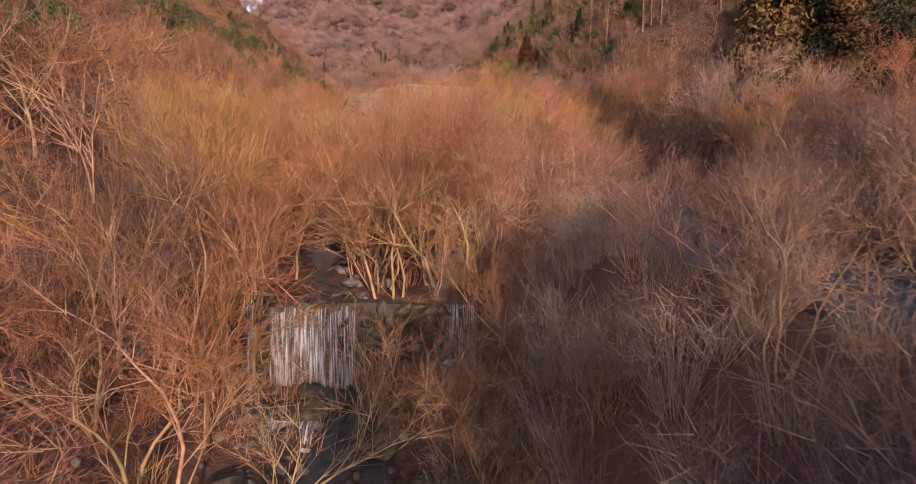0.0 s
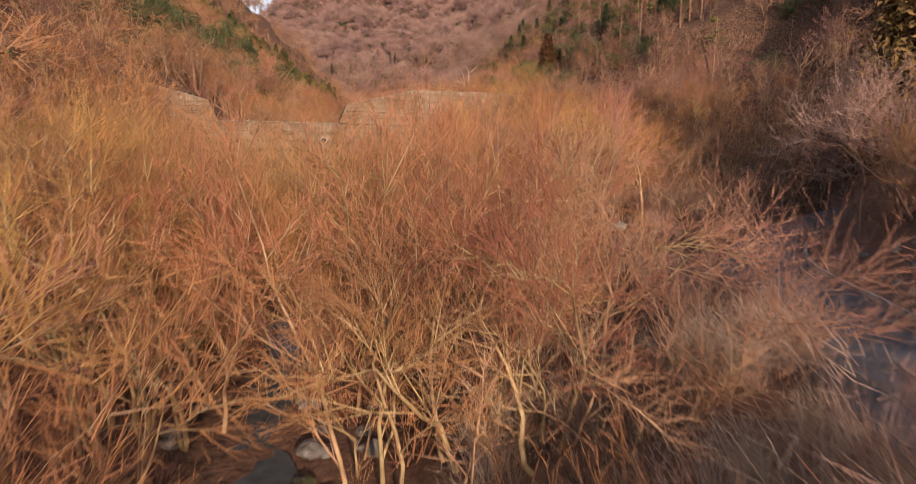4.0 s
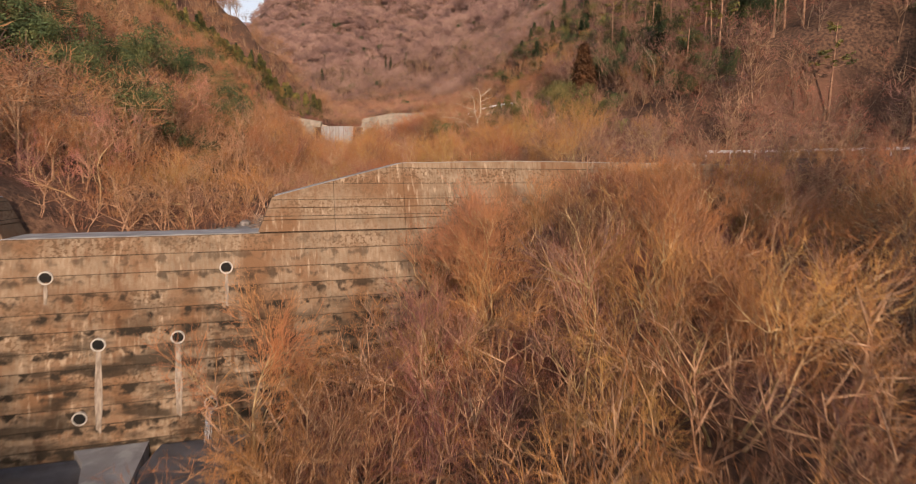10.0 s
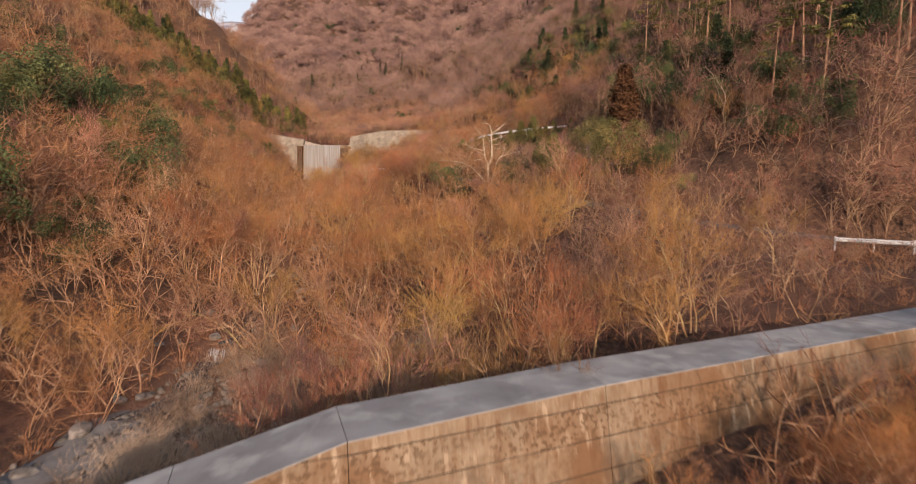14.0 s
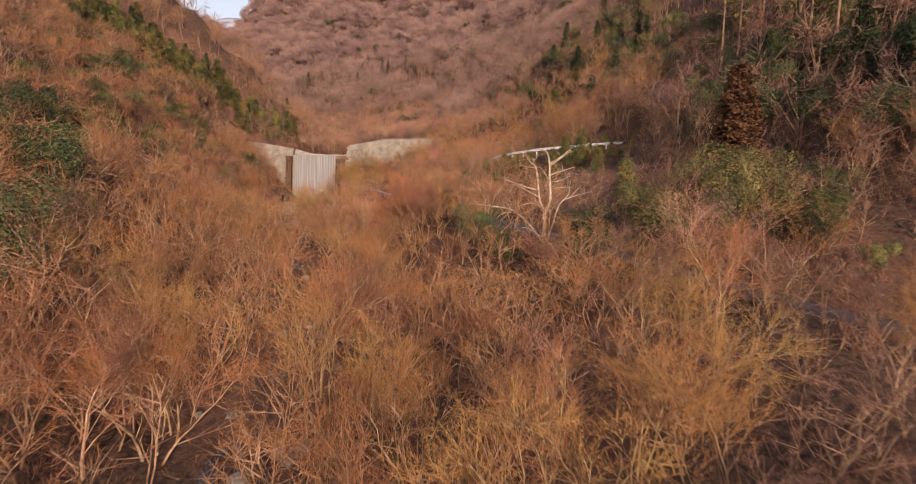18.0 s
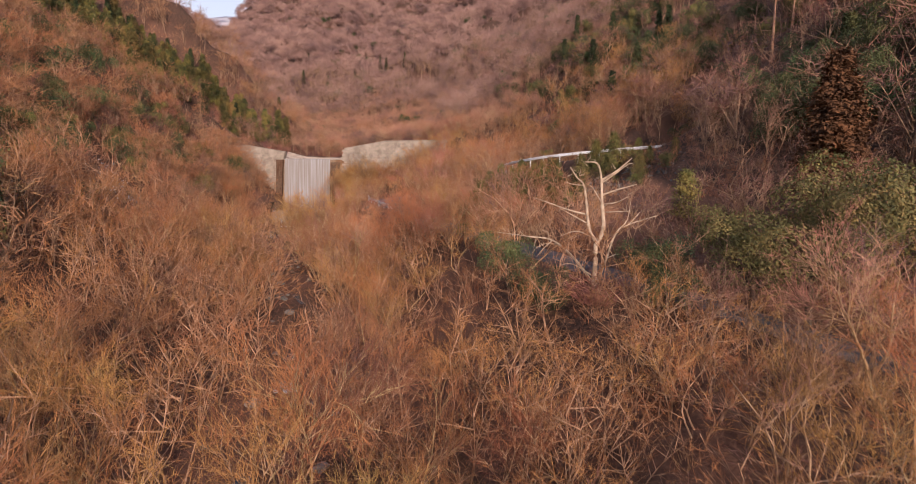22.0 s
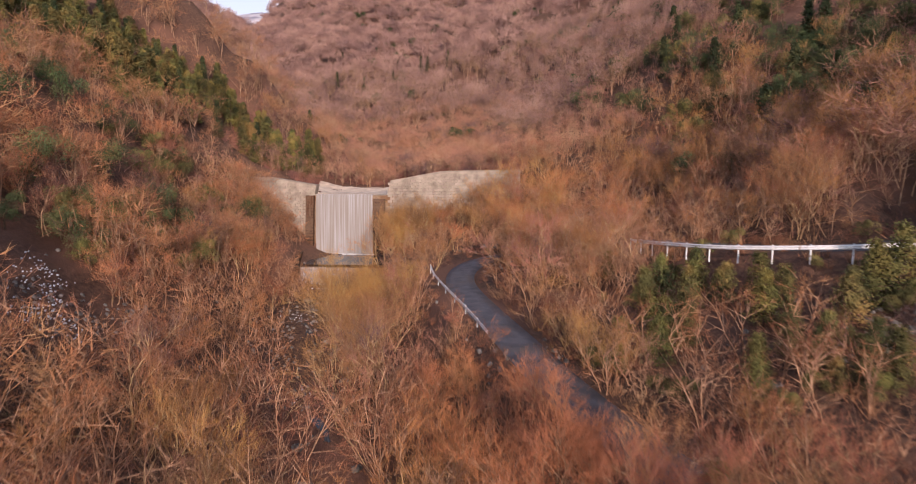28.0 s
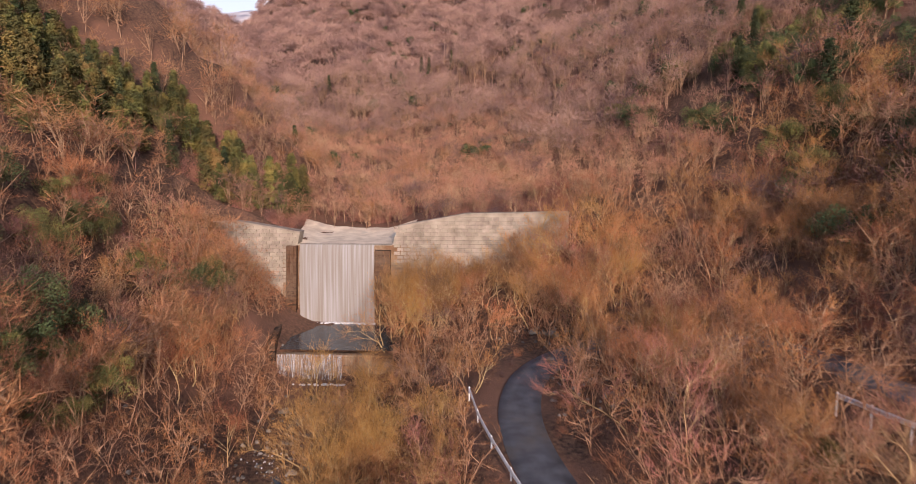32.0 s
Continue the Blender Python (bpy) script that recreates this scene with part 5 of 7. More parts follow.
for a, b, c in zip(x, y, zz):
    if road_gap(a, b) or (2.6 < a < 24 and 8 < b < 52) or (-8 < a < 14 and 176 < b < 190) or (-26.5 < a < -19.5 and 190 < b < 226):
        continue
    if np.min(np.hypot(taken[:, 0] - a, taken[:, 1] - b)) < 1.75:
        continue
    s = r.uniform(1.0, 1.55) if 26 < b < 76 and a < 12 else r.uniform(0.65, 1.1)
    if 118 < b < 182 and a < -16:
        s = r.uniform(1.15, 1.65)
    if 17 < a < 60 and 98 < b < 119:
        s = 0.4
    if too_close(a, b, c + 6.4 * s, 3.0) or over_rail(a, b, c + 5.8 * s):
        s = 0.5
        if too_close(a, b, c + 6.4 * s, 3.0) or over_rail(a, b, c + 3.2):
            continue
    rows.append((a, b, c, s, r.uniform(0, 6.28), r.randint(7)))
    taken = np.vstack([taken, (a, b)])
rows = rows[:1320]
east = [q for q in rows if q[0] > 1 and q[1] > 88]
rows = [q for q in rows if not (q[0] > 1 and q[1] > 88)]
scatter("valley_woods", REST, rows, TWIG_ORANGE, "dense leafless orange-brown trees filling the valley floor", "woods")
scatter("valley_stems", REST_WOOD, rows, BARK_PALE, "pale stems and limbs of the leafless valley trees", "woods")
scatter("terrace_brush", REST, east, TWIG_SHADE, "dense leafless trees of the eastern terrace, the hill's shade in their colour", "woods")
scatter("terrace_stems", REST_WOOD, east, BARK_SLOPE, "brown stems and limbs of the eastern terrace trees", "woods")

rows, rb = [], np.random.RandomState(5)
while len(rows) < 120:
    a, b = rb.uniform(-18, 30), rb.uniform(192, 262)
    if off_limits(np.array([a]), np.array([b]))[0] or (b < 226 and a < -15) or (a > -2 and b < 190):
        continue
    rows.append((a, b, height(a, b), rb.uniform(0.9, 1.45), rb.uniform(0, 6.28), rb.randint(7)))
scatter("roadside_woods", REST, rows, TWIG_ORANGE, "rounded orange-brown leafless trees behind the upper road", "woods")
scatter("roadside_stems", REST_WOOD, rows, BARK_PALE, "pale stems and limbs of the trees behind the upper road", "woods")

# low brush between the trees
def brush(seed, n, h, w, rr):
    """Arching thin canes of a leafless bush, each in two pieces."""
    r = np.random.RandomState(seed)
    a, q = r.uniform(0, 6.283, n), w * np.sqrt(r.uniform(0, 1, n))
    p0 = np.stack([np.cos(a) * q * 0.3, np.sin(a) * q * 0.3, np.full(n, -0.1)], -1) + r.normal(0, 0.1, (n, 3)) * (1, 1, 0)
    p1 = np.stack([np.cos(a) * q * 0.8, np.sin(a) * q * 0.8, r.uniform(0.3, 0.75, n) * h], -1) + r.normal(0, 0.12, (n, 3))
    p2 = p1 + np.stack([np.cos(a) * w * 0.4, np.sin(a) * w * 0.4, r.uniform(0.0, 0.4, n) * h], -1) + r.normal(0, 0.25, (n, 3))
    side = p1 + r.normal(0, 0.4, (n, 3)) + (0, 0, 0.2)
    return merged(cones(p0, p1 + (p1 - p0) * 0.2, np.full(n, rr)), blades(p1, p2, rr * 0.75, r), blades(p1, side, rr * 0.7, r))


BRUSH = [brush(60 + k, 17, 1.6, 1.15, 0.016) for k in range(5)]
x, y, zz, r = spots_in(12000, (-55, 38, -4, 235), 19, lambda x, y: ~off_limits(x, y) & (x > feet(y)[0] - 8) & (x < feet(y)[1] + 10))
pick = [(a, b, c, r.uniform(0.6, 1.5), r.uniform(0, 6.28), r.randint(5)) for a, b, c in zip(x, y, zz) if not too_close(a, b, c + 3, 1.5)]
scatter("undergrowth", BRUSH, pick[:2900], TWIG_SLOPE, "tangled reddish-brown leafless undergrowth on leaf litter", "undergrowth")
# the dense grey thicket of the near right bank
THICKET = [brush(80 + k, 78, 2.4, 1.5, 0.0092) for k in range(4)]
x, y, zz, r = spots_in(1500, (-1, 34, 1, 64), 23, lambda x, y: ~off_limits(x, y))
pick = [(a, b, c, r.uniform(0.25, 0.5) if 2 < a < 20 and 30 < b < 54 and a < 0.62 * b - 5 else r.uniform(0.6, 1.15), r.uniform(0, 6.28), r.randint(4)) for a, b, c in zip(x, y, zz) if not too_close(a, b, c + 2.6, 1.5)]
scatter("thicket", THICKET, pick[:520], TWIG_GREY, "dense grey-brown leafless thicket on the shaded bank", "thicket")
NEAR = [brush(95 + k, 72, 1.7, 1.15, 0.0088) for k in range(4)]
x, y, zz, r = spots_in(1700, (-1, 22, -2, 32), 25, lambda x, y: ~off_limits(x, y))
scatter("thicket", NEAR, [(a, b, c, r.uniform(0.6, 1.2), r.uniform(0, 6.28), r.randint(4)) for a, b, c in zip(x, y, zz)][:480], TWIG_GREY, "fine grey-brown twiggy scrub on the near bank", "thicket")
# brush on both banks of the apron
rg = np.random.RandomState(73)
rows = [(a, b, height(a, b), rg.uniform(0.5, 0.9), rg.uniform(0, 6.28), rg.randint(4)) for a, b in zip(np.concatenate([rg.uniform(-34, -27.8, 55), rg.uniform(-14.6, -10.5, 24)]), rg.uniform(57, 74, 79))]
scatter("thicket", THICKET, rows, TWIG_SLOPE, "brown leafless brush on the banks of the apron", "thicket")
# the pinkish thicket leaning over the stream in mid valley
rg = np.random.RandomState(75)
rows = [(a, b, height(a, b), rg.uniform(1.1, 1.7), rg.uniform(0, 6.28), rg.randint(4)) for a, b in zip(rg.normal(-18.6, 2.0, 34), rg.normal(157, 4.5, 34)) if a > -21.5 or b > 162]
scatter("thicket", THICKET, rows, TWIG_RED, "pinkish-brown arching thicket beside the stream", "thicket")
# grey-green scrub on the gravel behind the lower dam
rg = np.random.RandomState(71)
rows = [(a, b, height(a, b), rg.uniform(0.6, 1.2), rg.uniform(0, 6.28), rg.randint(4)) for a, b in zip(rg.uniform(-19.5, -5, 240), rg.uniform(87.5, 108, 240)) if (a + 21.7) * -0.324 + (b - 78.6) * 0.946 > 4.6]
scatter("thicket", NEAR, rows, TWIG_GREY, "grey-brown scrub on the gravel behind the lower dam", "thicket")
# and of the left bank
x, y, zz, r = spots_in(900, (-26, -3, 4, 70), 24, lambda x, y: ~off_limits(x, y) & (x < np.interp(y, VALLEY[:, 0], VALLEY[:, 1]) - 2))
pick = [(a, b, c, r.uniform(0.6, 1.1), r.uniform(0, 6.28), r.randint(4)) for a, b, c in zip(x, y, zz) if not (-13 < a < 0 and 12 < b < 28)]
scatter("thicket", THICKET, pick[:190], TWIG_SHADE, "dark reddish leafless thicket by the stream, the trees' shade in its colour", "thicket")

# hillside woods
HILL, HILL_WOOD = [], []
for k in range(8):
    r0 = np.random.RandomState(200 + k)
    n, m = 190, 8
    lump = r0.normal(0, 0.75, (m, 3)) * (1.5, 1.5, 0.8)
    d0 = r0.normal(size=(n, 3))
    d0[:, 2] = np.abs(d0[:, 2]) * 0.9 - 0.2
    d0 /= np.linalg.norm(d0, axis=1)[:, None]
    c0 = np.array([0, 0, 3.9]) + lump[r0.randint(0, m, n)]
    start = c0 + d0 * r0.uniform(0.1, 1.1, n)[:, None]
    tip = start + (d0 + r0.normal(0, 0.55, (n, 3)) + (0, 0, 0.2)) * r0.uniform(0.35, 0.85, n)[:, None]
    l0 = np.stack([np.zeros(m), np.zeros(m), r0.uniform(0.8, 2.6, m)], -1)
    l1 = np.array([0, 0, 4.2]) + lump + r0.normal(0, 0.3, (m, 3))
    j = r0.randint(0, m, 26)
    t0 = r0.uniform(0.35, 1.0, (26, 1))
    f0 = l0[j] * (1 - t0) + l1[j] * t0
    f1 = f0 + (r0.normal(0, 0.75, (26, 3)) + (0, 0, 0.65)) * r0.uniform(0.6, 1.2, (26, 1))
    HILL.append(blades(start, tip, 0.024, r0))
    HILL_WOOD.append(merged(cones([(0, 0, -1)], [(r0.normal(0, 0.4), r0.normal(0, 0.4), 4.6)], [0.085]), cones(l0, l1, np.full(m, 0.05)), cones(f0, f1, np.full(26, 0.026))))


def in_plantation(x, y):
    return (x > -100) & (x < -58) & (y > np.interp(x, [-100, -85, -77.5, -76.5, -66, -58], [218, 222, 234, 252.5, 253, 258])) & (y < np.interp(x, [-100, -80, -60], [252, 263, 269])) & (wavy(x, y, 17, 25) > -0.9)


def hill_woods(name, box, n, seed, mat, keep, label, templates=HILL, lo=0.8, hi=1.5, wood=None):
    x, y, zz, r = spots_in(n, box, seed, keep)
    low = ~over_rail(x, y, zz + 6) & (zz < np.maximum(16 + 0.34 * np.hypot(x, y), 40 + 0.33 * np.hypot(x + 10, y - 106)))
    x, y, zz = x[low], y[low], zz[low]
    rows = [(a, b, c, r.uniform(lo, hi), r.uniform(0, 6.28), r.randint(len(templates))) for a, b, c in zip(x, y, zz)]
    if wood:
        scatter(name.replace("woods", "stems"), HILL_WOOD, rows, wood, "stems and limbs of the trees on the " + ("flat" if "valley" in name else "hillside"), "woods")
    return scatter(name, templates, rows, mat, label, "woods")


hill_woods("left_hillside_woods", (-190, -18, 30, 345), 4200, 31, TWIG_SLOPE, lambda x, y: ~in_plantation(x, y) & (x < feet(y)[0] + 3) & (x > feet(y)[0] - 75) & ~off_limits(x, y), "steep hillside of leafless red-brown trees", wood=BARK_SLOPE)
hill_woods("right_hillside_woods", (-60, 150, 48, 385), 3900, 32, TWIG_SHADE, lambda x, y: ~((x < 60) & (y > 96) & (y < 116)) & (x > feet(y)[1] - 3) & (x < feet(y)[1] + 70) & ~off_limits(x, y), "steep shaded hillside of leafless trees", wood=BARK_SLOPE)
hill_woods("upper_valley_woods", (-110, 10, 250, 372), 2200, 33, TWIG_RED, lambda x, y: (x > feet(y)[0] - 4) & (x < feet(y)[1] + 4) & ~off_limits(x, y), "bare trees filling the valley above the upper dam", lo=0.65, hi=1.1, wood=BARK_SLOPE)
FAR = []
for k in range(6):
    r0 = np.random.RandomState(300 + k)
    n, m = 270, 6
    lump = r0.normal(0, 0.7, (m, 3)) * (1.2, 1.2, 0.6)
    d0 = r0.normal(size=(n, 3))
    d0[:, 2] = np.abs(d0[:, 2]) - 0.15
    d0 /= np.linalg.norm(d0, axis=1)[:, None]
    start = np.array([0, 0, 2.5]) + lump[r0.randint(0, m, n)] + d0 * r0.uniform(0.4, 0.95, n)[:, None]
    tip = start + (d0 + (0, 0, 0.2) + r0.normal(0, 0.7, (n, 3))) * r0.uniform(0.25, 0.55, n)[:, None]
    FAR.append(merged(blades(start, tip, 0.044, r0), cones([(0, 0, -1)], [(0.2, 0, 3.4)], [0.07])))
hill_woods("far_mountain_woods", (-330, 170, 425, 940), 9400, 34, TWIG_FAR, lambda x, y: x > np.interp(y, VALLEY[:, 0], VALLEY[:, 1]) - 70, "distant mountainside of pinkish winter woods, haze mixed into the colour", FAR, 1.5, 2.6)
hill_woods("upper_slope_woods", (-200, 90, 282, 430), 3600, 35, TWIG_FAR, lambda x, y: (x > feet(y)[1] - 6) | ((y > 350) & (x > np.interp(y, VALLEY[:, 0], VALLEY[:, 1]) - 70)), "reddish winter woods on the slope above the upper dam", HILL, 0.9, 1.7, BARK_SLOPE)


def grove(name, places, bark, twig, kinds, label):
    """Bare trees past those told apart, joined: places are rows of x, y, scale."""
    r = np.random.RandomState(len(places))
    rows = [(x, y, height(x, y), s, r.uniform(0, 6.28), r.randint(len(kinds))) for x, y, s in places]
    scatter(name + "_stems", [merged(*g[0]) for g in kinds], rows, bark, "stems and limbs of " + label, "woods")
    scatter(name, [g[1] for g in kinds], rows, twig, "fine twigs of " + label, "woods")


# growth hiding the foot of the dams
rnd = random.Random(313)
for u, o, top in ((19, 15, 23.5), (23, 11, 24.5), (27, 14, 25.2), (30, 9, 25.2), (33, 15, 26), (37, 11, 26), (41, 14, 26.4), (45, 9, 26.2), (49, 13, 26.6), (25, 19, 24.6), (35, 20, 25.6), (44, 21, 26), (28, 6, 26.6), (31.5, 7, 27), (34.5, 6, 27), (38.5, 7, 27.4), (42.5, 6, 27.4), (47, 6, 27.6), (51, 8, 27.6), (54, 6, 27.8)):
    q = dam_base(u, o)
    i = rnd.choice((0, 2, 4, 5, 7))
    plant(i, q.x, q.y, (top + 0.9 - height(q.x, q.y)) / ORANGE[i][0])
for k in range(24):
    u, o = rnd.uniform(9, 40), rnd.uniform(1.9, 11)
    q = dam_base(u, o)
    plant(rnd.choice((0, 2, 5, 7)), q.x, q.y, rnd.uniform(0.5, 0.72))
for k in range(12):
    plant(rnd.choice((0, 2, 4, 5, 7)), rnd.uniform(-36, -16), rnd.uniform(235, 245), rnd.uniform(0.7, 1.05))
# the first rows of trees on the silted flat behind the upper dam
places = []
for k in range(46):
    y = rnd.uniform(266, 318)
    places.append((rnd.uniform(-74, -12) - 0.25 * (y - 266), y, rnd.uniform(0.65, 1.0)))
rx = random.Random(401)
rows = [(x, y, height(x, y), rx.uniform(1.0, 1.7), rx.uniform(0, 6.28), rx.randrange(4)) for x, y in [(rx.uniform(-74, -12), rx.uniform(253, 276)) for k in range(520)] if y > 268 or not -57 < x < -36]
scatter("thicket", NEAR, rows, TWIG_RED, "tan leafless brush on the flat behind the upper dam", "thicket")
grove("flat_woods", places, BARK_PALE, TWIG_ORANGE, GEOS[:4], "the leafless trees on the flat behind the upper dam")
# trees of one height in front of the lower dam and the upper one
places = []
for n_, (xa, xb, ya, yb), lo, hi in ((26, (-15, -2.5, 31, 46), 17.2, 18.0), (12, (-22, -14, 33, 50), 18.3, 19.0), (15, (-41, -28, 186, 213), 35.6, 36.4)):
    k = 0
    while k < n_:
        x, y = rnd.uniform(xa, xb), rnd.uniform(ya, yb)
        if abs(x - stream_x(y)) > 1.9 and not (x > -6.5 and y < 38):
            places.append((x, y, (rnd.uniform(lo, hi) + 1.0 - height(x, y)) / 8.0))
            k += 1
for n_, (xa, xb, ya, yb), lo, hi in ((12, (-47, -36, 207, 224), 35.3, 36.3), (15, (-38, -23, 237.5, 245.5), 42.6, 44.6)):
    for k in range(n_):
        x, y = rx.uniform(xa, xb), rx.uniform(ya, yb)
        if abs(x - stream_x(y)) > 1.9:
            places.append((x, y, (rx.uniform(lo, hi) + 1.0 - height(x, y)) / 8.0))
for x, y, top in ((-38.4, 236, 40.6), (-36.6, 238.5, 42.4), (-34.2, 236.5, 42.6), (-32.5, 239, 43.4)):
    places.append((x, y, (top + 1.0 - height(x, y)) / 8.0))
grove("stream_woods", places, BARK_PALE, TWIG_ORANGE, GEOS[:5], "the leafless orange-twigged trees along the stream")
# trees against the lower dam's right wing
places = []
for k in range(20):
    u = rnd.uniform(17.5, 36)
    q = dam_base(u, rnd.uniform(2.4, 6.5))
    places.append((q.x, q.y, max(0.35, (rnd.uniform(23.6, 24.8) + (0.14 * (u - 24) if u > 24 else 0) + 0.9 - height(q.x, q.y)) / 8.0)))
grove("dam_woods", places, BARK_PALE, TWIG_ORANGE, GEOS[:5], "the leafless trees standing against the dam's wing")
# rust-coloured trees on the left bank below the upper dam and on the slope beside it
places = []
while len(places) < 46:
    y = rnd.uniform(172, 244)
    x = float(feet(y)[0]) + rnd.uniform(-26, 5)
    if math.hypot(x + 53.5, y - 179) > 8 and not (x > -58 and y > 226):
        places.append((x, y, rnd.uniform(0.7, 1.15)))
grove("rust_woods", places, BARK_SLOPE, TWIG_RUST, GEOS[2:6], "the rust-coloured leafless trees on the left bank")
rows = [(x + rnd.uniform(-3, 3), y + rnd.uniform(-3, 3)) for x, y, _ in places for k in range(2)]
rows = [(x, y, height(x, y), rnd.uniform(0.6, 1.0), rnd.uniform(0, 6.28), rnd.randrange(7)) for x, y in rows if free_spot(x, y)]
for k in range(26):
    x, y = rx.uniform(-62, -55), rx.uniform(235, 246.5)
    rows.append((x, y, height(x, y), rx.uniform(0.6, 1.0), rx.uniform(0, 6.28), rx.randrange(7)))
scatter("rust_bushes", REST, rows, TWIG_RUST, "rust-orange leafless bushes on the left bank", "woods")
scatter("rust_stems", REST_WOOD, rows, BARK_SLOPE, "brown stems of the rust-orange bushes", "woods")
# low trees on the bank below the climbing road
places = []
while len(places) < 22:
    q = HIGH[rnd.randrange(len(HIGH))]
    x, y = q.x - rnd.uniform(2.4, 7.5), q.y + rnd.uniform(-2, 2)
    if 156 < y < 188 and x < -8 and np.hypot(ROAD_PTS[:, 0] - x, ROAD_PTS[:, 1] - y).min() > 2.2 and abs(x - stream_x(y)) > 3:
        places.append((x, y, min(0.85, max(0.35, (36.2 - height(x, y)) / 8.0))))
k = 0
while k < 11:
    x, y = rnd.uniform(-16.8, -9.5), rnd.uniform(157, 175)
    if np.hypot(ROAD_PTS[:, 0] - x, ROAD_PTS[:, 1] - y).min() > 2.0 and x < float(np.interp(y, [150, 156, 165, 174, 184], [-1, -5, -10.6, -14.2, -17.2])):
        places.append((x, y, max(0.4, (38.3 - height(x, y)) / 8.0)))
        k += 1
grove("bank_woods", places, BARK_PALE, TWIG_ORANGE, GEOS[:5], "the low leafless trees on the bank below the road")
# rounded trees above the upper road
places = []
while len(places) < 44:
    x, y = rnd.uniform(2, 36), rnd.uniform(193, 250)
    if np.hypot(ROAD_PTS[:, 0] - x, ROAD_PTS[:, 1] - y).min() > 3.0:
        places.append((x, y, rnd.uniform(0.95, 1.3)))
grove("terrace_woods", places, BARK_PALE, TWIG_ORANGE, GEOS[:6], "the leafless orange-brown trees above the upper road")
# tall grey trees inside the bend of the lower road
places = [(20.8, 45.4, 1.2), (21.8, 44.0, 1.25), (25.6, 55.2, 1.2)]
while len(places) < 15:
    x, y = rnd.uniform(21, 44), rnd.uniform(34, 66)
    if x > 0.64 * (y - 11) + 1 and (y > 54 or x < 0.6 * y) and np.hypot(ROAD_PTS[:, 0] - x, ROAD_PTS[:, 1] - y).min() > 3.4:
        places.append((x, y, rnd.uniform(1.15, 1.5)))
grove("shaded_woods", places, BARK_BROWN, TWIG_GREY, GEOS[3:7], "the tall grey-brown trees inside the road's bend")
# small twiggy trees on the near bank above the stream
places = [(3.2, 13.0, 0.42), (4.9, 16.2, 0.4), (6.6, 14.2, 0.45), (2.4, 18.6, 0.45), (9.4, 18.0, 0.5), (5.4, 20.4, 0.4), (2.9, 23.6, 0.48), (11.4, 21.0, 0.5), (8.4, 11.8, 0.6), (13.6, 24.5, 0.55), (5.2, 9.2, 0.5), (5.6, 12.4, 0.6), (10.6, 15.8, 0.65), (7.2, 8.6, 0.6), (12.4, 14.0, 0.75), (9.6, 9.4, 0.7)]
grove("bank_trees", places, BARK_PALE, TWIG_SHADE, GEOS[:3], "the small twiggy trees on the shaded near bank")
# wide trees on the sunny left slope
places = []
while len(places) < 80:
    y = rnd.uniform(62, 215)
    x = float(feet(y)[0]) - abs(rnd.gauss(0, 20))
    if math.hypot(x + 53.5, y - 179) > 9:
        places.append((x, y, rnd.uniform(0.8, 1.25)))
grove("slope_trees", places, BARK_SLOPE, TWIG_SLOPE, [bare_tree(75 + i, 7.5, st, limbs={1: 13, 2: 9, 3: 7}[st], boughs=6, twigs={1: 6, 2: 5, 3: 4}[st], wide=0.9) for i, st in enumerate((2, 3, 1))], "the wide leafless trees on the sunny slope")
for k in range(7):
    plant(rnd.choice((0, 2, 4, 5)), rnd.uniform(-66, -57), rnd.uniform(236, 244.5), rnd.uniform(0.7, 1.1))
rows = []
rr = np.random.RandomState(77)
for k in range(210):
    q = dam_base(rr.uniform(8, 46), rr.uniform(1.6, 12))
    rows.append((q.x, q.y, height(q.x, q.y), rr.uniform(0.55, 1.1), rr.uniform(0, 6.28), rr.randint(4)))
scatter("thicket", THICKET, rows, TWIG_RED, "tangled brown thicket against the dam's wing", "thicket")

rb = np.random.RandomState(19)
rows = [(a, b, height(a, b), rb.uniform(0.8, 1.3), rb.uniform(0, 6.28), rb.randint(7)) for a, b in zip(rb.uniform(22, 64, 95), rb.uniform(121, 152, 95))]
rows += [(a, b, height(a, b), rb.uniform(0.55, 0.8), rb.uniform(0, 6.28), rb.randint(7)) for a, b in zip(rb.uniform(18, 50, 34), rb.uniform(97, 111, 34))]
rows = [q for q in rows if not over_rail(q[0], q[1], q[2] + 5.5 * q[3]) and np.hypot(ROAD_PTS[:, 0] - q[0], ROAD_PTS[:, 1] - q[1]).min() > 2.6]
scatter("slope_woods", REST, rows, TWIG_SLOPE, "leafless red-brown trees above and below the road", "woods")
scatter("slope_stems", REST_WOOD, rows, BARK_BROWN, "brown stems of the trees above and below the road", "woods")
rb = np.random.RandomState(17)
rows = [(a, b, height(a, b), rb.uniform(0.7, 1.05), rb.uniform(0, 6.28), rb.randint(7)) for a, b in zip(rb.uniform(-7, 6, 26), rb.uniform(120, 136, 26))]
scatter("valley_woods", REST, rows, TWIG_ORANGE, "leafless orange-brown bushes on the terrace", "woods")
scatter("valley_stems", REST_WOOD, rows, BARK_PALE, "pale stems of the bushes on the terrace", "woods")
rb = np.random.RandomState(15)
rows = [(a, b, height(a, b), rb.uniform(0.6, 1.0), rb.uniform(0, 6.28), rb.randint(7)) for a, b in zip(rb.uniform(-68, -57.2, 46), rb.uniform(226, 246, 46))]
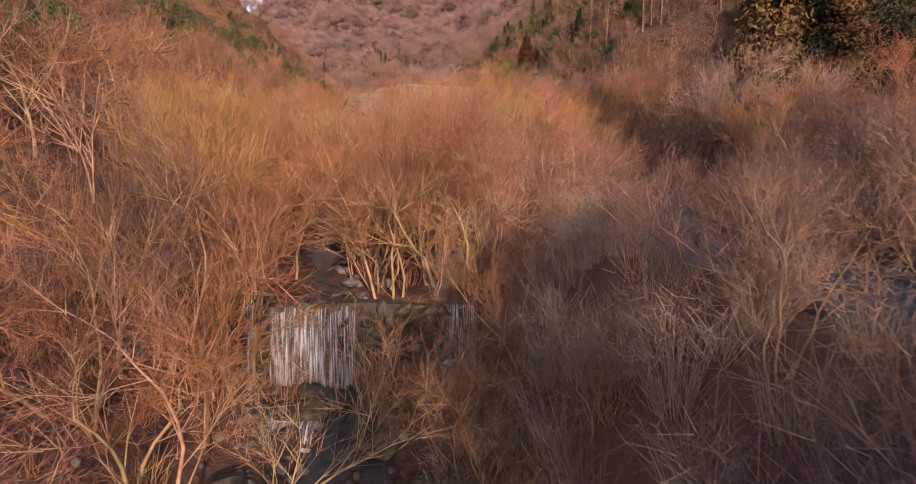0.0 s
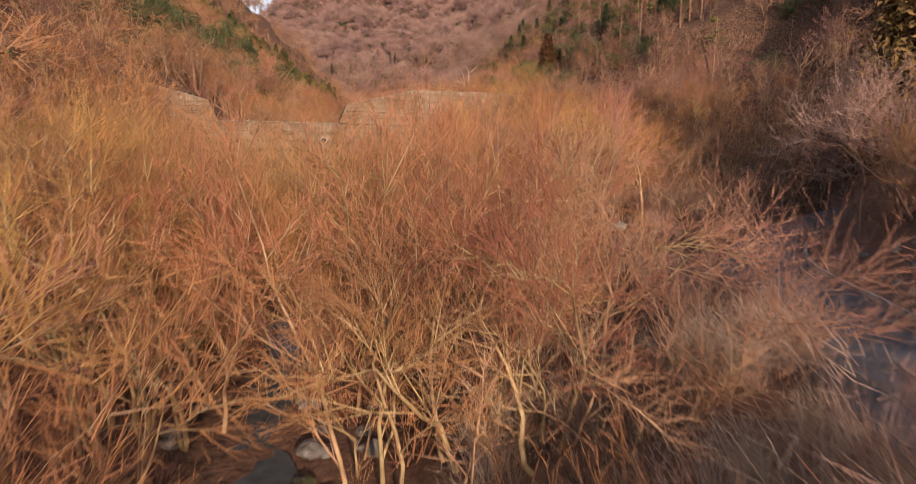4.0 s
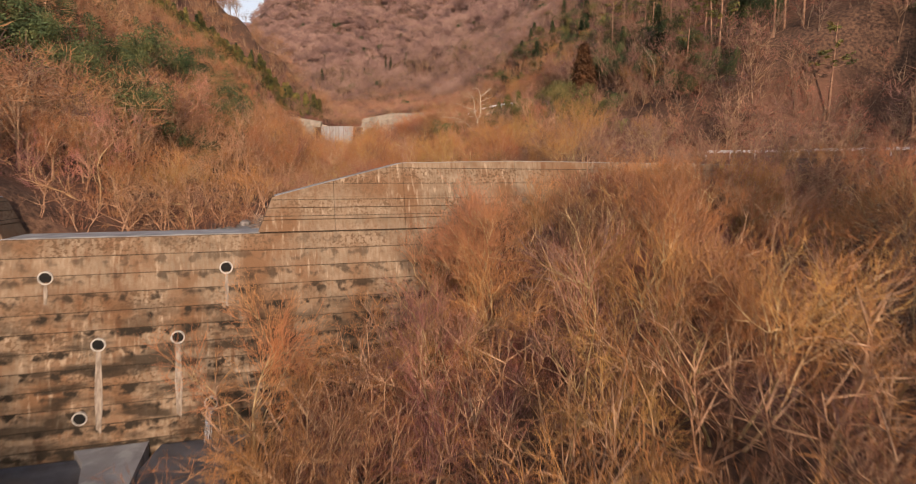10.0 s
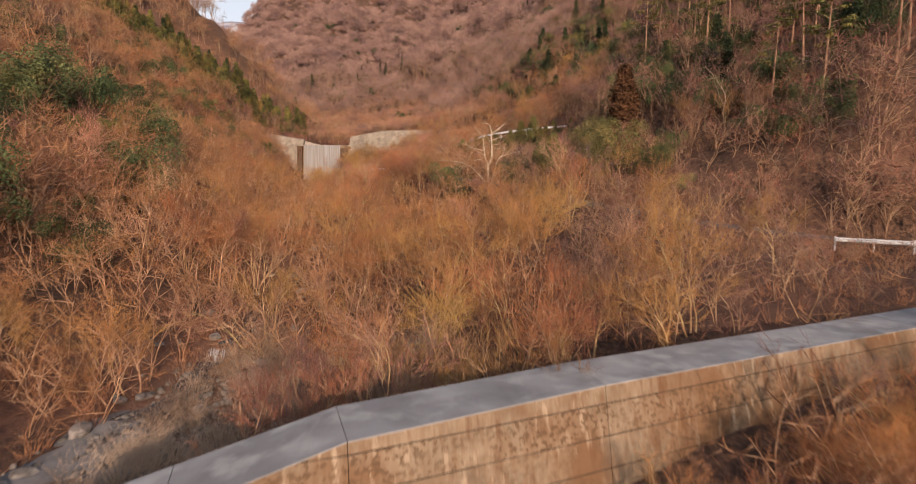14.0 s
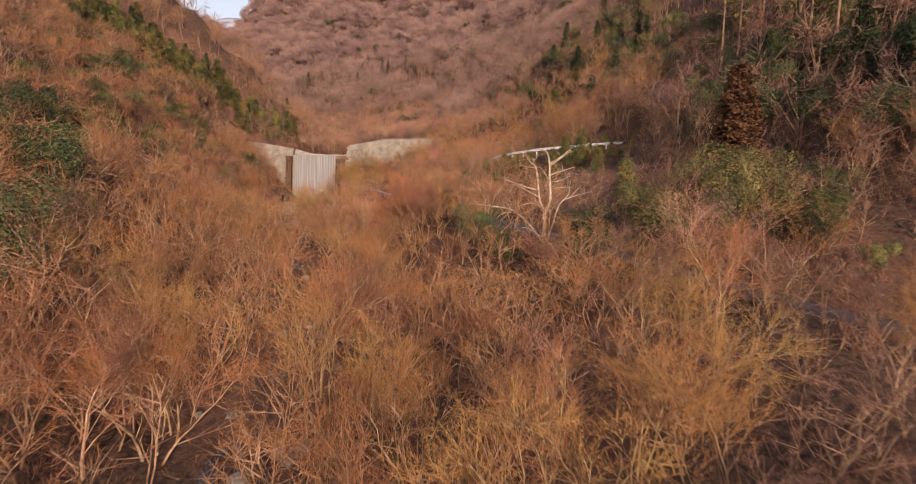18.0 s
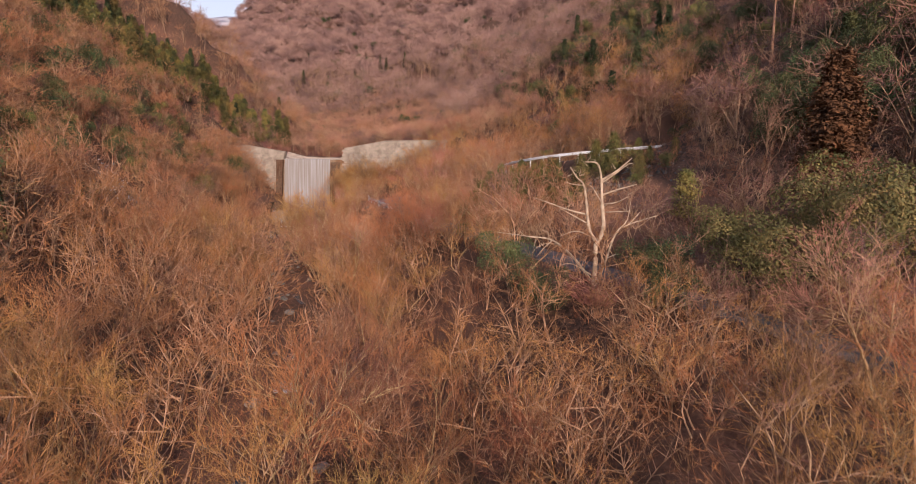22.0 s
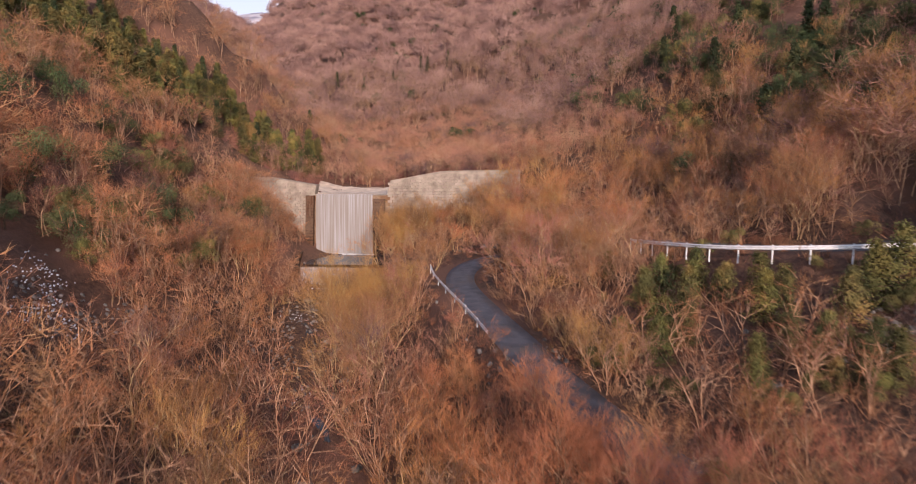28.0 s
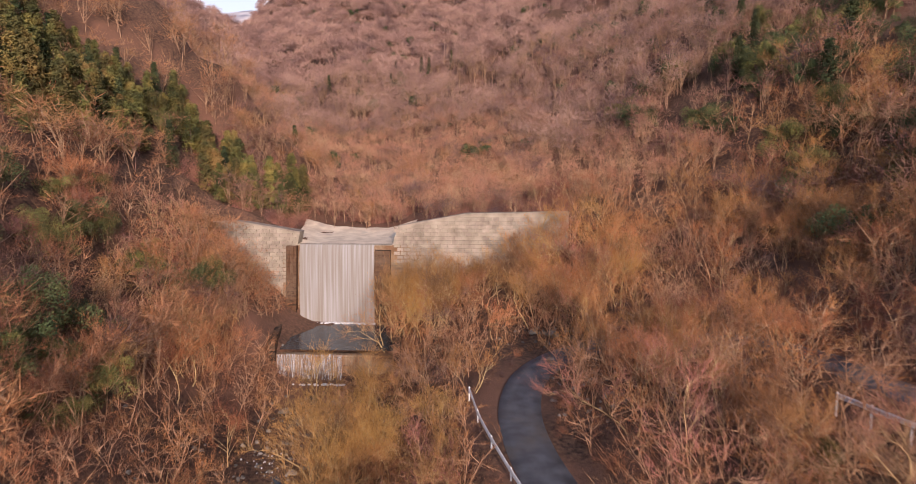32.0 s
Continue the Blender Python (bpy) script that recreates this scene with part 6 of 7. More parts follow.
scatter("bank_woods", REST, rows, TWIG_RED, "rounded rust-brown leafless bushes beside the upper dam", "woods")
scatter("bank_stems", REST_WOOD, rows, BARK_PALE, "pale stems of the bushes beside the upper dam", "woods")

# spreading trees on the lower slopes
k = tries = 0
while k < 74 and tries < 3000:
    tries += 1
    y = rnd.uniform(60, 250)
    x = float(feet(y)[0]) - rnd.uniform(-3, 30) if rnd.random() < 0.68 else float(feet(y)[1]) + rnd.uniform(-3, 24)
    if free_spot(x, y) and spaced_out(x, y, 3.2):
        plant(N_FLOOR + rnd.randrange(3), x, y, rnd.uniform(0.7, 1.05))
        k += 1
for x, y, sc in ((-20, 243.5, 1.35), (-17.6, 244.5, 1.5), (-15.2, 243, 1.5), (-13, 246, 1.5), (-11, 248, 1.5), (-22, 244, 1.15), (-18, 240, 1.2), (-14.5, 245.5, 1.2), (-10, 243, 1.2), (-26, 239, 1.1), (-30, 242, 1.1), (-33, 238, 1.0), (-12, 252.5, 1.2), (-17, 253.5, 1.1), (-36, 240, 0.9), (-8, 249, 1.2)):
    plant(rnd.choice((0, 2, 4, 7)), x, y, sc)
# the row behind the upper road, the belt between the roads and the bank beside the apron
for n_, (xa, xb, ya, yb), lo, hi in ((16, (5, 30, 192, 210), 0.9, 1.1), (16, (-6, 26, 210, 246), 1.0, 1.3), (6, (19.6, 24, 38, 47), 1.1, 1.3), (14, (-15, -4.5, 196, 219), 0.95, 1.2), (13, (-65, -55.5, 218, 245), 0.8, 1.15), (10, (-42, -30, 196, 226), 0.6, 0.85), (14, (-21, -6, 230, 245), 1.05, 1.35)):
    k = tries = 0
    while k < n_ and tries < 400:
        tries += 1
        x, y = rnd.uniform(xa, xb), rnd.uniform(ya, yb)
        if free_spot(x, y) and spaced_out(x, y, 2.4):
            plant(rnd.choice((0, 2, 4, 5, 7, 8)), x, y, rnd.uniform(lo, hi))
            k += 1
k = tries = 0
while k < 16 and tries < 500:
    tries += 1
    q = HIGH[rnd.randrange(len(HIGH))]
    x, y = q.x + rnd.uniform(-5, 5), q.y + rnd.uniform(-3, 3)
    if 148 < y < 187 and x < 0 and free_spot(x, y) and spaced_out(x, y, 1.8):
        plant(rnd.choice((0, 2, 5, 7)), x, y, rnd.uniform(0.6, 0.85))
        k += 1


# ---- evergreens ----
def leaves(centres, normals, size, r):
    """Small folded leaf sprays, two triangles each."""
    n = len(centres)
    nor = normals + r.normal(0, 0.45, (n, 3))
    nor /= np.linalg.norm(nor, axis=1)[:, None]
    ref = r.normal(size=(n, 3))
    a = np.cross(nor, ref)
    a /= np.linalg.norm(a, axis=1)[:, None]
    b = np.cross(nor, a)
    s = size * r.uniform(0.6, 1.3, (n, 1))
    v = np.stack([centres - a * s, centres - b * s * 0.45 + nor * s * 0.2, centres + a * s, centres + b * s * 0.45 + nor * s * 0.2], 1)
    f = np.array([(0, 1, 2), (0, 2, 3)])[None] + (np.arange(n) * 4)[:, None, None]
    return v.reshape(-1, 3), f.reshape(-1, 3)


def broadleaf(seed, n=4600, size=0.085):
    r = np.random.RandomState(seed)
    lumps = np.concatenate([r.normal(0, 1.0, (13, 2)), r.uniform(1.6, 4.4, (13, 1))], 1)
    rad = r.uniform(0.6, 1.15, 13)
    k = r.randint(0, 13, n)
    d = r.normal(size=(n, 3))
    d[:, 2] += 0.35
    d /= np.linalg.norm(d, axis=1)[:, None]
    c = lumps[k] + d * (rad[k] * r.uniform(0.7, 1.05, n))[:, None]
    wood = merged(tubes([(0, 0, -0.6)], [(0.1, 0, 2.2)], [0.13], [0.09], 6), cones(np.repeat([(0.08, 0, 1.6)], 13, 0), lumps, np.full(13, 0.06)))
    return wood, leaves(c, d, size, r)


def conifer(seed, h, w, whorls=19, size=0.17, droop=0.25, per=9, sprays=18, narrow=0.85):
    r = np.random.RandomState(seed)
    C, N, b0, b1 = [], [], [], []
    for k in range(whorls):
        t = (k + r.uniform(0, 0.6)) / whorls
        z = h * (0.08 + 0.92 * t)
        R = w * (1 - t) ** narrow * r.uniform(0.8, 1.1) + 0.12
        for j in range(per):
            a = r.uniform(0, 6.283)
            out = np.array([math.cos(a), math.sin(a), 0])
            end = np.array([0, 0, z]) + out * R * r.uniform(0.75, 1.1) + np.array([0, 0, -droop * R + 0.1])
            b0.append((0, 0, z))
            b1.append(end)
            for s in range(sprays):
                q = r.uniform(0.3, 1.0)
                C.append(np.array([0, 0, z]) * (1 - q) + end * q + r.normal(0, 0.1 + 0.05 * w, 3))
                N.append(out * 0.6 + np.array([0, 0, 0.7]))
    wood = merged(tubes([(0, 0, -0.6)], [(0, 0, h * 0.97)], [0.02 * h], [0.02], 7), cones(b0, b1, np.full(len(b0), 0.025)))
    return wood, leaves(np.array(C), np.array(N), size, r)


def pine(seed, h):
    r = np.random.RandomState(seed)
    C, N, b0, b1 = [], [], [], []
    bend = r.normal(0, 0.35, 2)
    for k in range(15):
        z = h * r.uniform(0.5, 0.98)
        a = r.uniform(0, 6.283)
        at = np.array([bend[0] * z / h, bend[1] * z / h, z])
        R = (1.15 - z / h) * h * 0.26 + 0.5
        end = at + np.array([math.cos(a) * R, math.sin(a) * R, R * 0.25])
        b0.append(at)
        b1.append(end)
        for s in range(34):
            d = r.normal(size=3)
            d /= np.linalg.norm(d)
            C.append(at + (end - at) * r.uniform(0.55, 1.05) + d * r.uniform(0.1, 0.55) * (1, 1, 0.5))
            N.append(d + np.array([0, 0, 0.8]))
    zs = np.linspace(-0.6, h * 0.96, 7)
    p = np.stack([bend[0] * zs / h, bend[1] * zs / h, zs], -1)
    rad = np.interp(zs, [0, h], [0.013 * h + 0.04, 0.03])
    wood = merged(tubes(p[:-1], p[1:], rad[:-1], rad[1:], 6), cones(b0, b1, np.full(len(b0), 0.04)))
    return wood, leaves(np.array(C), np.array(N), 0.2, r)


def evergreen(name, geo, label, bark, leaf, group, category):
    t = thing(name, label, category, group)
    child("trunk", mesh_from("trunk", *geo[0], bark), t)
    child("crown", mesh_from("crown", *geo[1], leaf), t)
    return t


rnd = random.Random(404)


class Stock:
    """Masters of one kind of tree; the first planting uses the master itself."""

    def __init__(self, masters):
        self.masters, self.free = masters, list(masters)

    def plant(self, x, y, s=1.0, tall=1.0, k=None):
        m = self.masters[rnd.randrange(len(self.masters)) if k is None else k]
        p = pose(x, y, height(x, y) - 0.05, 0, 0, rnd.uniform(0, 360))
        if m in self.free:
            self.free.remove(m)
            m.matrix_basis = p
            ob = m
        else:
            ob = copy_thing(m, p)
        ob.scale = (s, s, s * tall)
        return ob


BUSH = Stock([evergreen("evergreen_shrub", broadleaf(500 + k), "dense dark green broadleaved evergreen shrub on the slope", BARK_DARK, LEAF, "evergreen shrubs", "shrub") for k in range(4)])
FIR = Stock([evergreen("conifer", conifer(520 + k, 9.0, 1.9), "dark green pointed conifer on the hillside", BARK_DARK, NEEDLE, "conifers", "conifer") for k in range(4)])
CEDAR = Stock([evergreen("cedar", conifer(540 + k, 11.0, 2.3, 34, 0.15, 0.1, 18, 44, 0.6), "tall bronzed brown-green cedar", BARK_DARK, NEEDLE_BROWN, "bronzed cedars", "cedar") for k in range(2)])
OLIVE = Stock([evergreen("cedar", conifer(550 + k, 9.5, 2.1, 20, 0.2, 0.15, 9, 17, 0.55), "rounded olive-green cedar of the hillside plantation", BARK_DARK, NEEDLE_OLIVE, "plantation cedars", "cedar") for k in range(4)])
LOW = Stock([evergreen("olive_shrub", broadleaf(600 + k, 6500, 0.076), "olive-green broadleaved evergreen shrub on the sunny slope", BARK_DARK, LEAF_OLIVE, "olive evergreen shrubs", "shrub") for k in range(4)])
BROAD = Stock([evergreen("olive_shrub", broadleaf(620 + k, 10000, 0.06), "big rounded olive-green broadleaved evergreen on the bank", BARK_DARK, LEAF_OLIVE, "olive evergreen shrubs", "shrub") for k in range(2)])
YOUNG = Stock([evergreen("young_pine", conifer(560 + k, 4.2, 1.7, 12, 0.1, -0.15, 10, 26, 0.7), "young yellow-green pine beside the road", BARK_DARK, NEEDLE_OLIVE, "young pines", "pine") for k in range(3)])
TALL = Stock([evergreen("tall_pine", pine(580 + k, 13.0), "tall slender pine with bare reddish trunk", BARK_PINE, NEEDLE_OLIVE, "tall pines", "pine") for k in range(4)])

CEDAR.plant(17.2, 150, 1.22, 0.84, 0)
CEDAR.plant(25.5, 48.5, 1.5, 1.3, 1)
CEDAR.plant(32.5, 51, 1.5, 1.25, 0)
FIR.plant(28.8, 50, 1.8)
BIG = Stock([evergreen("conifer", conifer(590, 16.0, 3.3, 32, 0.15, 0.25, 13, 26), "tall dark conifer beside the shaded road", BARK_DARK, NEEDLE, "conifers", "conifer")])
BIG.plant(31, 40, 1.4, 1.0)
# all but the last stand out of view, added to shade the near right bank
for x, y, s in ((17, -6, 1.2), (20.5, 3, 1.3), (25, 9, 1.4), (15, -12, 1.3), (25, -16, 1.7), (33, -30, 1.8), (21, -24, 1.4), (28, -6, 1.6), (46, 58, 1.6)):
    FIR.plant(x, y, s)
# unseen row behind the start, added to keep sun off the weir and lower left
for k in range(17):
    FIR.plant(-4 + 2.3 * k + rnd.uniform(-1, 1), rnd.uniform(-38, -27), rnd.uniform(1.4, 1.6))
# shrubs on the slopes and round the dead tree
for x, y, s in ((17.2, 137, 0.75), (20.5, 141, 0.65), (1.7, 141.2, 0.8), (3.6, 143.5, 0.7), (-6.8, 147.4, 0.7), (-5.0, 143.2, 0.65), (-33.9, 113.5, 0.9), (-37.5, 117, 0.8), (-40.2, 132, 1.0), (-44, 117, 0.9),
                (-51.8, 131, 1.1), (-52, 107, 1.2), (-54, 117, 1.1), (-50, 90, 1.1), (-50.8, 103, 1.0), (-54.6, 144, 1.0), (40.1, 97.8, 1.0), (-30.7, 41, 1.3), (-34, 46, 1.2), (-31, 50, 1.0),
                (-65, 192.5, 1.1), (-73.6, 210, 1.1), (-65.5, 204, 1.0), (-71.4, 217, 1.0), (-68, 225, 0.9), (-62, 196, 0.8), (-60, 205, 0.9), (-58, 190, 0.8), (-66, 185, 1.0), (-72, 196, 1.1), (-78, 204, 1.1), (-61, 214, 0.8), (-76, 190, 1.2),
                (1.6, 138.9, 0.6), (23.2, 251, 0.9), (16.8, 261, 1.0), (31.7, 249, 1.1), (34.5, 241, 1.2), (39.8, 234.6, 1.2), (24.5, 210.6, 1.0), (24.2, 238, 1.0), (27, 228, 1.0), (33, 222, 1.1), (30, 207, 0.9), (37, 212, 1.1), (20, 245, 0.8),
                (28, 144, 0.9), (31, 142, 0.9), (25, 150, 0.9), (23, 157, 0.9), (27, 165, 1.0), (31, 158, 1.0), (34, 168, 1.0), (29, 175, 0.9), (25, 183, 0.9), (-46, 150, 0.9), (-47, 163, 0.8), (-62, 178, 0.8), (-63, 166, 1.1), (-60, 155, 1.1)):
    BUSH.plant(x, y, s * 1.15)
rr = np.random.RandomState(61)
for k in range(22):
    side = rr.uniform(0, 1) < 0.5
    y = rr.uniform(45, 300)
    x = float(feet(y)[0]) - rr.uniform(4, 62) if side else float(feet(y)[1]) + rr.uniform(6, 55)
    BUSH.plant(x, y, rr.uniform(1.0, 1.6))
for k in range(26):
    y = rr.uniform(84, 185)
    BUSH.plant(float(feet(y)[0]) - rr.uniform(3, 30), y, rr.uniform(0.8, 1.3))
for k in range(46):
    y = rr.uniform(118, 262)
    BUSH.plant(float(feet(y)[1]) + rr.uniform(0, 32), y, rr.uniform(0.7, 1.3))
for x, y, s in ((9.3, 138.6, 1.75), (13.2, 140, 1.7), (6.6, 139.5, 1.3)):
    BROAD.plant(x, y, s)
k = 0
while k < 85:
    y = rr.uniform(125, 262)
    x = float(feet(y)[0]) - rr.uniform(-2, 34) * rr.uniform(0.2, 1)
    if wavy(x, y, 26, 21) + rr.uniform(-0.5, 0.5) < 0.0 or (y > 236 and x > -77) or math.hypot(x + 53.5, y - 179) < 9:
        continue
    (LOW if rr.uniform(0, 1) < 0.75 else BUSH).plant(x, y, rr.uniform(0.55, 1.05))
    k += 1
k = 0
while k < 100:
    y = rr.uniform(150, 300)
    x = float(feet(y)[1]) + rr.uniform(3, 50)
    if wavy(x, y, 30, 22) + rr.uniform(-0.5, 0.5) < 0.0 or (x < 26 and y < 245):
        continue
    (LOW if rr.uniform(0, 1) < 0.4 else BUSH).plant(x, y, rr.uniform(0.9, 1.4))
    k += 1
for k in range(44):
    x, y = rr.uniform(14, 46), rr.uniform(222, 292)
    (LOW, BUSH, FIR)[rr.randint(3)].plant(x, y, rr.uniform(0.9, 1.35))
k = 0
while k < 44:
    x, y = rr.uniform(-12, 14), rr.uniform(166, 192)
    if np.hypot(ROAD_PTS[:, 0] - x, ROAD_PTS[:, 1] - y).min() < 2.9:
        continue
    (LOW if k % 4 else YOUNG).plant(x, y, rr.uniform(0.22, 0.42) if k % 4 else rr.uniform(0.45, 0.8))
    k += 1
for k in range(26):
    y = rr.uniform(130, 176)
    BUSH.plant(rr.uniform(25 if y < 154 else 18, 42), y, rr.uniform(0.8, 1.2))
for k in range(12):
    FIR.plant(rr.uniform(27, 48), rr.uniform(128, 175), rr.uniform(0.6, 1.0))
for k in range(16):
    BUSH.plant(rr.uniform(-54, -37), rr.uniform(104, 152), rr.uniform(1.3, 1.9))
# plantation on the left spur above the upper dam
k = 0
while k < 240:
    x, y = rr.uniform(-100, -58), rr.uniform(218, 270)
    if not in_plantation(np.array([x]), np.array([y]))[0]:
        continue
    (OLIVE if rr.uniform(0, 1) < 0.8 else FIR).plant(x, y, rr.uniform(0.55, 0.95))
    k += 1
for x, y in ((-68, 292), (-110, 300), (-60, 262)):
    FIR.plant(x, y, rr.uniform(0.6, 0.85))
# young pines on the bank below the upper road
for x, y, s in ((-7.7, 195.0, 0.75), (-4.7, 187.5, 0.95), (-7.2, 179.8, 0.80), (-1.9, 187.3, 0.85), (-0.7, 184.1, 0.80), (1.7, 183.7, 0.85), (1.7, 179.8, 0.80), (5.9, 177.0, 1.05), (8.3, 178.1, 1.10), (3.1, 171.8, 0.60)):
    YOUNG.plant(x, y, s)
for x, y, s in ((-3.5, 184, 0.8), (-6.7, 179, 0.9), (-0.2, 178.6, 0.9), (7.6, 178.6, 0.6), (9.5, 178, 0.55), (2.3, 168.8, 0.8), (-6.2, 187, 0.8), (12, 176, 0.5), (8.5, 155, 1.0), (9.7, 172, 0.7), (-9.9, 160.5, 0.7), (-8, 176, 0.8), (4, 176, 0.9), (14.6, 175, 0.5), (1, 173, 0.7), (20, 176, 0.8), (-3, 173, 0.7)):
    YOUNG.plant(x, y, s)
for k in range(36):
    x, y = rr.uniform(29, 62), rr.uniform(130, 200)
    TALL.plant(x, y, rr.uniform(0.8, 1.15))
for x, y, s in ((44, 124, 1.0), (36.3, 140, 1.0), (56, 128, 1.0), (23.6, 252, 0.55)):
    TALL.plant(x, y, s)
for k in range(36):
    FIR.plant(rr.uniform(-150, 110), rr.uniform(350, 470), rr.uniform(0.5, 0.9))


# ---- the dead tree ----
def limb(bm, path, r0, r1, sides=8):
    """A bent tapering limb through the given points."""
    pts = smooth_path(path, 0.25)
    rings = []
    for i, q in enumerate(pts):
        a, b = pts[max(0, i - 1)], pts[min(len(pts) - 1, i + 1)]
        m = (b - a).to_track_quat("Z", "Y").to_matrix()
        t = i / (len(pts) - 1)
        rad = r0 + (r1 - r0) * t
        rings.append([bm.verts.new(q + m @ Vector((math.cos(6.2832 * k / sides), math.sin(6.2832 * k / sides), 0)) * rad * (1 + 0.18 * noise.noise(q * 3 + Vector((k, 0, 0))))) for k in range(sides)])
    for u, v in zip(rings, rings[1:]):
        for k in range(sides):
            bm.faces.new((u[k], u[(k + 1) % sides], v[(k + 1) % sides], v[k]))
    bm.faces.new(rings[0][::-1])
    bm.faces.new(rings[-1])


dead = thing("dead_tree", "bleached dead tree with bare twisted limbs and no bark", "tree", at=(-1.3, 144.6, height(-1.3, 144.6)))
K, BASE = 0.0165, 640.0


def crown_path(*uv):
    """Points across the tree's spread (sideways, down from the top) with a little depth."""
    return [((u - 512) * K, 0.5 * math.sin(u * 0.021 + v * 0.013), (BASE - v) * K) for u, v in uv]


for name, rad, *paths in (
        ("trunk", (0.26, 0.2), ((512, 700), (514, 600), (512, 520), (512, 460))),
        ("limb", (0.2, 0.05), ((512, 470), (540, 400), (540, 300), (538, 205), (515, 150), (460, 145))),
        ("limb", (0.11, 0.03), ((540, 215), (600, 175), (652, 128))), ("limb", (0.08, 0.02), ((545, 222), (590, 190), (640, 150), (655, 153))),
        ("limb", (0.09, 0.03), ((543, 272), (600, 250), (662, 230))), ("limb", (0.07, 0.02), ((548, 308), (590, 300), (635, 276))), ("limb", (0.06, 0.02), ((550, 340), (600, 335), (642, 334))),
        ("limb", (0.17, 0.04), ((510, 450), (490, 400), (470, 245), (432, 205), (404, 165))), ("limb", (0.09, 0.025), ((478, 350), (400, 330), (330, 305), (266, 284))),
        ("limb", (0.07, 0.02), ((484, 385), (420, 350), (370, 325))), ("limb", (0.08, 0.025), ((505, 440), (445, 418), (380, 438))), ("limb", (0.05, 0.015), ((465, 235), (420, 232), (385, 222))),
        ("limb", (0.13, 0.02), ((500, 610), (430, 520), (350, 455), (250, 435), (126, 424))), ("limb", (0.06, 0.015), ((345, 458), (310, 490), (285, 520))), ("limb", (0.05, 0.015), ((335, 450), (325, 420), (296, 410))),
        ("limb", (0.14, 0.02), ((525, 640), (555, 540), (590, 420), (650, 385), (765, 354))), ("limb", (0.06, 0.015), ((600, 405), (632, 370), (642, 292))), ("limb", (0.05, 0.015), ((640, 388), (668, 360), (694, 332))),
        ("limb", (0.07, 0.015), ((520, 600), (420, 545), (350, 572))), ("limb", (0.05, 0.01), ((560, 520), (620, 510), (690, 535))), ("limb", (0.05, 0.01), ((538, 300), (500, 240), (470, 230))),
        ("limb", (0.04, 0.01), ((600, 248), (602, 232), (596, 205))), ("limb", (0.04, 0.01), ((370, 470), (300, 470), (262, 505)))):
    bm = bmesh.new()
    limb(bm, crown_path(*paths[0]), rad[0] * 0.72, rad[1] * 0.72)
    part(name, bm, DEAD_WOOD, dead)
rnd = random.Random(9)
bm = bmesh.new()
for _ in range(46):
    u, v = rnd.choice(((600, 260), (400, 330), (200, 430), (660, 380), (470, 150), (610, 170), (420, 190), (300, 480), (640, 330), (560, 230), (520, 330)))
    u, v = u + rnd.uniform(-40, 40), v + rnd.uniform(-12, 12)
    a = Vector(crown_path((u, v))[0])
    limb(bm, [a, a + Vector((rnd.uniform(-0.4, 0.4), rnd.uniform(-0.4, 0.4), rnd.uniform(0.1, 0.5)))], 0.018, 0.006, 4)
tagged(part("dead_twig", bm, DEAD_WOOD, dead, "short broken dead twigs"), kind="stuff")

# rough growth on the verges of the climbing road
rv = np.random.RandomState(41)
rows = []
while len(rows) < 420:
    q = HIGH[rv.randint(len(HIGH))]
    x, y = q.x + rv.uniform(-6, 6), q.y + rv.uniform(-6, 6)
    if y > 140 and np.hypot(ROAD_PTS[:, 0] - x, ROAD_PTS[:, 1] - y).min() > 2.3:
        rows.append((x, y, height(x, y), rv.uniform(0.35, 0.75), rv.uniform(0, 6.28), rv.randint(4)))
scatter("thicket", NEAR, rows, TWIG_SLOPE, "brown dry brush on the verges of the climbing road", "thicket")

# rusty bush at its foot and the bare tree in front of the big shrub
bushy = thing("bare_bush", "reddish leafless bush at the dead tree's foot", "bush", at=(-1.6, 142.4, height(-1.6, 142.4)))
child("crown", mesh_from("crown", *brush(91, 300, 2.0, 3.0, 0.014), TWIG_RED), bushy)
big = tree_thing(bare_tree(909, 9.5, 3, limbs=7, boughs=6, twigs=6, wide=0.7, thick=1.4), "spreading leafless tree with pale forked limbs", BARK_PALE, TWIG_RED)
big.matrix_basis = pose(7.6, 131.5, height(7.6, 131.5), 0, 0, 40)
# pale rubble on the slopes
PEBBLE = []
for k in range(4):
    bm = bmesh.new()
    bmesh.ops.create_icosphere(bm, subdivisions=1, radius=0.22)
    for v in bm.verts:
        v.co *= 0.8 + 0.5 * noise.noise(v.co * 4 + Vector((k * 7.0, 0, 0)))
    bm.verts.ensure_lookup_table()
    PEBBLE.append((np.array([tuple(v.co) for v in bm.verts]), np.array([[v.index for v in f.verts] for f in bm.faces])))
    bm.free()
rr = np.random.RandomState(88)
rows = []
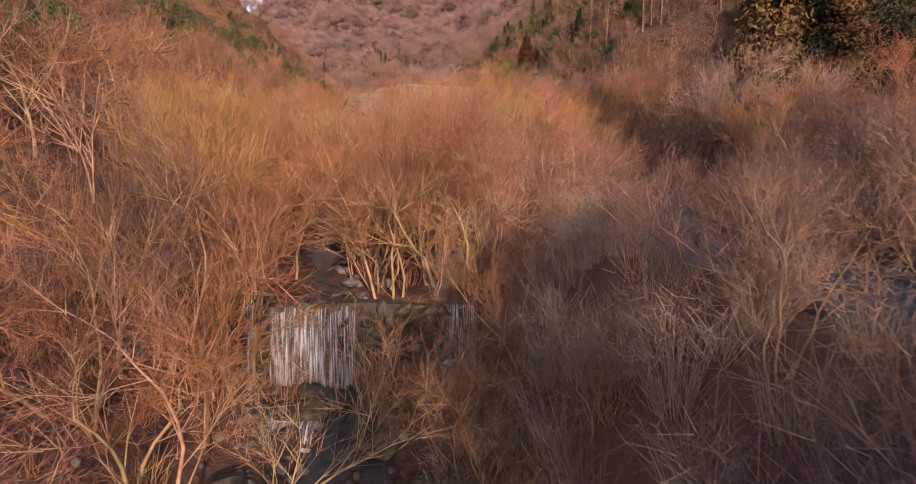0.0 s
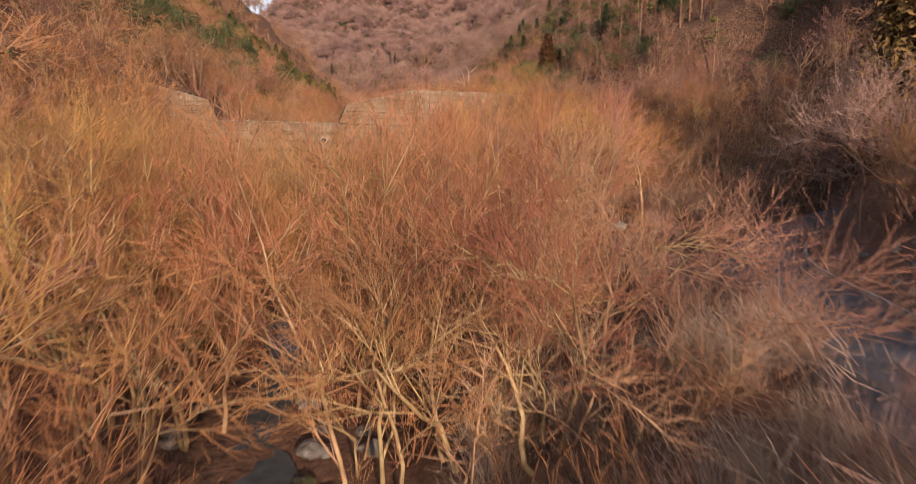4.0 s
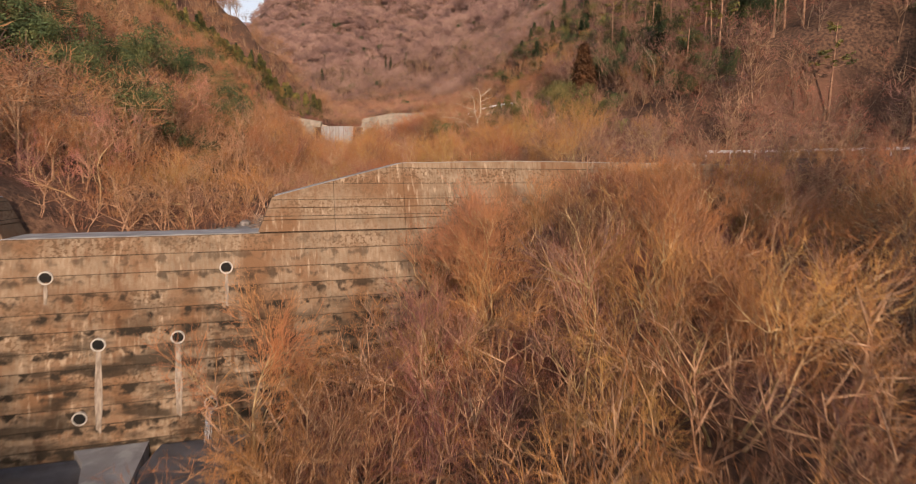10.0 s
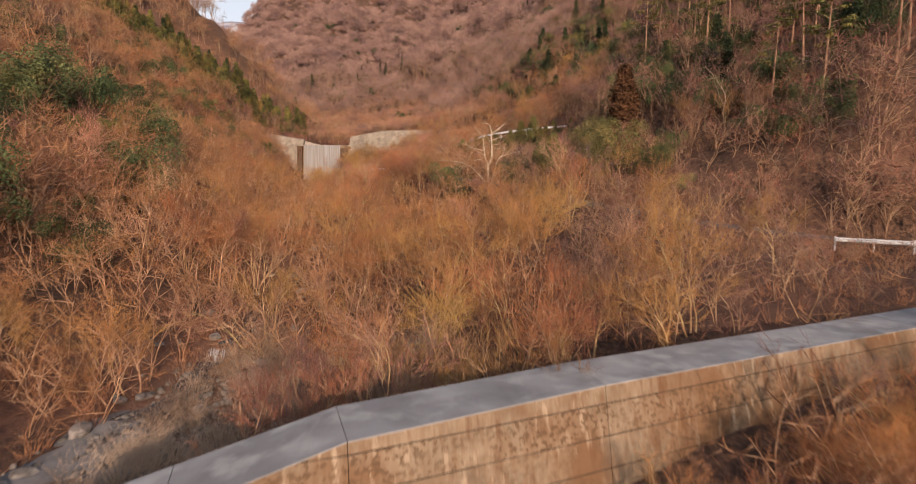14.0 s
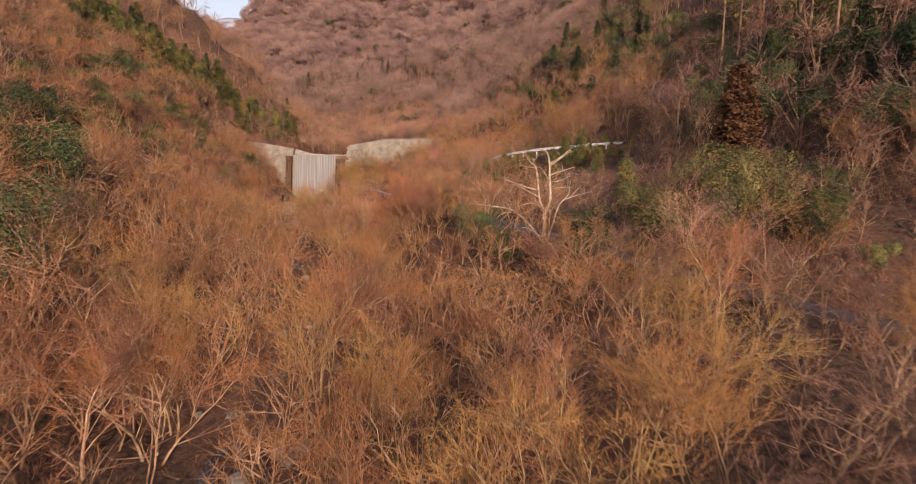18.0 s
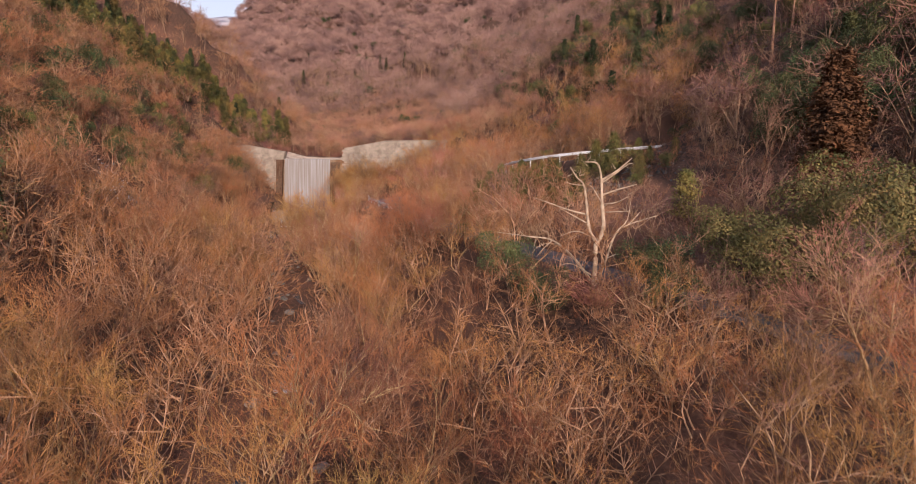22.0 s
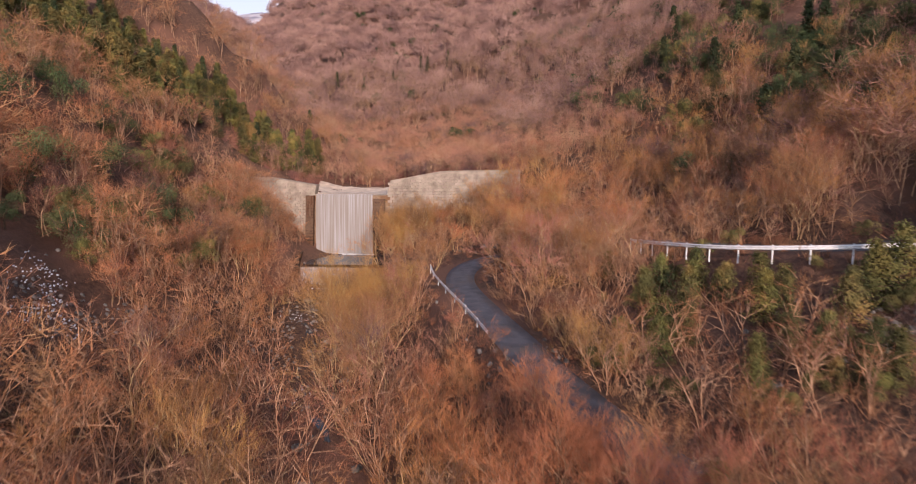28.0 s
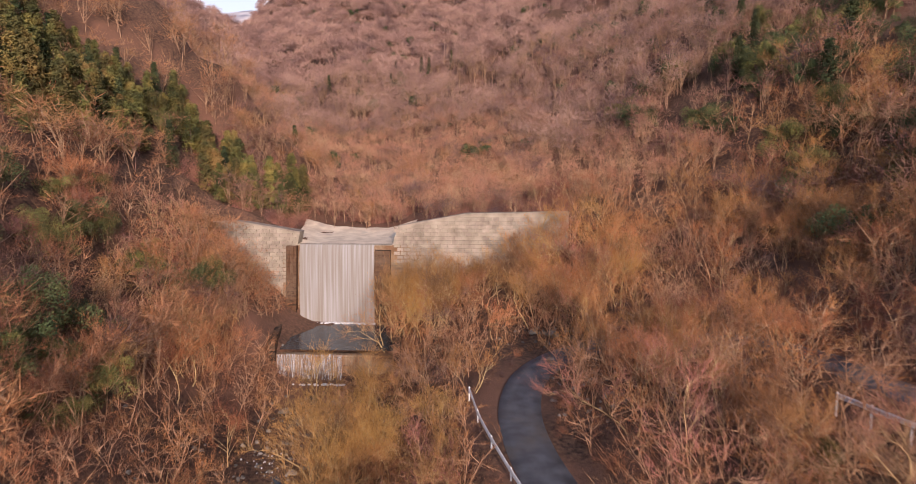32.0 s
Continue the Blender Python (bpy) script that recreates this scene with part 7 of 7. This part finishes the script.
for cx, cy, sx, sy, n in ((-52, 182, 3.0, 4.0, 150), (6.5, 174, 4, 3, 240), (-16, 180, 2.5, 3, 60), (-18.5, 229, 4, 2, 70), (-17.6, 214, 2.2, 4, 60), (-17.5, 97, 3, 5, 420), (-6, 18, 3, 5, 160), (-45, 212, 4, 10, 220), (-36, 192, 4, 7, 120), (16, 36, 3, 6, 90)):
    x, y = cx + rr.normal(0, sx, n), cy + rr.normal(0, sy, n)
    for a, b, c in zip(x, y, ground(x, y)):
        rows.append((a, b, c + 0.03, rr.uniform(0.4, 1.6), rr.uniform(0, 6.28), rr.randint(4)))
scatter("rubble", PEBBLE, rows, STONE, "pale loose stones on the banks and slopes", "stones")
rows = []
for cx, cy, sx, sy, n in ((-56.6, 183.4, 0.8, 1.3, 70), (-54.6, 181.6, 0.7, 0.9, 50), (-53.4, 178.4, 0.8, 1.1, 90), (-51.8, 180.0, 0.7, 0.5, 40), (-45.6, 214, 1.2, 2.2, 40), (-37, 189.6, 0.6, 0.6, 16)):
    x, y = cx + rr.normal(0, sx, n), cy + rr.normal(0, sy, n)
    for a, b, c in zip(x, y, ground(x, y)):
        rows.append((a, b, c + 0.03, rr.uniform(0.2, 0.6), rr.uniform(0, 6.28), rr.randint(4)))
scatter("snow_patches", PEBBLE, rows, SNOW, "small white remains of snow between stones in the gully", "snow")
# a wide old tree over evergreen shrubs on the left slope, and a pale crooked one on the right
wide = tree_thing(bare_tree(911, 11.0, 2, limbs=9, boughs=7, twigs=6, wide=0.8, thick=1.5), "wide leafless tree with sunlit tan limbs on the slope", BARK_PALE, TWIG_RED, "bare trees of the slopes")
wide.matrix_basis = pose(-41.0, 119.9, height(-41.0, 119.9), 0, 0, 70)
for x, y, s in ((-41.1, 127.5, 1.15), (-44.8, 119.1, 1.4), (-48.0, 122.2, 1.3), (-56.5, 177.1, 1.1)):
    BUSH.plant(x, y, s)
pale = tree_thing(bare_tree(912, 10.0, 1, limbs=7, boughs=3, twigs=2, thick=1.3, start=0.4), "crooked pale-barked leafless tree among evergreens", DEAD_WOOD, TWIG_GREY, "bare trees of the slopes")
pale.matrix_basis = pose(26.8, 140.4, height(26.8, 140.4), 0, 0, 20)
for x, y, s in ((18.1, 137.3, 0.75), (19.4, 133.1, 0.6), (18.6, 142.2, 0.5)):
    LOW.plant(x, y, s)
# slender pale stems and dark evergreens on the distant slopes
rows = []
x, y = rr.uniform(-190, 70, 2600), rr.uniform(300, 760, 2600)
k = (x > np.interp(y, VALLEY[:, 0], VALLEY[:, 1]) - 15) & (wavy(x, y, 40, 31) + rr.uniform(-0.6, 0.6, 2600) > 0.1)
x, y = x[k][:700], y[k][:700]
rows = [(a, b, c, rr.uniform(0.7, 1.3), rr.uniform(0, 6.28), 0) for a, b, c in zip(x, y, ground(x, y))]
scatter("far_stems", [cones([(0, 0, -0.5), (0.0, 0, 3.4), (0, 0.0, 4.2)], [(0.3, 0.1, 7.2), (0.9, 0.3, 6.3), (-0.7, 0.4, 6.6)], [0.075, 0.045, 0.045])], rows, BARK_SLOPE, "slender pale stems of trees on the distant slopes", "woods")
rows = []
for k in range(190):
    y = rr.uniform(300, 720)
    x = float(np.interp(y, VALLEY[:, 0], VALLEY[:, 1])) + rr.uniform(-10, 200)
    rows.append((x, y, height(x, y), rr.uniform(0.6, 1.3), rr.uniform(0, 6.28), rr.randint(3)))
for k in range(46):
    y = rr.uniform(290, 430)
    x = float(feet(y)[1]) + rr.uniform(4, 60)
    rows.append((x, y, height(x, y), rr.uniform(0.7, 1.25), rr.uniform(0, 6.28), rr.randint(3)))
scatter("far_evergreens", [broadleaf(700 + k, 900, 0.22)[1] for k in range(3)], rows, LEAF, "small dark evergreens dotted over the distant slopes", "woods")
